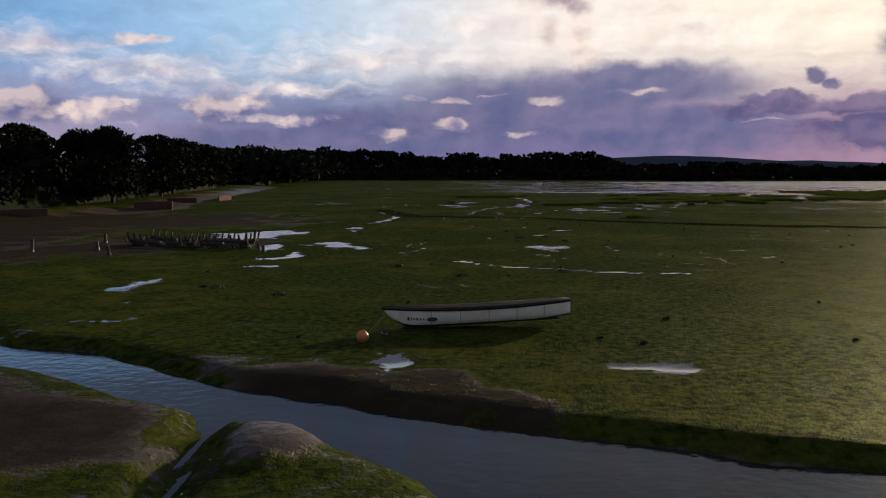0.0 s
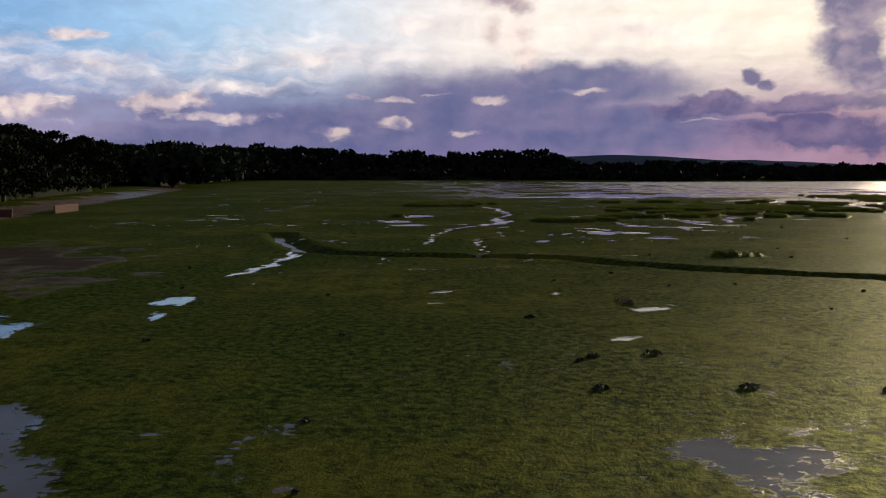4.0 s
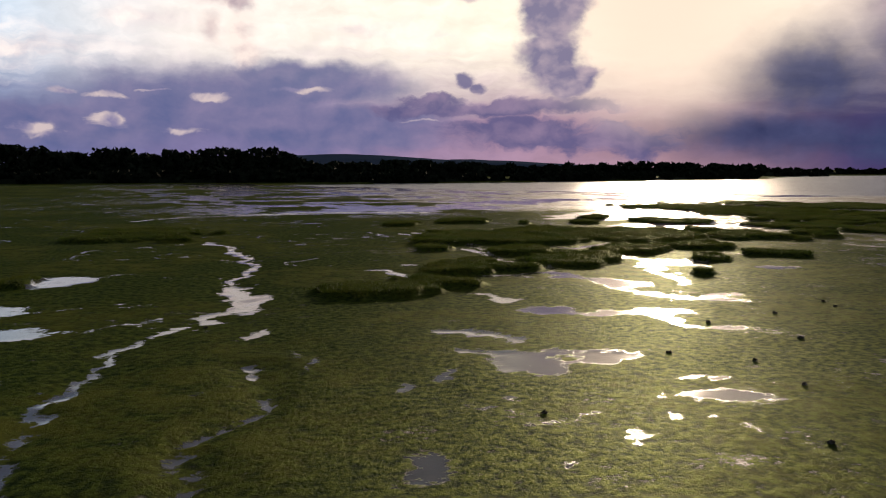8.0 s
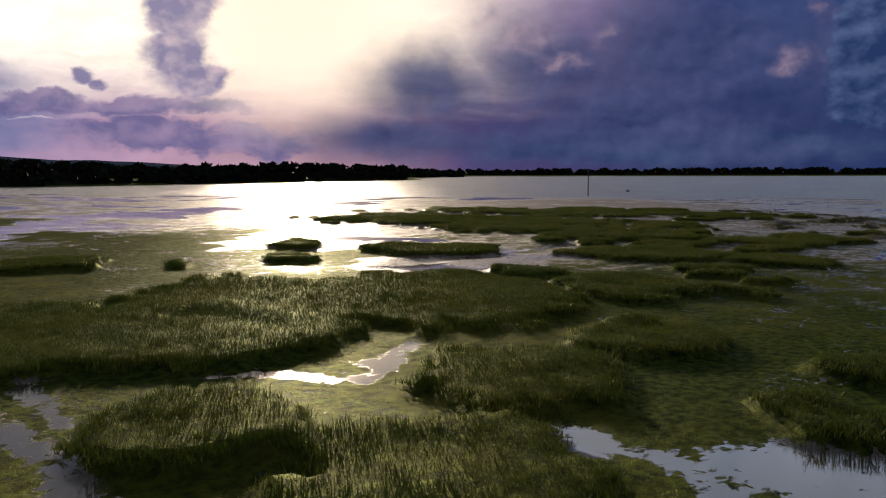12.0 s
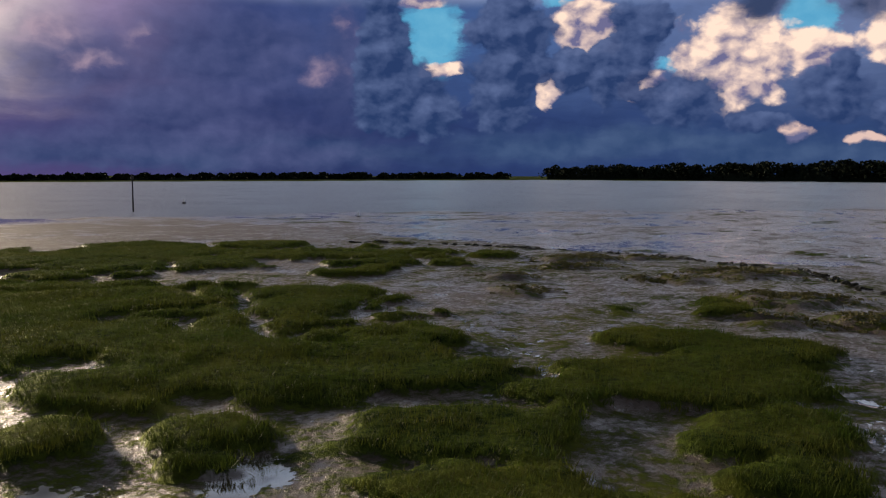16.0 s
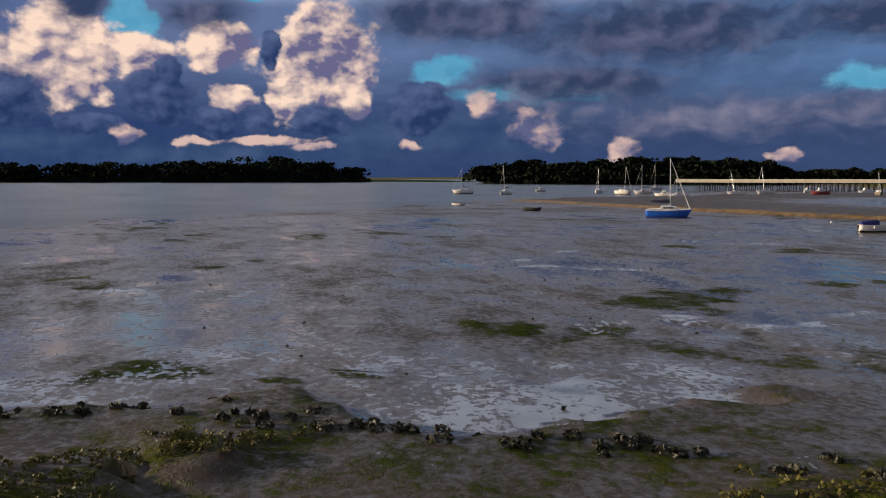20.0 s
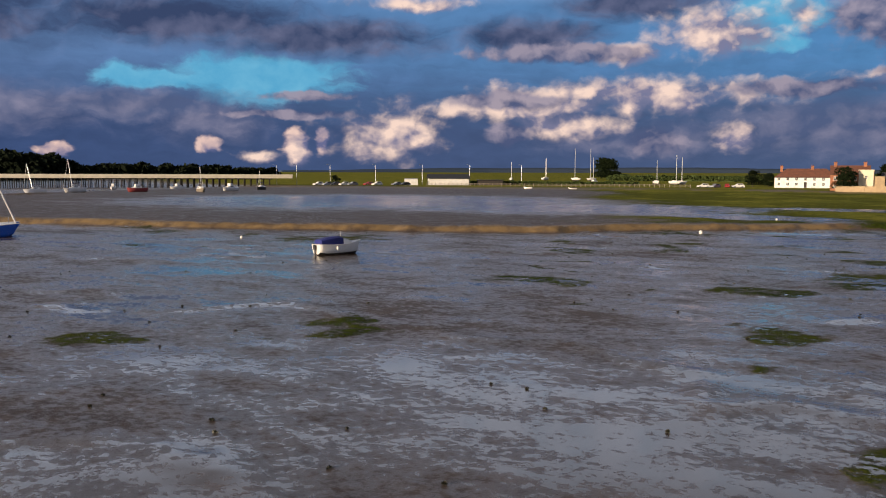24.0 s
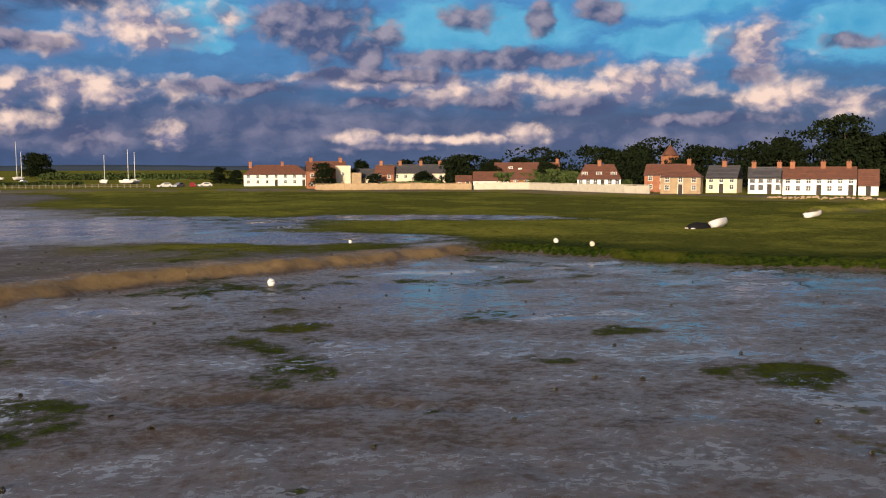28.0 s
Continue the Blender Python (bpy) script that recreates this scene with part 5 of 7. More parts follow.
def tree(label, at, tall, wide, seed, spiky=False, mat=None, per=130, trunk_share=0.3, group="", leaf=0.0):
    rng = np.random.default_rng(seed)
    root = thing("tree", label, "tree", (at[0], at[1], ground_at(at[0], at[1]) - 0.1), 0, group)
    bm = bmesh.new()
    add_rod(bm, (0, 0, 0), (0.1, 0.05, tall * 0.55), tall * 0.028, tall * 0.014, 9)
    clumps = []
    for i in range(11 if not spiky else 9):
        a, h = rng.uniform(0, 6.28), rng.uniform(trunk_share + 0.1, 0.86)
        reach = wide * 0.5 * rng.uniform(0.15, 0.72) * (1.15 - abs(h - 0.55))
        tip = (math.cos(a) * reach, math.sin(a) * reach, tall * h)
        add_rod(bm, (0, 0, tall * rng.uniform(0.2, 0.5)), tip, tall * 0.010, tall * 0.004, 6)
        k = wide * rng.uniform(0.17, 0.28)
        clumps.append((tip, (k, k, k * 0.8)))
    clumps.append(((0, 0, tall * 0.80), (wide * 0.26, wide * 0.26, tall * 0.18)))
    clumps.append(((0, 0, tall * 0.55), (wide * 0.36, wide * 0.36, tall * 0.20)))
    if trunk_share < 0.2:
        clumps += [((math.cos(a) * wide * 0.3, math.sin(a) * wide * 0.3, tall * 0.22), (wide * 0.24, wide * 0.24, tall * 0.2)) for a in (0, 1.3, 2.5, 3.8, 5.0)]
    part("trunk", bm, M_BARK, root)
    v, f = leaf_cloud(rng, clumps, per, leaf or max(0.16, wide * 0.035))
    if spiky:
        k = 260
        a, h = rng.uniform(0, 6.28, k), rng.uniform(0.55, 0.9, k)
        base = np.stack([np.cos(a) * wide * 0.3, np.sin(a) * wide * 0.3, tall * h], 1) * rng.uniform(0.6, 1, (k, 1)) ** np.array([[1, 1, 0.2]])
        way = np.stack([np.cos(a), np.sin(a), rng.uniform(0.2, 1.6, k)], 1)
        way /= np.linalg.norm(way, axis=1)[:, None]
        side = np.cross(way, rng.normal(0, 1, (k, 3))) * 0.12
        long = rng.uniform(0.10, 0.22, (k, 1)) * wide
        sv = np.stack([base - side, base + way * long * 0.5 - side * 0.6, base + way * long, base + side], 1).reshape(-1, 3)
        f = np.concatenate([f, np.arange(len(sv)).reshape(-1, 4) + len(v)])
        v = np.concatenate([v, sv])
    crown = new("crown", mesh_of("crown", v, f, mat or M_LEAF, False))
    crown.parent = root
    return root


def wood(name, label, line, depth, trees, seed, tall_vary=0.35, per=46, mat=None):
    """A far belt of trees along a line of (x, y, height): many crowns in one mesh of leaf clumps over dark boles."""
    rng = np.random.default_rng(seed)
    clumps = []
    seg = [math.dist(a[:2], b[:2]) for a, b in zip(line, line[1:])]
    total = sum(seg)
    for i in range(trees):
        d = (i + rng.uniform(-0.4, 0.4)) / trees * total
        d = min(max(d, 0), total - 1e-3)
        k = 0
        while d > seg[k]:
            d -= seg[k]
            k += 1
        (ax, ay, ah), (bx, by, bh) = line[k], line[k + 1]
        f = d / seg[k]
        nx, ny = -(by - ay) / seg[k], (bx - ax) / seg[k]
        o = rng.uniform(-0.5, 0.5) * depth
        x, y, h = ax + f * (bx - ax) + nx * o, ay + f * (by - ay) + ny * o, (ah + f * (bh - ah)) * (rng.uniform(min(0.86, 1 - tall_vary), 0.92) if rng.random() < 0.72 else rng.uniform(0.86, 1.16))
        z = ground_at(x, y)
        w = h * rng.uniform(0.42, 0.85)
        clumps.append(((x, y, z + h * 0.68), (w, w, h * 0.32)))
        clumps.append(((x + rng.uniform(-w, w), y + rng.uniform(-w, w), z + h * 0.36), (w * 1.2, w * 1.2, h * 0.36)))
        clumps.append(((x + rng.uniform(-w, w) * 0.7, y + rng.uniform(-w, w) * 0.7, z + h * 0.85), (w * 0.5, w * 0.5, h * 0.16)))
    v, f = leaf_cloud(rng, clumps, per, 0.55 if mat else 2.4)
    # the dense dark foot of the belt, a low ridge of foliage
    for (ax, ay, ah), (bx, by, bh) in zip(line, line[1:]):
        k = max(2, int(math.dist((ax, ay), (bx, by)) / max(1.5, 0.5 * ah)))
        half = 0.16 * depth + 0.12 * ah
        nx, ny = -(by - ay) / math.dist((ax, ay), (bx, by)) * half, (bx - ax) / math.dist((ax, ay), (bx, by)) * half
        rows = []
        for j in range(k + 1):
            q = j / k
            x, y, h = ax + q * (bx - ax), ay + q * (by - ay), (ah + q * (bh - ah)) * rng.uniform(0.34, 0.5)
            z = ground_at(x, y) - 0.3
            rows.append([(x + nx, y + ny, z), (x + nx * 0.6, y + ny * 0.6, z + h), (x - nx * 0.6, y - ny * 0.6, z + h), (x - nx, y - ny, z)])
        start = len(v)
        v = np.concatenate([v, np.array(rows).reshape(-1, 3)])
        f = np.concatenate([f, np.array([(start + j * 4 + i, start + j * 4 + i + 1, start + j * 4 + i + 5, start + j * 4 + i + 4) for j in range(k) for i in range(3)])])
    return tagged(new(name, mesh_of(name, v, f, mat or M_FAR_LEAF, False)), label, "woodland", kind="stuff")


wood("far_wood", "dark belt of tall mixed trees along the far north shore",
     [(-330, 900, 26), (-190, 840, 27), (-80, 830, 21), (20, 850, 20), (85, 830, 21), (125, 840, 15)], 40, 170, 1, 0.4)
wood("far_wood", "low distant tree belt on the far northern bank",
     [(120, 830, 12), (230, 860, 13), (330, 850, 10), (430, 830, 11), (530, 800, 10), (600, 810, 7), (640, 830, 4)], 40, 190, 2, per=34)
wood("far_wood", "thin tree line on the most distant harbour shore",
     [(660, 960, 6), (900, 900, 7), (1220, 769, 9), (1525, 560, 10)], 40, 240, 3, per=26)
wood("far_wood", "dark rounded trees behind the eastern harbour shore",
     [(1500, 480, 20), (1440, 330, 22), (1330, 200, 22), (1250, 60, 26), (1180, -52, 28), (1160, -90, 24), (1180, -150, 12)], 50, 190, 4, per=44)
wood("far_wood", "dense dark pine wood beside the road bridge",
     [(905, -185, 19), (820, -215, 20), (740, -255, 21), (665, -290, 21), (640, -310, 15)], 40, 150, 5, 0.12, per=70)
wood("far_wood", "low scrub and trees behind the timber bridge",
     [(640, -310, 12), (600, -345, 10), (560, -380, 8), (540, -420, 6)], 25, 80, 6, per=40)
wood("far_wood", "tree belt of the western shore, dark against dusk",
     [(-100, 330, 13), (-112, 420, 15), (-120, 560, 17), (-210, 760, 22), (-330, 1050, 30)], 30, 170, 7, per=60)
wood("far_scrub", "dark low scrub along the northern mud bank", [(-170, 560, 6), (-60, 552, 5), (60, 548, 5), (150, 560, 4), (270, 590, 3.5), (430, 650, 3)], 16, 170, 10, 0.5, per=40)
wood("far_wood", "woods rising behind the village cottages",
     [(-10, -40, 13), (10, -62, 14), (40, -95, 13), (70, -130, 11), (110, -165, 9)], 22, 34, 8, 0.3, per=150, mat=M_LEAF)

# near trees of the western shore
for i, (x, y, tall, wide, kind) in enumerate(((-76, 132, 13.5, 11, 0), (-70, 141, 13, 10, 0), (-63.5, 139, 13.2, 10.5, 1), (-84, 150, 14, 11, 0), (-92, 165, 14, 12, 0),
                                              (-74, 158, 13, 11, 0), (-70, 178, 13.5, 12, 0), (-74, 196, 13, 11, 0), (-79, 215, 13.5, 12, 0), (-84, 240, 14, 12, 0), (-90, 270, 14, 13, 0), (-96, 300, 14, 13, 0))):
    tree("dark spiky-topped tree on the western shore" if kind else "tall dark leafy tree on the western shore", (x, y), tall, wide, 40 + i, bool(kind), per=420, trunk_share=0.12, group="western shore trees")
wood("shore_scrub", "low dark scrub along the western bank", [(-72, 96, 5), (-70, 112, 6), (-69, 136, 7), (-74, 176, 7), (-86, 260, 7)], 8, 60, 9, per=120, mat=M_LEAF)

# distant hills, their haze painted as a blue base colour
for name, label, pts in (("hazed_hill", "hills far beyond the harbour, coloured faint blue for haze", [(-200, 4300, 46), (300, 4400, 60), (900, 4250, 78), (1400, 4050, 52), (2100, 3700, 20)]),
                         ("hazed_hill", "ridge beyond the southern shore, coloured faint blue for haze", [(2300, -3300, 10), (1500, -3900, 26), (600, -4200, 30), (-100, -4200, 22), (-700, -4100, 8)])):
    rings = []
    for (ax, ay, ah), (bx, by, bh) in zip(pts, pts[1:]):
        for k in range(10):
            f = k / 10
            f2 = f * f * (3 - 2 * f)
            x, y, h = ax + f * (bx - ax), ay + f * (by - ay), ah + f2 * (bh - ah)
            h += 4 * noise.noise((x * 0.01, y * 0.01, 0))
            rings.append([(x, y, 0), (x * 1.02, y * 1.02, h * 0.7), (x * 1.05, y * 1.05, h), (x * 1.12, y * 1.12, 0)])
    tagged(part(name, loft(rings), M_HAZED_HILL, None, label), label, "hill", kind="structure")

# ---- boats ----
def hull_points(length, beam, deep, stern=0.75, sheer=0.18, stations=15, ribs=9, rake=0.10, flat=1.0):
    """Rows across a hull from stern to bow: gunwale, bilge, keel, bilge, gunwale. The bow points along x."""
    rings = []
    for i in range(stations):
        s = i / (stations - 1)
        if s > 0.45:
            b = beam / 2 * max(0.0, 1 - ((s - 0.45) / 0.55) ** 2.4)
        else:
            b = beam / 2 * (stern + (1 - stern) * (1 - ((0.45 - s) / 0.45) ** 2))
        keel = deep * 0.75 * max(0.0, (s - 0.82) / 0.18) ** 2.2 + deep * 0.18 * max(0.0, (0.2 - s) / 0.2) ** 1.5
        top = deep + sheer * (2 * (s - 0.42)) ** 2
        ring = []
        for k in range(ribs):
            a = math.pi * (k / (ribs - 1) - 0.5)
            side = math.copysign(abs(math.sin(a)) ** (0.62 * flat), a) if abs(a) > 1e-6 else 0.0
            z = keel + (top - keel) * (1 - math.cos(a)) ** 1.25
            x = (s - 0.5) * length - rake * length * 0.3 * (1 - (z - keel) / max(0.05, top - keel)) * max(0.0, s - 0.85) / 0.15
            ring.append((x, side * (b + 0.012), z))
        rings.append(ring)
    return rings


def lifted(rings, lo, hi, out=0.01):
    """The rows between two heights of each section, as a band over the hull."""
    band = []
    for ring in rings:
        n = len(ring)
        z0, z1 = ring[n // 2][2], ring[0][2]
        band.append([(x, y * (1 + out), z) for x, y, z in ring])
    return band


def skin(rings, mat, name, parent, label="", thick=0.04):
    ob = part(name, loft(rings, caps=False), mat, parent, label, True)
    bm = bmesh.new()
    bm.from_mesh(ob.data)
    ends = [rings[0]]
    for ring in ends:
        vs = [bm.verts.new(p) for p in ring]
        bm.faces.new(vs)
    bmesh.ops.remove_doubles(bm, verts=bm.verts, dist=1e-4)
    bmesh.ops.recalc_face_normals(bm, faces=bm.faces)
    bm.to_mesh(ob.data)
    bm.free()
    return ob


def deck_of(rings, crown=0.06, drop=0.0, from_s=0.0, to_s=1.0, inset=1.0):
    rows = []
    n = len(rings)
    for i, ring in enumerate(rings):
        s = i / (n - 1)
        if from_s <= s <= to_s:
            (x0, y0, z0), (x1, y1, z1) = ring[0], ring[-1]
            rows.append([(x0, y0 * inset + (y1 - y0) * inset * k / 4, z0 - drop + crown * math.sin(math.pi * k / 4)) for k in range(5)])
    return loft(rows, caps=False)


def rail_of(rings, radius, drop=0.0):
    bm = bmesh.new()
    for side in (0, -1):
        pts = [r[side] for r in rings]
        for a, b in zip(pts, pts[1:]):
            if math.dist(a, b) > 1e-3:
                add_rod(bm, (a[0], a[1], a[2] - drop), (b[0], b[1], b[2] - drop), radius, radius, 6)
    return bm


def rest(x, y, afloat=False):
    return max(ground_at(x, y), -0.42 if afloat else -9)


# the long open boat with its cover
boat = thing("rowing_boat", "long white wooden rowing boat under a black cover, aground", "boat", (-0.15, 30.05, 0.12), 190.7, tilt=(2.5, 2.2))
boat.scale = (0.98, 0.95, 0.84)
R = hull_points(8.1, 1.7, 0.86, 0.45, 0.14, 21, 11, 0.1, 0.9)
skin(R, M_HULL_OLD, "hull", boat, "cream-white stained wooden planks")
part("keel", box((-3.6, -0.05, -0.07), (3.2, 0.05, 0.05), 0.01), M_ANTIFOUL, boat)
bottom = [[(x, y * 1.012, z - 0.006) for x, y, z in ring[3:-3]] for ring in R[:-1]]
part("bottom_paint", loft(bottom, caps=False), M_ANTIFOUL, boat, "black bottom paint", True)
part("gunwale", rail_of(R, 0.055, 0.03), M_BLACK, boat, "black rubber rubbing strake")
rows = []
for i, ring in enumerate(R):
    s = i / (len(R) - 1)
    (x0, y0, z0), (x1, y1, z1) = ring[0], ring[-1]
    peak = 0.11 * math.sin(math.pi * min(1, max(0, s * 0.96 + 0.02))) ** 0.6
    row = [(x0, y0 * 1.05, z0 - 0.13)]
    for k in range(9):
        f = k / 8
        sag = 0.030 * noise.noise((x0 * 2.1, f * 3, 5.0)) + 0.02 * math.sin(x0 * 7)
        row.append((x0, (y0 + (y1 - y0) * f) * 1.05, z0 + 0.015 + peak * (1 - abs(2 * f - 1)) ** 1.15 + sag * (1 - abs(2 * f - 1))))
    row.append((x1, y1 * 1.05, z1 - 0.13))
    rows.append(row)
part("cover", loft(rows), M_TARP, boat, "sagging black canvas cover", True)
for k in range(5):
    x = -2.9 + k * 1.25
    i = min(range(len(R)), key=lambda j: abs(R[j][0][0] - x))
    p = R[i]
    bm = bmesh.new()
    for a, b in zip(p[-4:], p[-3:]):
        add_rod(bm, (a[0], a[1] * 1.015, a[2]), (b[0], b[1] * 1.015, b[2]), 0.010, 0.010, 5)
    part("tie_line", bm, M_ROPE, boat)


def side_point(s, f):
    """A place on the port side: s from stern to bow, f from the gunwale (0) down."""
    q = s * (len(R) - 1)
    i = min(int(q), len(R) - 2)
    t = q - i
    row = [tuple(a + (b - a) * t for a, b in zip(u, v)) for u, v in zip(R[i], R[i + 1])]
    row = row[::-1]
    q = f * 4
    k = min(int(q), 3)
    u = q - k
    p = [a + (b - a) * u for a, b in zip(row[k], row[k + 1])]
    return Vector((p[0], p[1] * 1.01 + 0.008, p[2]))


# the name is kept as bars
for k, (s, w, h) in enumerate(((0.868, 0.13, 0.17), (0.851, 0.05, 0.16), (0.838, 0.07, 0.10), (0.822, 0.08, 0.16), (0.805, 0.07, 0.13), (0.790, 0.06, 0.10))):
    a = side_point(s, 0.40)
    b = side_point(s - 0.008, 0.40)
    d = (b - a).normalized()
    up = (side_point(s, 0.25) - side_point(s, 0.55)).normalized()
    out = up.cross(d).normalized()
    out = out if out.y > 0 else -out
    bm = bmesh.new()
    m = Matrix((( *d, 0), (*up, 0), (*out, 0), (0, 0, 0, 1))).transposed()
    m.translation = a + out * 0.012
    add_box(bm, (-w * 0.36, -h / 2, -0.004), (w * 0.36, h / 2, 0.004), 0, m)
    part("name_bar", bm, M_LETTER, boat)
a, d = side_point(0.745, 0.42), (side_point(0.735, 0.42) - side_point(0.755, 0.42)).normalized()
up = (side_point(0.745, 0.3) - side_point(0.745, 0.54)).normalized()
out = up.cross(d).normalized()
out = out if out.y > 0 else -out
m = Matrix(((*d, 0), (*up, 0), (*out, 0), (0, 0, 0, 1))).transposed()
m.translation = a + out * 0.012
bm = bmesh.new()
bmesh.ops.create_cone(bm, cap_ends=True, segments=20, radius1=0.14, radius2=0.14, depth=0.008, matrix=m @ Matrix.Diagonal((1.6, 0.8, 1, 1)))
badge = part("badge", bm, M_LETTER, boat, "small oval painted badge")
bm = bmesh.new()
add_box(bm, (-0.06, -0.05, 0.003), (0.06, 0.05, 0.009), 0.01, m)
part("badge_mark", bm, M_RED, badge)
part("mooring_line", rod((4.0, 0, 0.55), (4.75, 0.6, -0.12), 0.012), M_ROPE, boat)

for (x, y), r, mat, label in (((-4.45, 26.3), 0.24, M_ORANGE, "faded orange mooring buoy lying on mud"), ((-3.8, 27.9), 0.13, M_BLACK, "small black and white pickup buoy on mud"),
                              ((147.1, 68.1), 0.2, M_HULL, "white round mooring buoy on the channel bank"), ((145.9, 72.3), 0.2, M_CREAM, "yellowish round mooring buoy on wet mud"),
                              ((170.1, 83.4), 0.22, M_HULL, "large white mooring buoy lying on mud"), ((162.8, 64), 0.14, M_HULL, "small white buoy on the green flat"),
                              ((210.6, 107.3), 0.15, M_HULL, "small white buoy on bare mud"), ((197.8, 115.2), 0.3, M_BLACK, "black mooring buoy beside the cabin boat")):
    buoy = thing("mooring_buoy", label, "buoy", (x, y, ground_at(x, y) + r * 0.75), 20, tilt=(25, 10))
    part("float", ball((0, 0, 0), r, (1, 1, 1.06), 3), mat, buoy, "", True)
    part("eye", rod((0, 0, r * 0.9), (0, 0, r * 1.3), r * 0.16), M_METAL, buoy)
    part("band", rod((0, 0, -r * 0.08), (0, 0, r * 0.08), r * 1.02, r * 1.02, 20), M_WHITE if mat is M_BLACK else M_ROPE, buoy)

# blue twin-hulled yacht aground
yacht = thing("yacht", "blue and white twin-hulled yacht resting on mud, sails stowed", "yacht", (235.0, 115.6, rest(235, 115.6) - 0.1), 229, tilt=(1.5, -1))
for y0 in (-1.15, 1.15):
    H = hull_points(7.2, 1.05, 1.15, 0.6, 0.12, 15, 9, 0.15)
    H = [[(x, y + y0, z) for x, y, z in ring] for ring in H]
    h = skin(H, M_BLUE_HULL, "hull", yacht, "bright blue hull side")
    part("bottom_paint", loft([[(x, y + (y - y0) * 0.015, z - 0.005) for x, y, z in ring[3:-3]] for ring in H[:-1]], caps=False), M_ANTIFOUL, h, "", True)
    part("deck_edge", rail_of(H, 0.035, 0.0), M_WHITE, h)
part("bridge_deck", loft([[(x, -1.55 * w, 0.72), (x, 1.55 * w, 0.72), (x, 1.6 * w, 1.22), (x, 0, 1.30), (x, -1.6 * w, 1.22)] for x, w in ((-3.5, 0.92), (-2, 1), (0.5, 1), (2.2, 0.92), (3.2, 0.70))], True), M_HULL, yacht)
cab = part("cabin", loft([[(x, -1.0 * w, 1.2), (x, 1.0 * w, 1.2), (x, 0.82 * w, 1.2 + h), (x, 0, 1.26 + h), (x, -0.82 * w, 1.2 + h)] for x, w, h in ((-1.3, 1.0, 0.62), (0.0, 1.0, 0.62), (0.9, 0.92, 0.5), (1.7, 0.7, 0.08))], True), M_HULL, yacht)
for y in (-1.0, 1.0):
    part("window", box((-0.9, y * 0.93 - 0.02, 1.42), (0.7, y * 0.93 + 0.02, 1.66), 0.01), M_GLASS, cab)
part("windscreen", box((0.86, -0.62, 1.36), (0.93, 0.62, 1.64), 0.01), M_GLASS, cab)
part("cockpit_coaming", box((-3.3, -1.2, 1.25), (-1.4, 1.2, 1.42), 0.03), M_WHITE, yacht)
part("mast", rod((0.2, 0, 1.2), (0.2, 0, 9.3), 0.075, 0.055), M_MAST, yacht)
part("boom", rod((0.2, 0, 2.35), (-3.0, 0, 2.45), 0.05), M_MAST, yacht)
part("sail_cover", loft([[(x, math.cos(a) * r, 2.55 + math.sin(a) * r * 1.3) for a in np.linspace(0, 6.283, 9)[:-1]] for x, r in ((0.15, 0.22), (-0.8, 0.22), (-1.8, 0.17), (-2.9, 0.10))], True), M_NAVY, yacht, "navy canvas sail cover")
part("furled_jib", rod((3.2, 0, 1.3), (0.3, 0, 9.0), 0.085, 0.03), M_WHITE, yacht, "white rolled headsail")
for y in (-1.5, 1.5):
    part("shroud", rod((0.0, y, 1.2), (0.2, 0, 9.0), 0.008), M_METAL, yacht)
part("spreader", rod((0.2, -0.8, 5.6), (0.2, 0.8, 5.6), 0.02), M_MAST, yacht)
for y in (-1.4, 1.4):
    part("stanchion", rod((2.6, y * 0.6, 1.2), (2.6, y * 0.6, 1.85), 0.018), M_METAL, yacht)
    part("stern_rail", rod((-3.4, y, 1.2), (-3.4, y, 1.95), 0.018), M_METAL, yacht)
part("pulpit", rod((2.6, -0.84, 1.85), (2.6, 0.84, 1.85), 0.018), M_METAL, yacht)
part("rudder", box((-3.75, 0.95, 0.1), (-3.5, 1.05, 1.0), 0.01), M_ANTIFOUL, yacht)

# small cabin boat with a blue canopy
cruiser = thing("cabin_boat", "small white cabin boat with a blue canvas canopy, aground", "motorboat", (194.6, 117.6, rest(194.6, 117.6) - 0.06), 236, tilt=(-3, -1.5))
cruiser.scale = (0.8, 0.8, 0.8)
H = hull_points(4.9, 1.95, 1.0, 0.88, 0.22, 15, 9, 0.2)
skin(H, M_HULL, "hull", cruiser)
part("bottom_paint", loft([[(x, y * 1.015, z - 0.006) for x, y, z in ring[2:-2]] for ring in H[:-1]], caps=False), M_ANTIFOUL, cruiser, "black bottom paint", True)
part("gunwale", rail_of(H, 0.04), M_WHITE, cruiser)
part("deck", deck_of(H, 0.10, 0.03), M_HULL, cruiser, "", True)
part("canopy", loft([[(x, -0.82 * w, 0.98), (x, -0.80 * w, 0.98 + h * 0.8), (x, -0.5 * w, 0.98 + h), (x, 0.5 * w, 0.98 + h), (x, 0.80 * w, 0.98 + h * 0.8), (x, 0.82 * w, 0.98)] for x, w, h in ((-2.2, 0.98, 0.62), (-1.2, 1.05, 0.80), (-0.3, 1.05, 0.85), (0.15, 1.0, 0.72))], True), M_BLUE_TARP, cruiser, "royal blue canvas canopy", False)
part("cuddy", loft([[(x, -0.72 * w, 1.0), (x, -0.6 * w, 1.0 + h), (x, 0.6 * w, 1.0 + h), (x, 0.72 * w, 1.0)] for x, w, h in ((0.1, 1.0, 0.52), (0.8, 0.9, 0.42), (1.5, 0.6, 0.14))], True), M_HULL, cruiser)
part("windscreen", box((0.14, -0.62, 1.42), (0.20, 0.62, 1.68), 0.01), M_GLASS, cruiser)
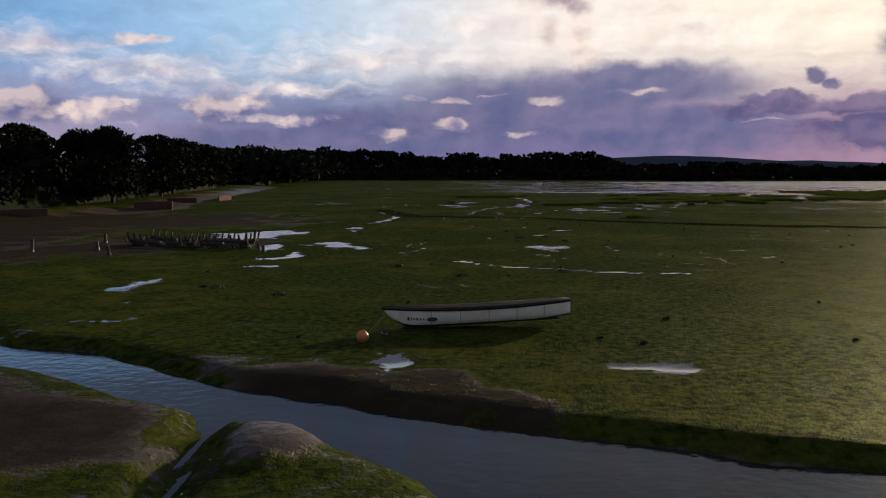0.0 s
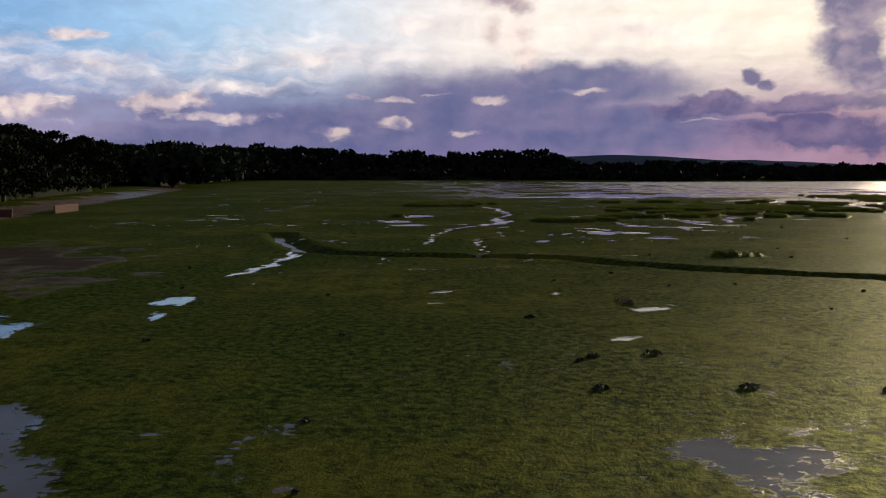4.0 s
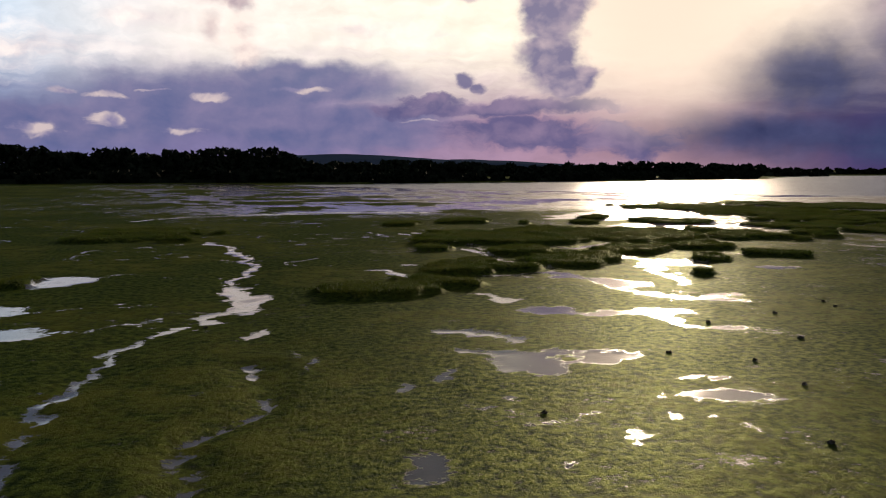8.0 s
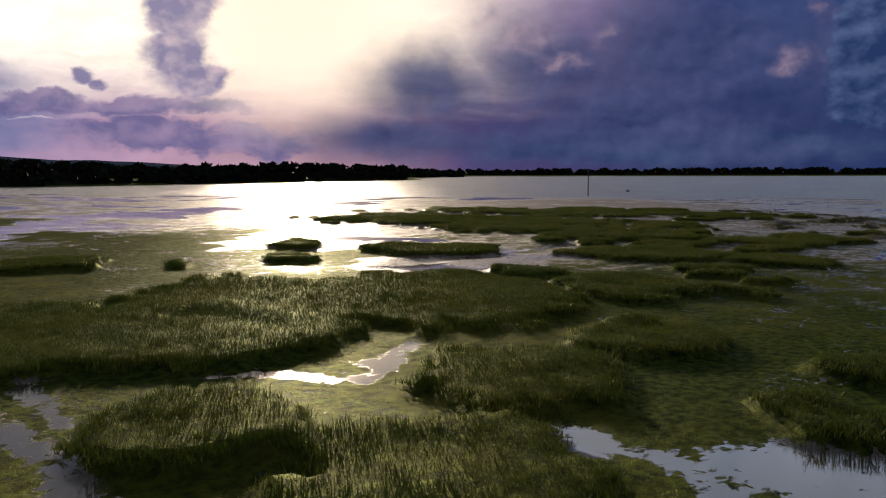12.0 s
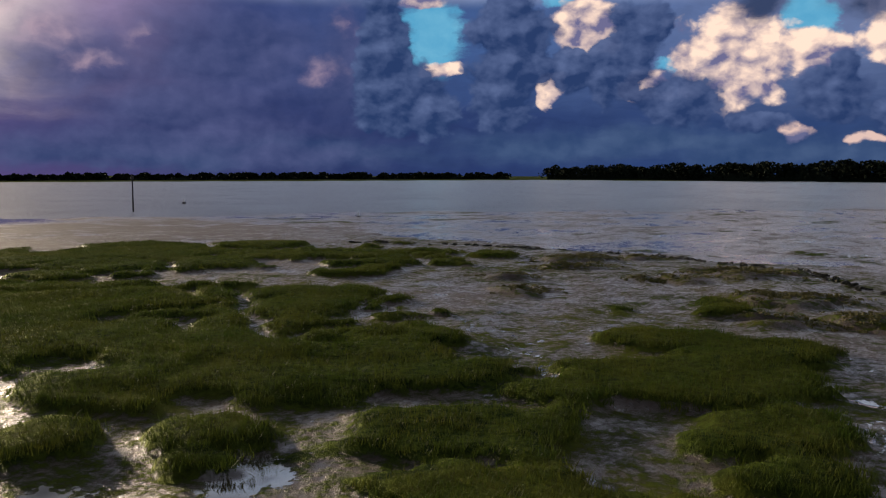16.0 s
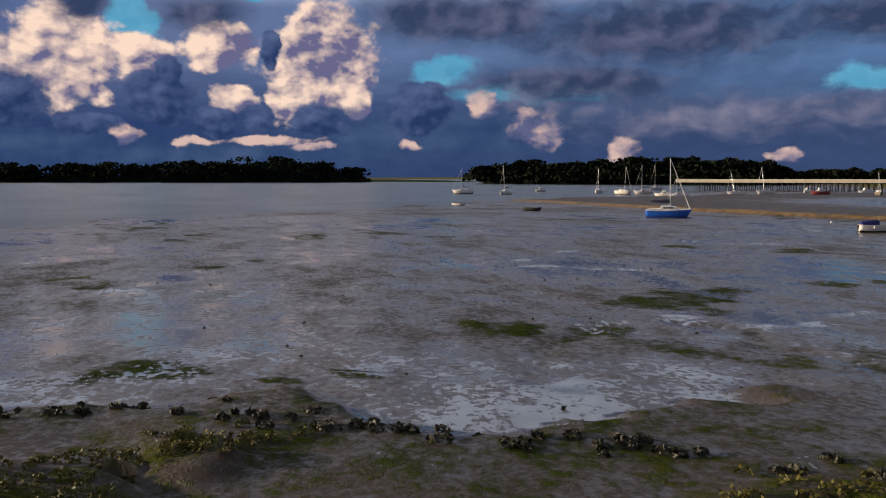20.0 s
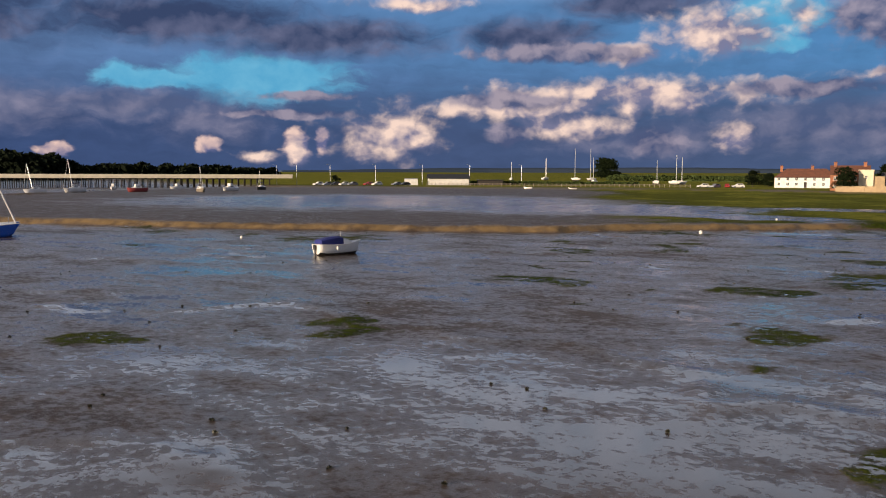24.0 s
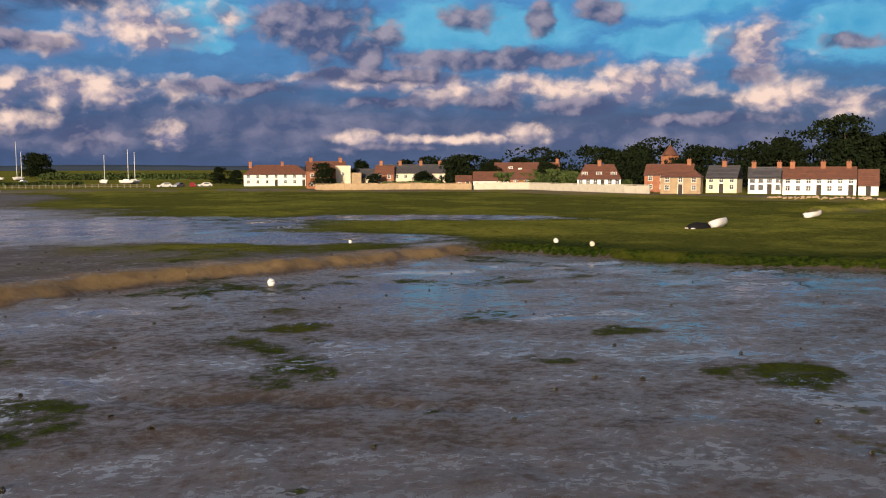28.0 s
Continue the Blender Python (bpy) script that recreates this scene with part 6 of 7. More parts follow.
part("mast", rod((0.3, 0, 1.5), (0.25, 0, 2.25), 0.02), M_MAST, cruiser)
engine = part("outboard_motor", box((-2.75, -0.16, 0.62), (-2.45, 0.16, 1.12), 0.05), M_BLACK, cruiser)
part("leg", box((-2.66, -0.06, 0.05), (-2.52, 0.06, 0.65), 0.02), M_BLACK, engine)
part("pulpit", rod((2.05, -0.3, 1.2), (2.05, 0.3, 1.5), 0.015), M_METAL, cruiser)
for y in (-0.9, 0.9):
    part("fender", ball((-0.6, y * 1.08, 0.7), 0.11, (1, 1, 1.9)), M_WHITE, cruiser, "", True)


def small_boat(label, at, turn, length=3.1, mat=None, tilt=(0, 0), dark_inside=True, group=""):
    ob = thing("dinghy", label, "dinghy", (at[0], at[1], rest(*at, True) - 0.05), turn, group, tilt)
    H = hull_points(length, length * 0.42, length * 0.17, 0.8, 0.12, 11, 9)
    skin(H, mat or M_HULL, "hull", ob)
    inner = [[(x * 0.97, y * 0.93, z + 0.04) for x, y, z in ring] for ring in H]
    part("inside", loft(inner, caps=False), M_WOOD_DARK if dark_inside else M_HULL, ob, "", True)
    part("gunwale", rail_of(H, 0.03), M_WOOD, ob)
    for x in (-0.25, 0.1):
        part("thwart", box((x * length - 0.1, -length * 0.19, length * 0.12), (x * length + 0.1, length * 0.19, length * 0.12 + 0.03)), M_WOOD, ob)
    return ob


small_boat("white open dinghy aground at the water's edge", (300, 122.6), 215, 3.4)
small_boat("dark low tender lying on the mud", (266.3, 122.8), 220, 3.6, M_WOOD_DARK)
small_boat("white rowing dinghy tipped on its side on green flats", (125.5, 56.8), 40, 3.6, M_HULL, (38, 0))
small_boat("white rowing dinghy lying on the green flats", (105.2, 44), 25, 3.3, M_HULL, (20, 4), False)
small_boat("small white tender pulled up on the shore", (243, -110), 12, 3.0, M_HULL, (15, 0))
small_boat("small white tender pulled up on the shore", (228, -112), 20, 3.0, M_HULL, (-12, 0))
tarp = thing("covered_dinghy", "dinghy under a black tarpaulin on the green flats", "dinghy", (128.6, 58.2, ground_at(128.6, 58.2)), 25)
part("tarpaulin", loft([[(x, math.cos(a) * w, max(0.02, math.sin(a) * h)) for a in np.linspace(0, math.pi, 7)] for x, w, h in ((-1.6, 0.2, 0.15), (-1.0, 0.7, 0.5), (0.3, 0.75, 0.6), (1.3, 0.5, 0.45), (1.8, 0.1, 0.2))], caps=False), M_TARP, tarp, "", True)
part("hull", box((-1.7, -0.5, 0.0), (1.6, 0.5, 0.12), 0.05), M_HULL, tarp)


def moored(label, at, turn, length, mast=0.0, hullmat=None, lean=0.0, seed=0):
    ob = thing("moored_boat", label, "sailing boat" if mast else "motorboat", (at[0], at[1], rest(*at, True) - 0.18), turn, "moored boats", (lean, 0))
    H = hull_points(length, length * 0.34, length * 0.15 + 0.3, 0.7, 0.15, 11, 7, 0.2)
    skin(H, hullmat or M_HULL, "hull", ob)
    top = length * 0.15 + 0.3
    part("bottom_paint", loft([[(x, y * 1.02, z - 0.008) for x, y, z in ring[2:-2]] for ring in H[:-1]], caps=False), M_ANTIFOUL, ob, "", True)
    part("deck", deck_of(H, 0.08, 0.03), M_HULL, ob, "", True)
    cab = part("cabin", loft([[(x * length, -w * length, top), (x * length, w * length * 1.0, top), (x * length, w * length * 0.8, top + h), (x * length, -w * length * 0.8, top + h)] for x, w, h in ((-0.22, 0.12, 0.55), (0.05, 0.12, 0.6), (0.24, 0.07, 0.12))], True), M_HULL, ob)
    for y in (-1, 1):
        part("window", box((-0.12 * length, y * 0.112 * length - 0.02, top + 0.2), (0.06 * length, y * 0.112 * length + 0.02, top + 0.42)), M_GLASS, cab)
    if mast:
        part("mast", rod((0.05 * length, 0, top), (0.05 * length, 0, top + mast), 0.07, 0.05), M_MAST, ob)
        part("boom", rod((0.05 * length, 0, top + 1.3), (-0.38 * length, 0, top + 1.35), 0.05), M_MAST, ob)
        part("sail_cover", rod((0.02 * length, 0, top + 1.45), (-0.36 * length, 0, top + 1.45), 0.17, 0.09), M_NAVY, ob)
        part("forestay", rod((0.48 * length, 0, top + 0.1), (0.05 * length, 0, top + mast * 0.97), 0.03), M_WHITE, ob)
    else:
        part("wheelhouse", box((-0.1 * length, -0.1 * length, top + 0.5), (0.08 * length, 0.1 * length, top + 1.15), 0.06), M_HULL, ob)
    return ob


for i, (x, y, turn, length, mast, mat, lean, label) in enumerate((
        (434, 60, 60, 8.5, 9, None, 14, "white sailing yacht leaning on a sandbar mooring"), (411, 53, 120, 7.5, 10, None, 4, "white sloop with bare mast on its mooring"),
        (462, 9, 70, 5, 0, None, 2, "small white motorboat afloat on its mooring"), (420, 6, 130, 7.5, 9, None, 0, "white yacht with stowed sails, moored"),
        (386, 18, 200, 7, 9, None, -6, "white sailing boat with tall mast, moored"), (388, 8, 60, 7, 9.5, None, 0, "white sailing boat behind another, moored"),
        (474, -63, 90, 8, 12, None, 0, "white yacht with a tall bare mast, moored"), (342, 34, 50, 6, 0, M_HULL_OLD, 8, "small dark-decked motorboat heeled on the bank"),
        (334, 35, 60, 6, 5, None, 10, "low white half-decked boat on the bank"), (357, -8, 75, 6.5, 8, None, 22, "white sailing boat heeled over on the mud"),
        (337, -2, 80, 6.5, 8, None, 12, "white sailing boat with furled sail, aground"), (378, -62, 120, 5, 0, None, 0, "small white cabin boat afloat"),
        (331, -19, 60, 6, 0, M_RED, 4, "faded pink motorboat resting on the mud"), (354, -66, 70, 6, 0, None, 6, "white motorboat with raked bow, moored"),
        (313, -24, 140, 6, 6, M_WOOD, 3, "varnished wooden boat with a short mast"), (312, -36, 80, 6, 0, None, -5, "white open motorboat near the bridge"),
        (315, -57, 100, 5.5, 5, M_BLACK, 3, "dark-hulled fishing boat with short mast"))):
    moored(label, (x, y), turn, length, mast, mat, lean, i)

# the withy marking the channel
pole = thing("channel_marker", "thin leaning wooden channel marker pole in shallow water", "marker post", (214.4, 308.9, -1.2), 0, tilt=(2, -3))
part("pole", rod((0, 0, 0), (0, 0, 8.0), 0.16, 0.11), M_WOOD_DARK, pole)
part("topmark", box((-0.45, -0.06, 7.4), (0.45, 0.06, 8.1), 0.02), M_WOOD_DARK, pole)
for x, y in ((262, 330), (205, 255)):
    buoy = thing("channel_buoy", "small dark channel buoy afloat", "buoy", (x, y, -0.42))
    part("float", ball((0, 0, 0.1), 0.55, (1, 1, 0.8)), M_ANTIFOUL, buoy, "", True)
    part("cage", rod((0, 0, 0.4), (0, 0, 1.3), 0.3, 0.05), M_WHITE, buoy)

# old timbers and hulk on the west side
hulk = thing("hulk", "blackened rotten timber hulk on the mud", "wreck", (-24.5, 67, ground_at(-24.5, 67) - 0.1), -15)
rw = random.Random(3)
H = hull_points(13, 4.0, 2.0, 0.9, 0.4, 21, 9)
for i, ring in enumerate(H):
    if i % 1 == 0:
        bm = bmesh.new()
        cut = rw.uniform(0.5, 1.0)
        for side in (ring[:5], ring[4:]):
            for a, b in zip(side, side[1:]):
                if max(a[2], b[2]) < 2.0 * cut and math.dist(a, b) > 0.02:
                    add_rod(bm, a, b, 0.09, 0.08, 5)
        if bm.verts:
            part("rib", bm, M_WOOD_DARK, hulk)
        else:
            bm.free()
for k in range(2, 7):
    pts = [r[k] for r in H[1:-2]]
    for a, b in zip(pts, pts[1:]):
        if rw.random() < 0.85:
            bm = bmesh.new()
            add_rod(bm, a, b, 0.2, 0.2, 5)
            part("plank", bm, M_WOOD_DARK, hulk)
for x, y in ((-17.6, 62.2), (-19, 66), (-28.5, 58.5), (-31.5, 63), (-34, 70), (-36, 61)):
    post = thing("timber_post", "short rotten black timber post in mud", "post", (x, y, ground_at(x, y) - 0.3), rw.uniform(0, 90), "rotten posts", (rw.uniform(-8, 8), rw.uniform(-8, 8)))
    part("stake", rod((0, 0, 0), (0, 0, rw.uniform(0.7, 1.3)), 0.16, 0.13, 7), M_WOOD_DARK, post)
    part("weed_collar", rod((0, 0, 0.25), (0, 0, 0.5), 0.20, 0.17, 7), M_WEED, post)

# ---- the bridge, the causeway and the village ----
BA, BB = Vector((446, -64, 0)), Vector((350, -119, 0))
span = (BB - BA).length
bridge = thing("bridge", "long pale road bridge on many dark timber piles", "bridge", (*BA.xy, 0), math.degrees(math.atan2(BB.y - BA.y, BB.x - BA.x)))
part("deck", box((-8, -3.4, 3.55), (span + 8, 3.4, 4.15), 0.05), M_CONCRETE, bridge)
for y in (-3.3, 3.3):
    part("parapet", box((-8, y - 0.16, 4.16), (span + 8, y + 0.16, 5.05), 0.04), M_CONCRETE, bridge)
part("side_beam", box((0, 3.05, 3.05), (span, 3.35, 3.54), 0.03), M_WOOD_DARK, bridge)
pile_mesh = None
for i in range(46):
    x = 1.0 + i * (span - 2) / 45
    for y in (-2.7, 0.0, 2.7):
        if pile_mesh is None:
            first = part("pile", rod((0, 0, -1.4), (0, 0, 3.5), 0.19, 0.17, 8), M_WOOD_DARK, bridge)
            pile_mesh = first.data
            first.location = (x, y, 0)
        else:
            p = new("pile", pile_mesh)
            p.parent, p.location = bridge, (x, y, 0)
    part("cross_beam", box((x - 0.14, -3.0, 3.2), (x + 0.14, 3.0, 3.54)), M_WOOD_DARK, bridge)


def street_lamp(at, turn, tall=8.0):
    ob = thing("street_lamp", "slim grey street lamp on the causeway road", "street lamp", (*at, ground_at(*at)), turn, "causeway lamps")
    part("column", rod((0, 0, 0), (0, 0, tall), 0.10, 0.06), M_METAL, ob)
    part("arm", rod((0, 0, tall), (1.1, 0, tall + 0.15), 0.045), M_METAL, ob)
    part("lantern", box((0.9, -0.14, tall + 0.05), (1.6, 0.14, tall + 0.22), 0.03), M_METAL, ob)
    return ob


for x, y in ((351, -124), (343, -126), (329, -128), (313, -136), (297, -146), (281, -158), (262, -168)):
    street_lamp((x, y), 60)


def car(at, turn, mat, label):
    ob = thing("car", label, "car", (*at, ground_at(*at)), turn, "parked cars")
    body = [[(x, -0.86, 0.28), (x, 0.86, 0.28), (x, 0.88, h), (x, -0.88, h)] for x, h in ((-2.1, 0.78), (-1.9, 0.92), (0.7, 0.95), (1.9, 0.78), (2.1, 0.55))]
    part("body", loft(body, True), mat, ob)
    cabin = part("cabin", loft([[(x, -0.78 * w, 0.9), (x, 0.78 * w, 0.9), (x, 0.66 * w, h), (x, -0.66 * w, h)] for x, w, h in ((-1.85, 0.95, 0.95), (-1.35, 1, 1.44), (0.1, 1, 1.46), (0.95, 0.96, 0.95))], True), mat, ob)
    for y in (-0.735, 0.735):
        part("window", box((-1.3, y - 0.02, 1.0), (0.35, y + 0.02, 1.32), 0.01), M_GLASS, cabin)
    for x in (-1.3, 1.3):
        for y in (-0.82, 0.82):
            wheel = part("wheel", rod((x, y - 0.1, 0.31), (x, y + 0.1, 0.31), 0.31, 0.31, 14), M_BLACK, ob)
            part("rim", rod((x, y - 0.11, 0.31), (x, y + 0.11, 0.31), 0.18, 0.18, 10), M_METAL, wheel)
    return ob


M_CAR_DARK = material("dark_car_paint", (0.03, 0.032, 0.036), (0.04, 0.042, 0.046), 0.25)
M_CAR_RED = material("red_car_paint", (0.30, 0.03, 0.025), (0.24, 0.025, 0.02), 0.25)
for i, (x, y) in enumerate(((327, -115), (324, -116.6), (321.5, -118), (318.3, -119.5), (315.5, -121), (310, -123.7), (307, -125), (300.3, -128.3), (297.4, -129.6), (188, -142), (184, -142.5), (180, -143), (176.4, -143))):
    mat, word = ((M_WHITE, "white"), (M_CAR, "silver"), (M_CAR_DARK, "dark"), (M_WHITE, "white"), (M_CAR, "grey"), (M_CAR_RED, "red"))[i % 6]
    car((x, y), 20 + 37 * (i % 3) if i > 8 else 62, mat, f"small {word} car parked beside the shore road")

pane_meshes = {}


def window(parent, x, y, z, w, h, name="window", bars=1, frame_mat=None):
    """A framed window standing proud of a wall that faces -y."""
    key = (round(w, 2), round(h, 2), bars, frame_mat)
    if key not in pane_meshes:
        bm = bmesh.new()
        t = 0.09
        for lo, hi in (((-w / 2, -0.06, 0), (-w / 2 + t, 0.04, h)), ((w / 2 - t, -0.06, 0), (w / 2, 0.04, h)), ((-w / 2, -0.06, h - t), (w / 2, 0.04, h)), ((-w / 2 - 0.06, -0.10, -0.05), (w / 2 + 0.06, 0.04, t * 0.6))):
            add_box(bm, lo, hi)
        for k in range(bars):
            c = -w / 2 + w * (k + 1) / (bars + 1)
            add_box(bm, (c - 0.03, -0.04, 0), (c + 0.03, 0.03, h))
        add_box(bm, (-w / 2, -0.04, h * 0.52 - 0.03), (w / 2, 0.03, h * 0.52 + 0.03))
        me = bpy.data.meshes.new(name)
        bm.to_mesh(me)
        bm.free()
        me.materials.append(frame_mat or M_WHITE)
        bm = box((-w / 2 + 0.02, -0.012, 0.02), (w / 2 - 0.02, 0.012, h - 0.02))
        pane = bpy.data.meshes.new("pane")
        bm.to_mesh(pane)
        bm.free()
        pane.materials.append(M_GLASS)
        pane_meshes[key] = (me, pane)
    me, pane = pane_meshes[key]
    f = new(name, me)
    f.parent, f.location = parent, (x, y, z)
    g = new("pane", pane)
    g.parent = f
    return f


def house(label, a, b, deep, eave, ridge, wall_mat, roof_mat, storeys=2, per=3.0, chimneys=(), doors=1, hip=0.0, base=0.0, dormers=0, win=(1.0, 1.25), category="house", over=0.35, chimney_mat=None, frame_mat=None):
    """A house whose front runs from a to b (seen from the flats b lies to the right), with openings, a pitched roof and chimneys."""
    a, b = Vector(a), Vector(b)
    eave, ridge, win = eave * 0.82, ridge * 0.82, (win[0] * 0.95, win[1] * 0.84)
    mid = (a + b) / 2
    long = (b - a).length
    turn = math.degrees(math.atan2((b - a).y, (b - a).x))
    z = min(ground_at(*a), ground_at(*b), ground_at(*mid)) - 0.15 + base
    ob = thing("house", label, category, (mid.x, mid.y, z), turn)
    L = long / 2
    # the front faces -y of the house; the walls are four slabs
    t = 0.3
    e = eave + 0.15
    part("wall", box((-L, 0, 0), (L, t, e), 0.01), wall_mat, ob)
    part("wall", box((-L, deep - t, 0), (L, deep, e), 0.01), wall_mat, ob)
    for x in (-L, L - t):
        bm = bmesh.new()
        top = ridge if not hip else e
        pts = [(0.003, 0), (deep - 0.003, 0), (deep - 0.003, e)] + ([(deep / 2, top - 0.12)] if not hip else []) + [(0.003, e)]
        rows = [[bm.verts.new((xx, p[0], p[1])) for p in pts] for xx in (x + 0.002, x + t - 0.002)]
        bm.faces.new(rows[0])
        bm.faces.new(rows[1][::-1])
        n = len(pts)
        for i in range(n):
            bm.faces.new((rows[0][i], rows[1][i], rows[1][(i + 1) % n], rows[0][(i + 1) % n]))
        bmesh.ops.recalc_face_normals(bm, faces=bm.faces)
        part("gable_wall", bm, wall_mat, ob)
    # roof: two thick slopes, or four with hips
    bm = bmesh.new()
    o, hx = over, hip * deep / 2
    R0, R1 = (-L - o * 0.4 + hx, deep / 2, ridge), (L + o * 0.4 - hx, deep / 2, ridge)
    drop = (ridge - e) / (deep / 2) * o
    c = [(-L - o * 0.4, -o, e - drop), (L + o * 0.4, -o, e - drop), (L + o * 0.4, deep + o, e - drop), (-L - o * 0.4, deep + o, e - drop)]
    faces = [(c[0], c[1], R1, R0), (c[2], c[3], R0, R1), (c[1], c[2], R1), (c[3], c[0], R0)]
    for f in faces:
        bm.faces.new([bm.verts.new(p) for p in f])
    bmesh.ops.remove_doubles(bm, verts=bm.verts, dist=1e-3)
    bm.faces.new([v for v in bm.verts if v.co.z < e - drop + 0.01][::1]) if False else None
    r = bmesh.ops.extrude_face_region(bm, geom=bm.faces[:])
    bmesh.ops.translate(bm, vec=(0, 0, 0.16), verts=[v for v in r["geom"] if isinstance(v, bmesh.types.BMVert)])
    bmesh.ops.recalc_face_normals(bm, faces=bm.faces)
    roof = part("roof", bm, roof_mat, ob)
    # courses of tiles as low battens on the front slope
    bm = bmesh.new()
    steps = 9
    for k in range(1, steps):
        f = k / steps
        inset = hx * f
        y, zz = -o + (deep / 2 + o) * f, e - drop + (ridge - e + drop) * f + 0.16
        add_box(bm, (-L - o * 0.38 + inset, y - 0.02, zz - 0.015), (L + o * 0.38 - inset, y + 0.05, zz + 0.035))
    part("tile_course", bm, roof_mat, roof)
    part("ridge_tiles", rod((R0[0], R0[1], ridge + 0.16), (R1[0], R1[1], ridge + 0.16), 0.13, 0.13, 6), roof_mat, roof)
    part("gutter", rod((-L - 0.1, -o + 0.02, e - drop + 0.05), (L + 0.1, -o + 0.02, e - drop + 0.05), 0.06, 0.06, 6), M_BLACK, roof)
    n = max(1, int(long / per))
    for s in range(storeys):
        zz = 0.95 + s * (eave - 0.3) / storeys
        for k in range(n):
            x = -L + long * (k + 0.5) / n
            if s == 0 and doors and k in (n // 2, n - 1)[:doors]:
                d = part("door", box((x - 0.45, -0.05, 0.15), (x + 0.45, 0.02, 2.15), 0.01), M_WOOD_DARK, ob)
                part("door_frame", box((x - 0.55, -0.03, 0.12), (x + 0.55, 0.015, 2.27)), M_WHITE, d)
                continue
            window(ob, x, -0.005, zz, *win, bars=1, frame_mat=frame_mat)
    for k in range(dormers):
        x = -L + long * (k + 0.5) / dormers
        zz = e + (ridge - e) * 0.22
        y = -o + (deep / 2 + o) * 0.30
        d = part("dormer", box((x - 0.8, y, zz - 0.5), (x + 0.8, deep / 2, zz + 1.1), 0.02), roof_mat, ob)
        window(d, x, y - 0.02, zz - 0.15, 1.35, 1.0, bars=2)
    for x in chimneys:
        ch = part("chimney", box((x * L - 0.45, deep / 2 - 0.4, ridge - 0.8), (x * L + 0.45, deep / 2 + 0.4, ridge + 1.25), 0.02), chimney_mat or M_BRICK, ob)
        part("chimney_cap", box((x * L - 0.53, deep / 2 - 0.48, ridge + 1.05), (x * L + 0.53, deep / 2 + 0.48, ridge + 1.2), 0.01), chimney_mat or M_BRICK, ch)
        for q in (-0.2, 0.2):
            part("chimney_pot", rod((x * L + q, deep / 2, ridge + 1.2), (x * L + q, deep / 2, ridge + 1.6), 0.11, 0.09, 8), M_TILE, ch)
    return ob


# fronts run from east to west, since the flats lie to the north
house("long white harbour house with red tiled hipped roof", (164.6, -148.9), (144.6, -147.6), 8, 4.6, 8.0, M_WHITE, M_TILE, 2, 2.6, (-0.8, 0.2), 2, 0.9, chimney_mat=M_BRICK)
house("tall red brick house behind a round tree", (148.5, -112.5), (137.5, -112), 7, 6.2, 9.2, M_BRICK, M_TILE, 2, 2.6, (-0.75, 0.75))
house("cream gabled cottage with dark slate roof", (134.8, -110.5), (129.6, -109.6), 6, 4.0, 6.6, M_CREAM, M_SLATE, 2, 2.4, (), 1)
house("brick and cream terrace with slate roof and chimneys", (129.4, -112), (110.2, -107), 8, 5.2, 8.0, M_CREAM, M_SLATE, 2, 2.4, (-0.85, -0.3, 0.3, 0.85), 2)
house("red brick terrace end beside the slate roof", (129.7, -110.4), (124.6, -109.1), 5, 5.0, 7.6, M_BRICK, M_TILE, 2, 2.4)
house("low white cottage with dark red tiled roof", (106, -93.4), (93.4, -89.1), 6, 2.9, 5.6, M_WHITE, M_TILE, 1, 2.2, (0.9,), 1, 0.0, chimney_mat=M_WHITE)
house("small brick outhouse beside the white cottage", (110.5, -94.6), (106.4, -93.5), 4, 2.7, 4.3, M_BRICK, M_TILE, 1, 2.0)
house("large brown-roofed house with white dormer windows", (92.5, -117), (74.5, -109.5), 8, 5.6, 8.6, M_BRICK, M_TILE, 1, 4.0, (0.92,), 0, dormers=2)
house("white-fronted house with tiled roof and three dormers", (87.4, -66.4), (78, -61.8), 7, 2.9, 6.9, M_WHITE, M_TILE, 1, 1.5, (0.0,), 1, 0.5, base=0.6, dormers=3, win=(1.1, 1.6))
house("brown-roofed house with a tall hipped roof", (98, -86), (90, -83), 6, 2.6, 5.4, M_BRICK, M_TILE, 1, 2.5, (), 0, 0.6, base=0.6)
house("sunlit tan stone house with white windows and tiled roof", (82.2, -34.6), (75.6, -29.8), 6, 4.3, 6.0, M_STONE, M_TILE, 2, 2.4, (), 1, 0.5)
house("red-roofed brick gabled house beyond the stone house", (80.0, -46), (71.5, -40), 7, 4.8, 7.6, M_BRICK, M_TILE, 2, 2.6, (0.8,))
house("white inn with dark roof and black window frames", (66.8, -26.2), (61.4, -22.4), 7, 4.0, 6.6, M_WHITE, M_SLATE, 2, 1.5, (-0.7, 0.8), 1, frame_mat=M_BLACK)
house("grey-walled house with a dark slate roof", (71.5, -34.5), (66.8, -30.2), 7, 4.0, 7.0, M_CREAM, M_SLATE, 2, 1.8, (0.0,), 1)
house("row of white cottages with dark tiled roof and chimneys", (64.6, -17.9), (54.2, -9.8), 6, 4.0, 6.6, M_WHITE, M_TILE, 2, 1.7, (-0.75, 0.1, 0.8), 2)
house("white lean-to cottage at the end of the row", (53.9, -9.6), (51.2, -7.4), 5, 2.6, 6.0, M_WHITE, M_TILE, 1, 2.0, (), 1)

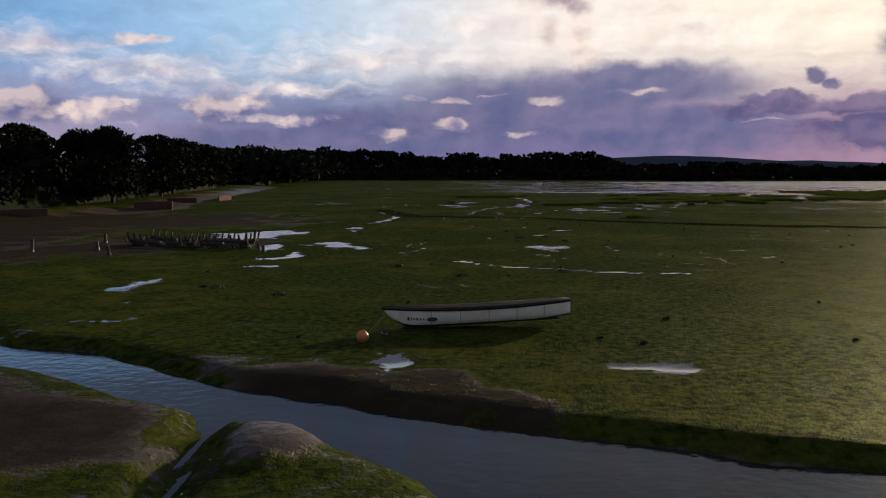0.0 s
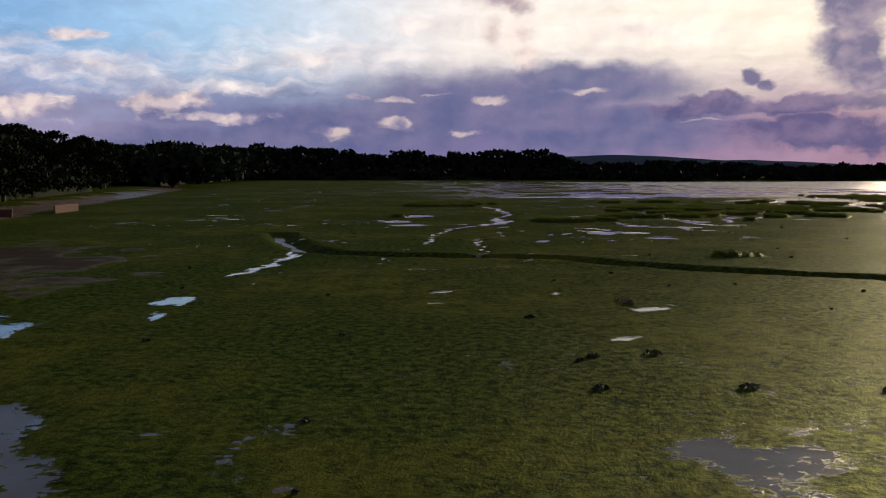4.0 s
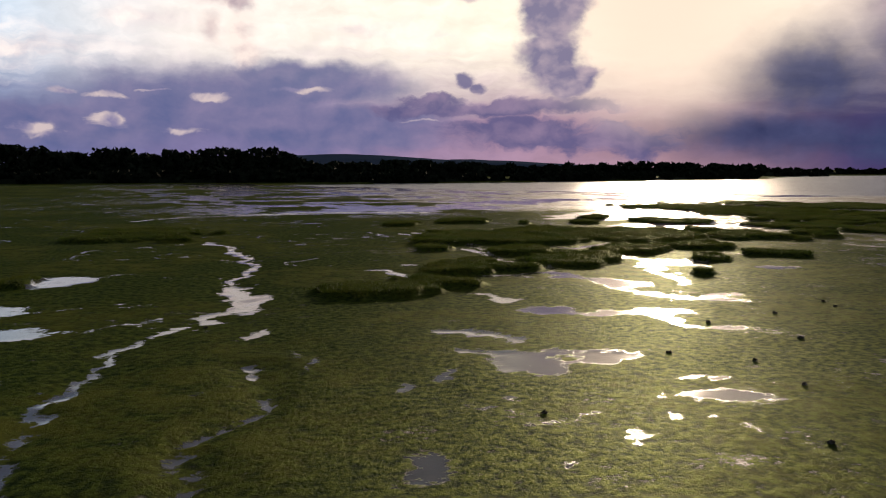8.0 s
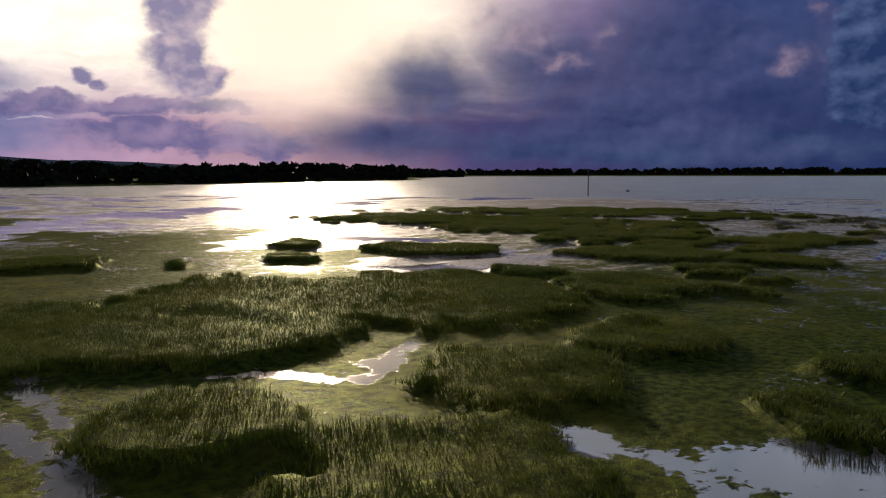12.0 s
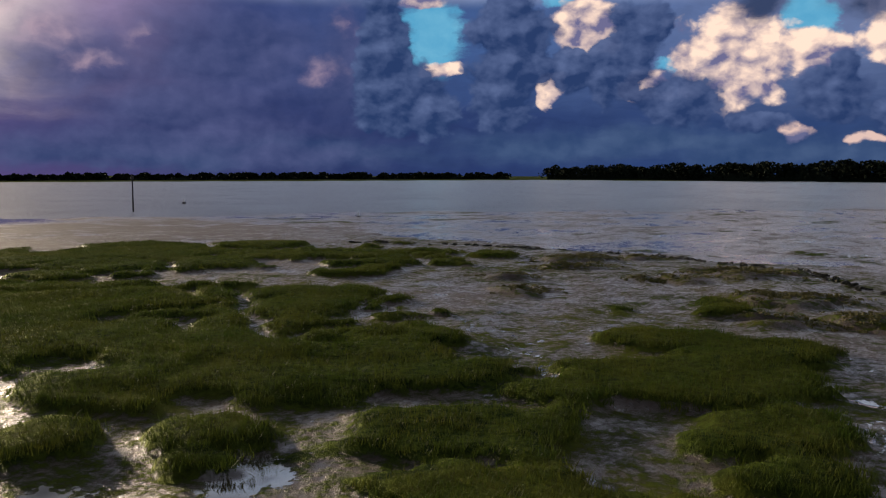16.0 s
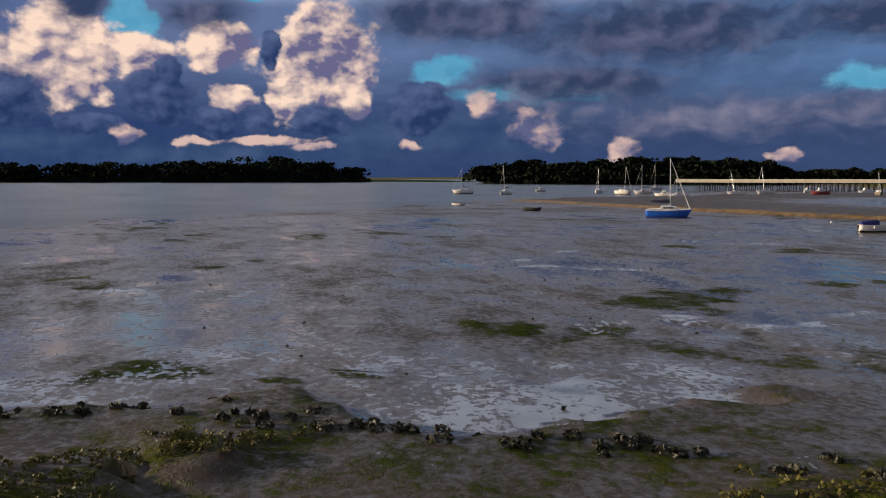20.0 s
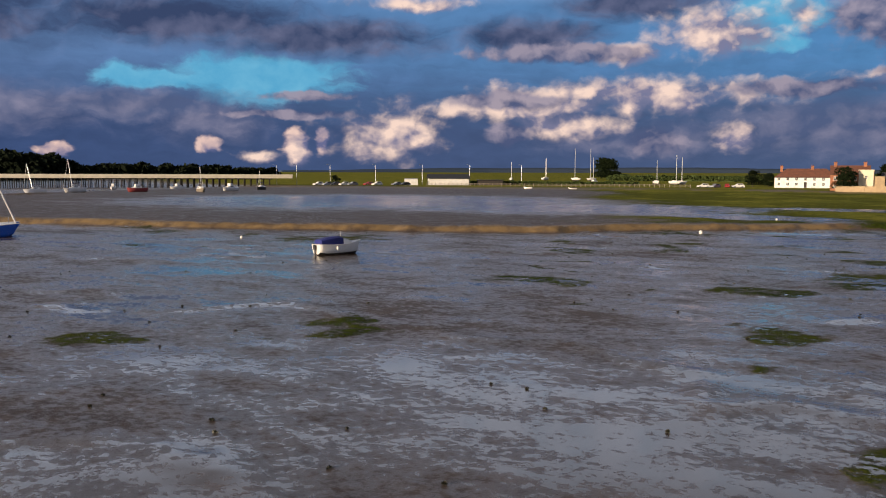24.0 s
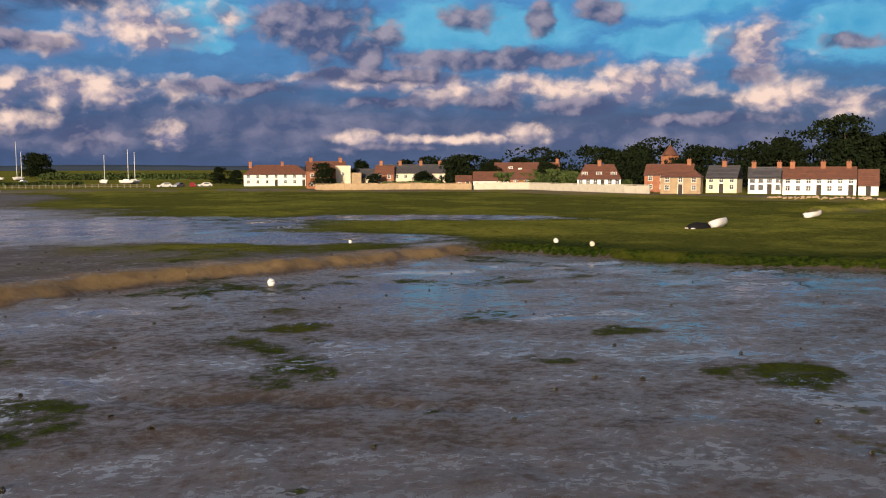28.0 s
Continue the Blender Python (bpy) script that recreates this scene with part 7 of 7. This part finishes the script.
# square cream tower
tower = thing("watch_tower", "square cream rendered harbour tower with flat top", "tower", (138.8, -109.6, ground_at(138.8, -109.6)), -7)
part("wall", box((-2.0, -2.0, -0.2), (2.0, 2.0, 6.3), 0.03), M_CREAM, tower)
part("parapet", box((-2.12, -2.12, 5.9), (2.12, 2.12, 6.35), 0.03), M_CREAM, tower)
for s in (0.0,):
    window(tower, s, 2.02, 3.6, 0.7, 1.0).rotation_euler.z = math.pi
part("side_room", box((-5.0, -1.6, -0.2), (-2.01, 1.4, 4.4), 0.03), M_STONE, tower)

# the bell cupola above the roofs
cup = thing("bell_turret", "small brick bell turret with pointed cap", "turret", (56.5, -77.0, ground_at(56.5, -77)), 20)
part("shaft", box((-1.6, -1.6, 0), (1.6, 1.6, 8.6), 0.03), M_BRICK, cup)
part("cap", rod((0, 0, 8.6), (0, 0, 11.4), 2.3, 0.1, 8), M_TILE, cup)
part("finial", rod((0, 0, 11.3), (0, 0, 12.4), 0.08), M_METAL, cup)

# sea wall, a run of panels on the shore
WALL_A = [(147.5, -101), (140, -98.2), (126, -95.4), (111, -91.6), (107.5, -89.5)]
WALL_B = [(107.0, -89.0), (94.5, -80.5), (90.5, -62), (86.2, -43), (83.6, -36.6)]
for line, mat, tall, label in ((WALL_A, M_STONE, 1.5, "tan stone sea wall below the gardens"), (WALL_B, M_CONCRETE, 1.6, "pale rendered sea wall along the gardens")):
    wall = tagged(new("sea_wall"), label, "sea wall", kind="structure")
    for (ax, ay), (bx, by) in zip(line, line[1:]):
        n = max(1, round(math.dist((ax, ay), (bx, by)) / 3.0))
        for k in range(n):
            p, q = (ax + (bx - ax) * k / n, ay + (by - ay) * k / n), (ax + (bx - ax) * (k + 1) / n, ay + (by - ay) * (k + 1) / n)
            d = math.dist(p, q)
            panel = part("panel", box((0.01, -0.2, -0.8), (d - 0.01, 0.2, tall + 0.05 * ((k * 7) % 3)), 0.02), mat, wall)
            panel.matrix_local = pose(*p, min(ground_at(*p), ground_at(*q)) * 0.5 + 0.5, 0, 0, math.degrees(math.atan2(q[1] - p[1], q[0] - p[0])))
            cap = part("coping", box((0.0, -0.27, tall + 0.11), (d, 0.27, tall + 0.22), 0.02), mat, panel)

rs = random.Random(9)
stones = tagged(new("shore_stones", None), "tumbled pale stones at the foot of the cottages", "rocks", kind="structure")
for k in range(70):
    f = k / 70
    x, y = 74 - 14 * f + rs.uniform(-1.5, 1.5), -9 + 14 * f + rs.uniform(-1.5, 1.5)
    r = rs.uniform(0.2, 0.55)
    bm = ball((0, 0, 0), r, (1, 0.8, 0.6), 1)
    for v in bm.verts:
        v.co *= rs.uniform(0.8, 1.15)
    s = part("stone", bm, M_STONE, stones)
    s.location = (x, y, ground_at(x, y) + r * 0.2)

# trees and hedges of the village
for i, (x, y, tall, wide) in enumerate(((144.8, -104.5, 7.2, 7.5), (108.4, -100.5, 9.2, 10.5), (100, -100, 7.5, 8), (73.3, -82, 11, 12), (65.6, -75, 11, 14), (70, -70, 9, 11), (172.1, -160, 6.2, 6), (166.6, -161, 5.2, 6.5),
                                        (118, -104.5, 4.5, 7), (131, -106, 4.2, 4.5), (88, -84, 7, 9), (60, -60, 10, 11), (50, -48, 9, 12), (132, -118, 8, 7))):
    tree("rounded dark green tree among the village houses", (x, y), tall, wide, 80 + i, False, per=200, trunk_share=0.1, group="village trees")
for i, (x, y, tall, wide) in enumerate(((37.5, -33, 17.5, 19), (29, -27, 14.5, 14), (45.5, -43, 12, 13), (22, -36, 13, 14))):
    tree("very tall dark tree towering over the cottages", (x, y), tall, wide, 120 + i, False, per=420, trunk_share=0.08, leaf=0.42)
tree("large rounded dark oak on the green causeway", (260.9, -352.9), 12.5, 17, 131, False, per=420, trunk_share=0.08, leaf=0.5)
tree("small round tree beside the causeway car park", (323.9, -123), 4.2, 3.6, 132, False, per=120, trunk_share=0.1)
for i, (a, b, tall) in enumerate((((96, -92), (83, -76), 4.6), ((84, -74), (75, -62), 2.6), ((128, -103), (113, -99), 1.8), ((290, -160), (215, -175), 1.2), ((250, -300), (170, -290), 3.0))):
    wood("hedge", "clipped dark green garden hedge" if tall > 2 else "low green hedge line", [(*a, tall), (*b, tall)], 1.6, int(math.dist(a, b) * 0.9) + 3, 60 + i, 0.1, per=90, mat=M_HEDGE)

# boat shed, hut, fence and masts on the causeway
shed = thing("boat_shed", "long low shed with white walls and black roof", "shed", (287, -149, ground_at(287, -149)), 205)
part("wall", box((-8, -3.5, -0.1), (8, 3.5, 2.6), 0.03), M_WHITE, shed)
part("roof", loft([[(x, -4.1, 2.55), (x, 0, 4.1), (x, 4.1, 2.55), (x, 4.1, 2.75), (x, 0, 4.32), (x, -4.1, 2.75)] for x in (-8.5, 8.5)], True), M_BLACK, shed)
for k in range(5):
    part("window", box((-6.8 + k * 2.9, 3.49, 1.0), (-5.2 + k * 2.9, 3.55, 2.1)), M_GLASS, shed)
annex = thing("shed", "low dark lean-to beside the boat shed", "shed", (272, -157, ground_at(272, -157)), 205)
part("wall", box((-5, -2.5, -0.1), (5, 2.5, 1.9), 0.03), M_WOOD_DARK, annex)
part("roof", box((-5.3, -2.8, 1.9), (5.3, 2.8, 2.15), 0.03), M_BLACK, annex)
hut = thing("site_hut", "white box hut beside the car park", "hut", (299, -139.4, ground_at(299, -139.4)), 205)
part("wall", box((-2.6, -1.3, -0.1), (2.6, 1.3, 2.5), 0.04), M_WHITE, hut)
part("roof", box((-2.75, -1.45, 2.5), (2.75, 1.45, 2.62), 0.02), M_METAL, hut)
part("door", box((-0.4, 1.3, 0.1), (0.5, 1.34, 2.0)), M_METAL, hut)

fence = thing("fence", "pale post and rail fence across the green meadow", "fence", (0, 0, 0))
FA, FB = Vector((290, -134, 0)), Vector((192, -138, 0))
n = 56
post_me = None
for k in range(n + 1):
    p = FA.lerp(FB, k / n)
    z = ground_at(p.x, p.y)
    if post_me is None:
        o = part("post", box((-0.09, -0.09, -0.2), (0.09, 0.09, 1.15), 0.01), M_WOOD, fence)
        post_me = o.data
    else:
        o = new("post", post_me)
        o.parent = fence
    o.location = (p.x, p.y, z)
    if k < n:
        q = FA.lerp(FB, (k + 1) / n)
        for h in (0.5, 0.95):
            part("rail", rod((p.x, p.y, z + h), (q.x, q.y, ground_at(q.x, q.y) + h), 0.055, 0.055, 5), M_WOOD, fence)

for i, (x, y, tall) in enumerate(((267, -292, 17), (258.6, -292.3, 17), (236.9, -191.7, 11), (211.2, -195.8, 10), (203.6, -196.6, 12), (201.5, -198, 11), (286, -300, 12), (300, -280, 10))):
    ob = thing("laid_up_yacht", "laid-up white yacht with bare mast ashore", "yacht", (x, y, ground_at(x, y) + 0.3), 40 * i, "laid-up yachts")
    H = hull_points(5.5, 1.9, 1.0, 0.7, 0.15, 9, 7, 0.2)
    skin(H, M_HULL, "hull", ob)
    part("deck", deck_of(H, 0.08, 0.03), M_HULL, ob, "", True)
    part("cabin", box((-1.3, -0.6, 0.95), (0.9, 0.6, 1.4), 0.1), M_HULL, ob)
    part("mast", rod((0.4, 0, 0.9), (0.4, 0, tall), 0.12, 0.09), M_MAST, ob)
    part("cradle", box((-1.5, -1.1, -0.5), (1.5, 1.1, 0.15), 0.03), M_WOOD_DARK, ob)

# brick walls and a white post on the western shore
for (ax, ay), (bx, by), tall in (((-57.5, 133.3), (-51.5, 134.4), 1.3), ((-63.5, 164), (-58, 165.5), 1.0), ((-56.5, 175), (-56, 182), 1.1), ((-66, 108), (-61, 112), 1.1)):
    wall = thing("brick_wall", "low old red brick garden wall on the shore", "wall", (ax, ay, min(ground_at(ax, ay), ground_at(bx, by))), math.degrees(math.atan2(by - ay, bx - ax)), "old brick walls")
    d = math.dist((ax, ay), (bx, by))
    part("core", box((0, -0.10, -0.6), (d, 0.10, tall - 0.02)), M_OLD_BRICK, wall)
    brick_me = None
    rows, cols = int(tall / 0.15), int(min(d, 8) / 0.45)
    for r in range(rows):
        for c in range(cols):
            x = c * d / cols + (0.5 if r % 2 else 0.0) * d / cols * 0.5
            if brick_me is None:
                o = part("brick", box((0.01, -0.15, 0.01), (d / cols - 0.02, 0.15, 0.135), 0.012), M_OLD_BRICK, wall)
                brick_me = o.data
            else:
                o = new("brick", brick_me)
                o.parent = wall
            o.location = (min(x, d - d / cols), 0, r * 0.15)
    part("coping", box((0, -0.19, tall), (d, 0.19, tall + 0.08), 0.02), M_OLD_BRICK, wall)
sign = thing("notice_board", "small white notice board by the shore path", "sign", (-64.5, 142, ground_at(-64.5, 142)), 10)
part("post", rod((0, 0, 0), (0, 0, 1.6), 0.05), M_WOOD, sign)
part("board", box((-0.4, -0.04, 1.2), (0.4, 0.04, 1.9), 0.01), M_WHITE, sign)

# ---- small things on the flats ----
clump_rng = np.random.default_rng(17)


def seaweed(name, label, spots, spread, per):
    """Ragged low heaps of dark weed: many small curled faces round each place."""
    clumps = [((x, y, ground_at(x, y) + 0.03), (r, r * clump_rng.uniform(0.5, 0.9), r * 0.28)) for x, y, r in spots]
    v, f = leaf_cloud(clump_rng, clumps, per, spread)
    return tagged(new(name, mesh_of(name, v, f, M_WEED, False)), label, "seaweed", kind="stuff")


heaps = [(7.4, 91.1, 0.45), (5.8, 78.9, 0.4), (3.6, 78.5, 0.2), (-1.3, 47.1, 0.4), (5.1, 49.8, 0.4), (7.5, 90.2, 0.3), (-10.6, 38.4, 0.35), (-14.5, 40.6, 0.4), (-15.5, 41.1, 0.3), (-5.7, 52.1, 0.35), (3, 74.1, 0.25), (7.4, 74, 0.3), (2.3, 86.2, 0.25)]
for k in range(70):
    heaps.append((clump_rng.uniform(-18, 45), clump_rng.uniform(26, 150), clump_rng.uniform(0.04, 0.13)))
seaweed("seaweed_heaps", "scattered dark seaweed clumps on green algae", heaps, 0.07, 60)
bits = [(clump_rng.uniform(140, 205), clump_rng.uniform(60, 200), clump_rng.uniform(0.03, 0.08)) for k in range(260)]
seaweed("mud_debris", "scattered dark weed and debris on bare mud", bits, 0.05, 30)
edge = []
for (ax, ay), (bx, by) in zip(MARSH_EDGE, MARSH_EDGE[1:]):
    for k in range(int(math.dist((ax, ay), (bx, by)) * 3)):
        f = clump_rng.uniform(0, 1)
        edge.append((ax + (bx - ax) * f + clump_rng.normal(0, 0.5), ay + (by - ay) * f + clump_rng.normal(0, 0.5), clump_rng.uniform(0.12, 0.4)))
seaweed("marsh_rim", "ragged dark weed rim at the marsh edge", edge, 0.08, 60)
wrack_spots = []
for cx, cy, rx, ry, turn in WRACK:
    for k in range(int(rx * ry * 9)):
        u, v = clump_rng.normal(0, 0.42, 2)
        c, s = math.cos(radians(turn)), math.sin(radians(turn))
        wrack_spots.append((cx + u * rx * c - v * ry * s, cy + u * rx * s + v * ry * c, clump_rng.uniform(0.15, 0.4)))
M_WRACK = material("olive_wrack", (0.12, 0.105, 0.022), (0.065, 0.062, 0.014), 0.6, scale=1.2, vary=0.4, spec=0.2)
clumps = [((x, y, ground_at(x, y) + 0.04), (r, r * 0.8, r * 0.35)) for x, y, r in wrack_spots]
v, f = leaf_cloud(clump_rng, clumps, 40, 0.055)
tagged(new("bladder_wrack", mesh_of("bladder_wrack", v, f, M_WRACK, False)), "olive-brown wrack heaped on low mud humps", "seaweed", kind="stuff")
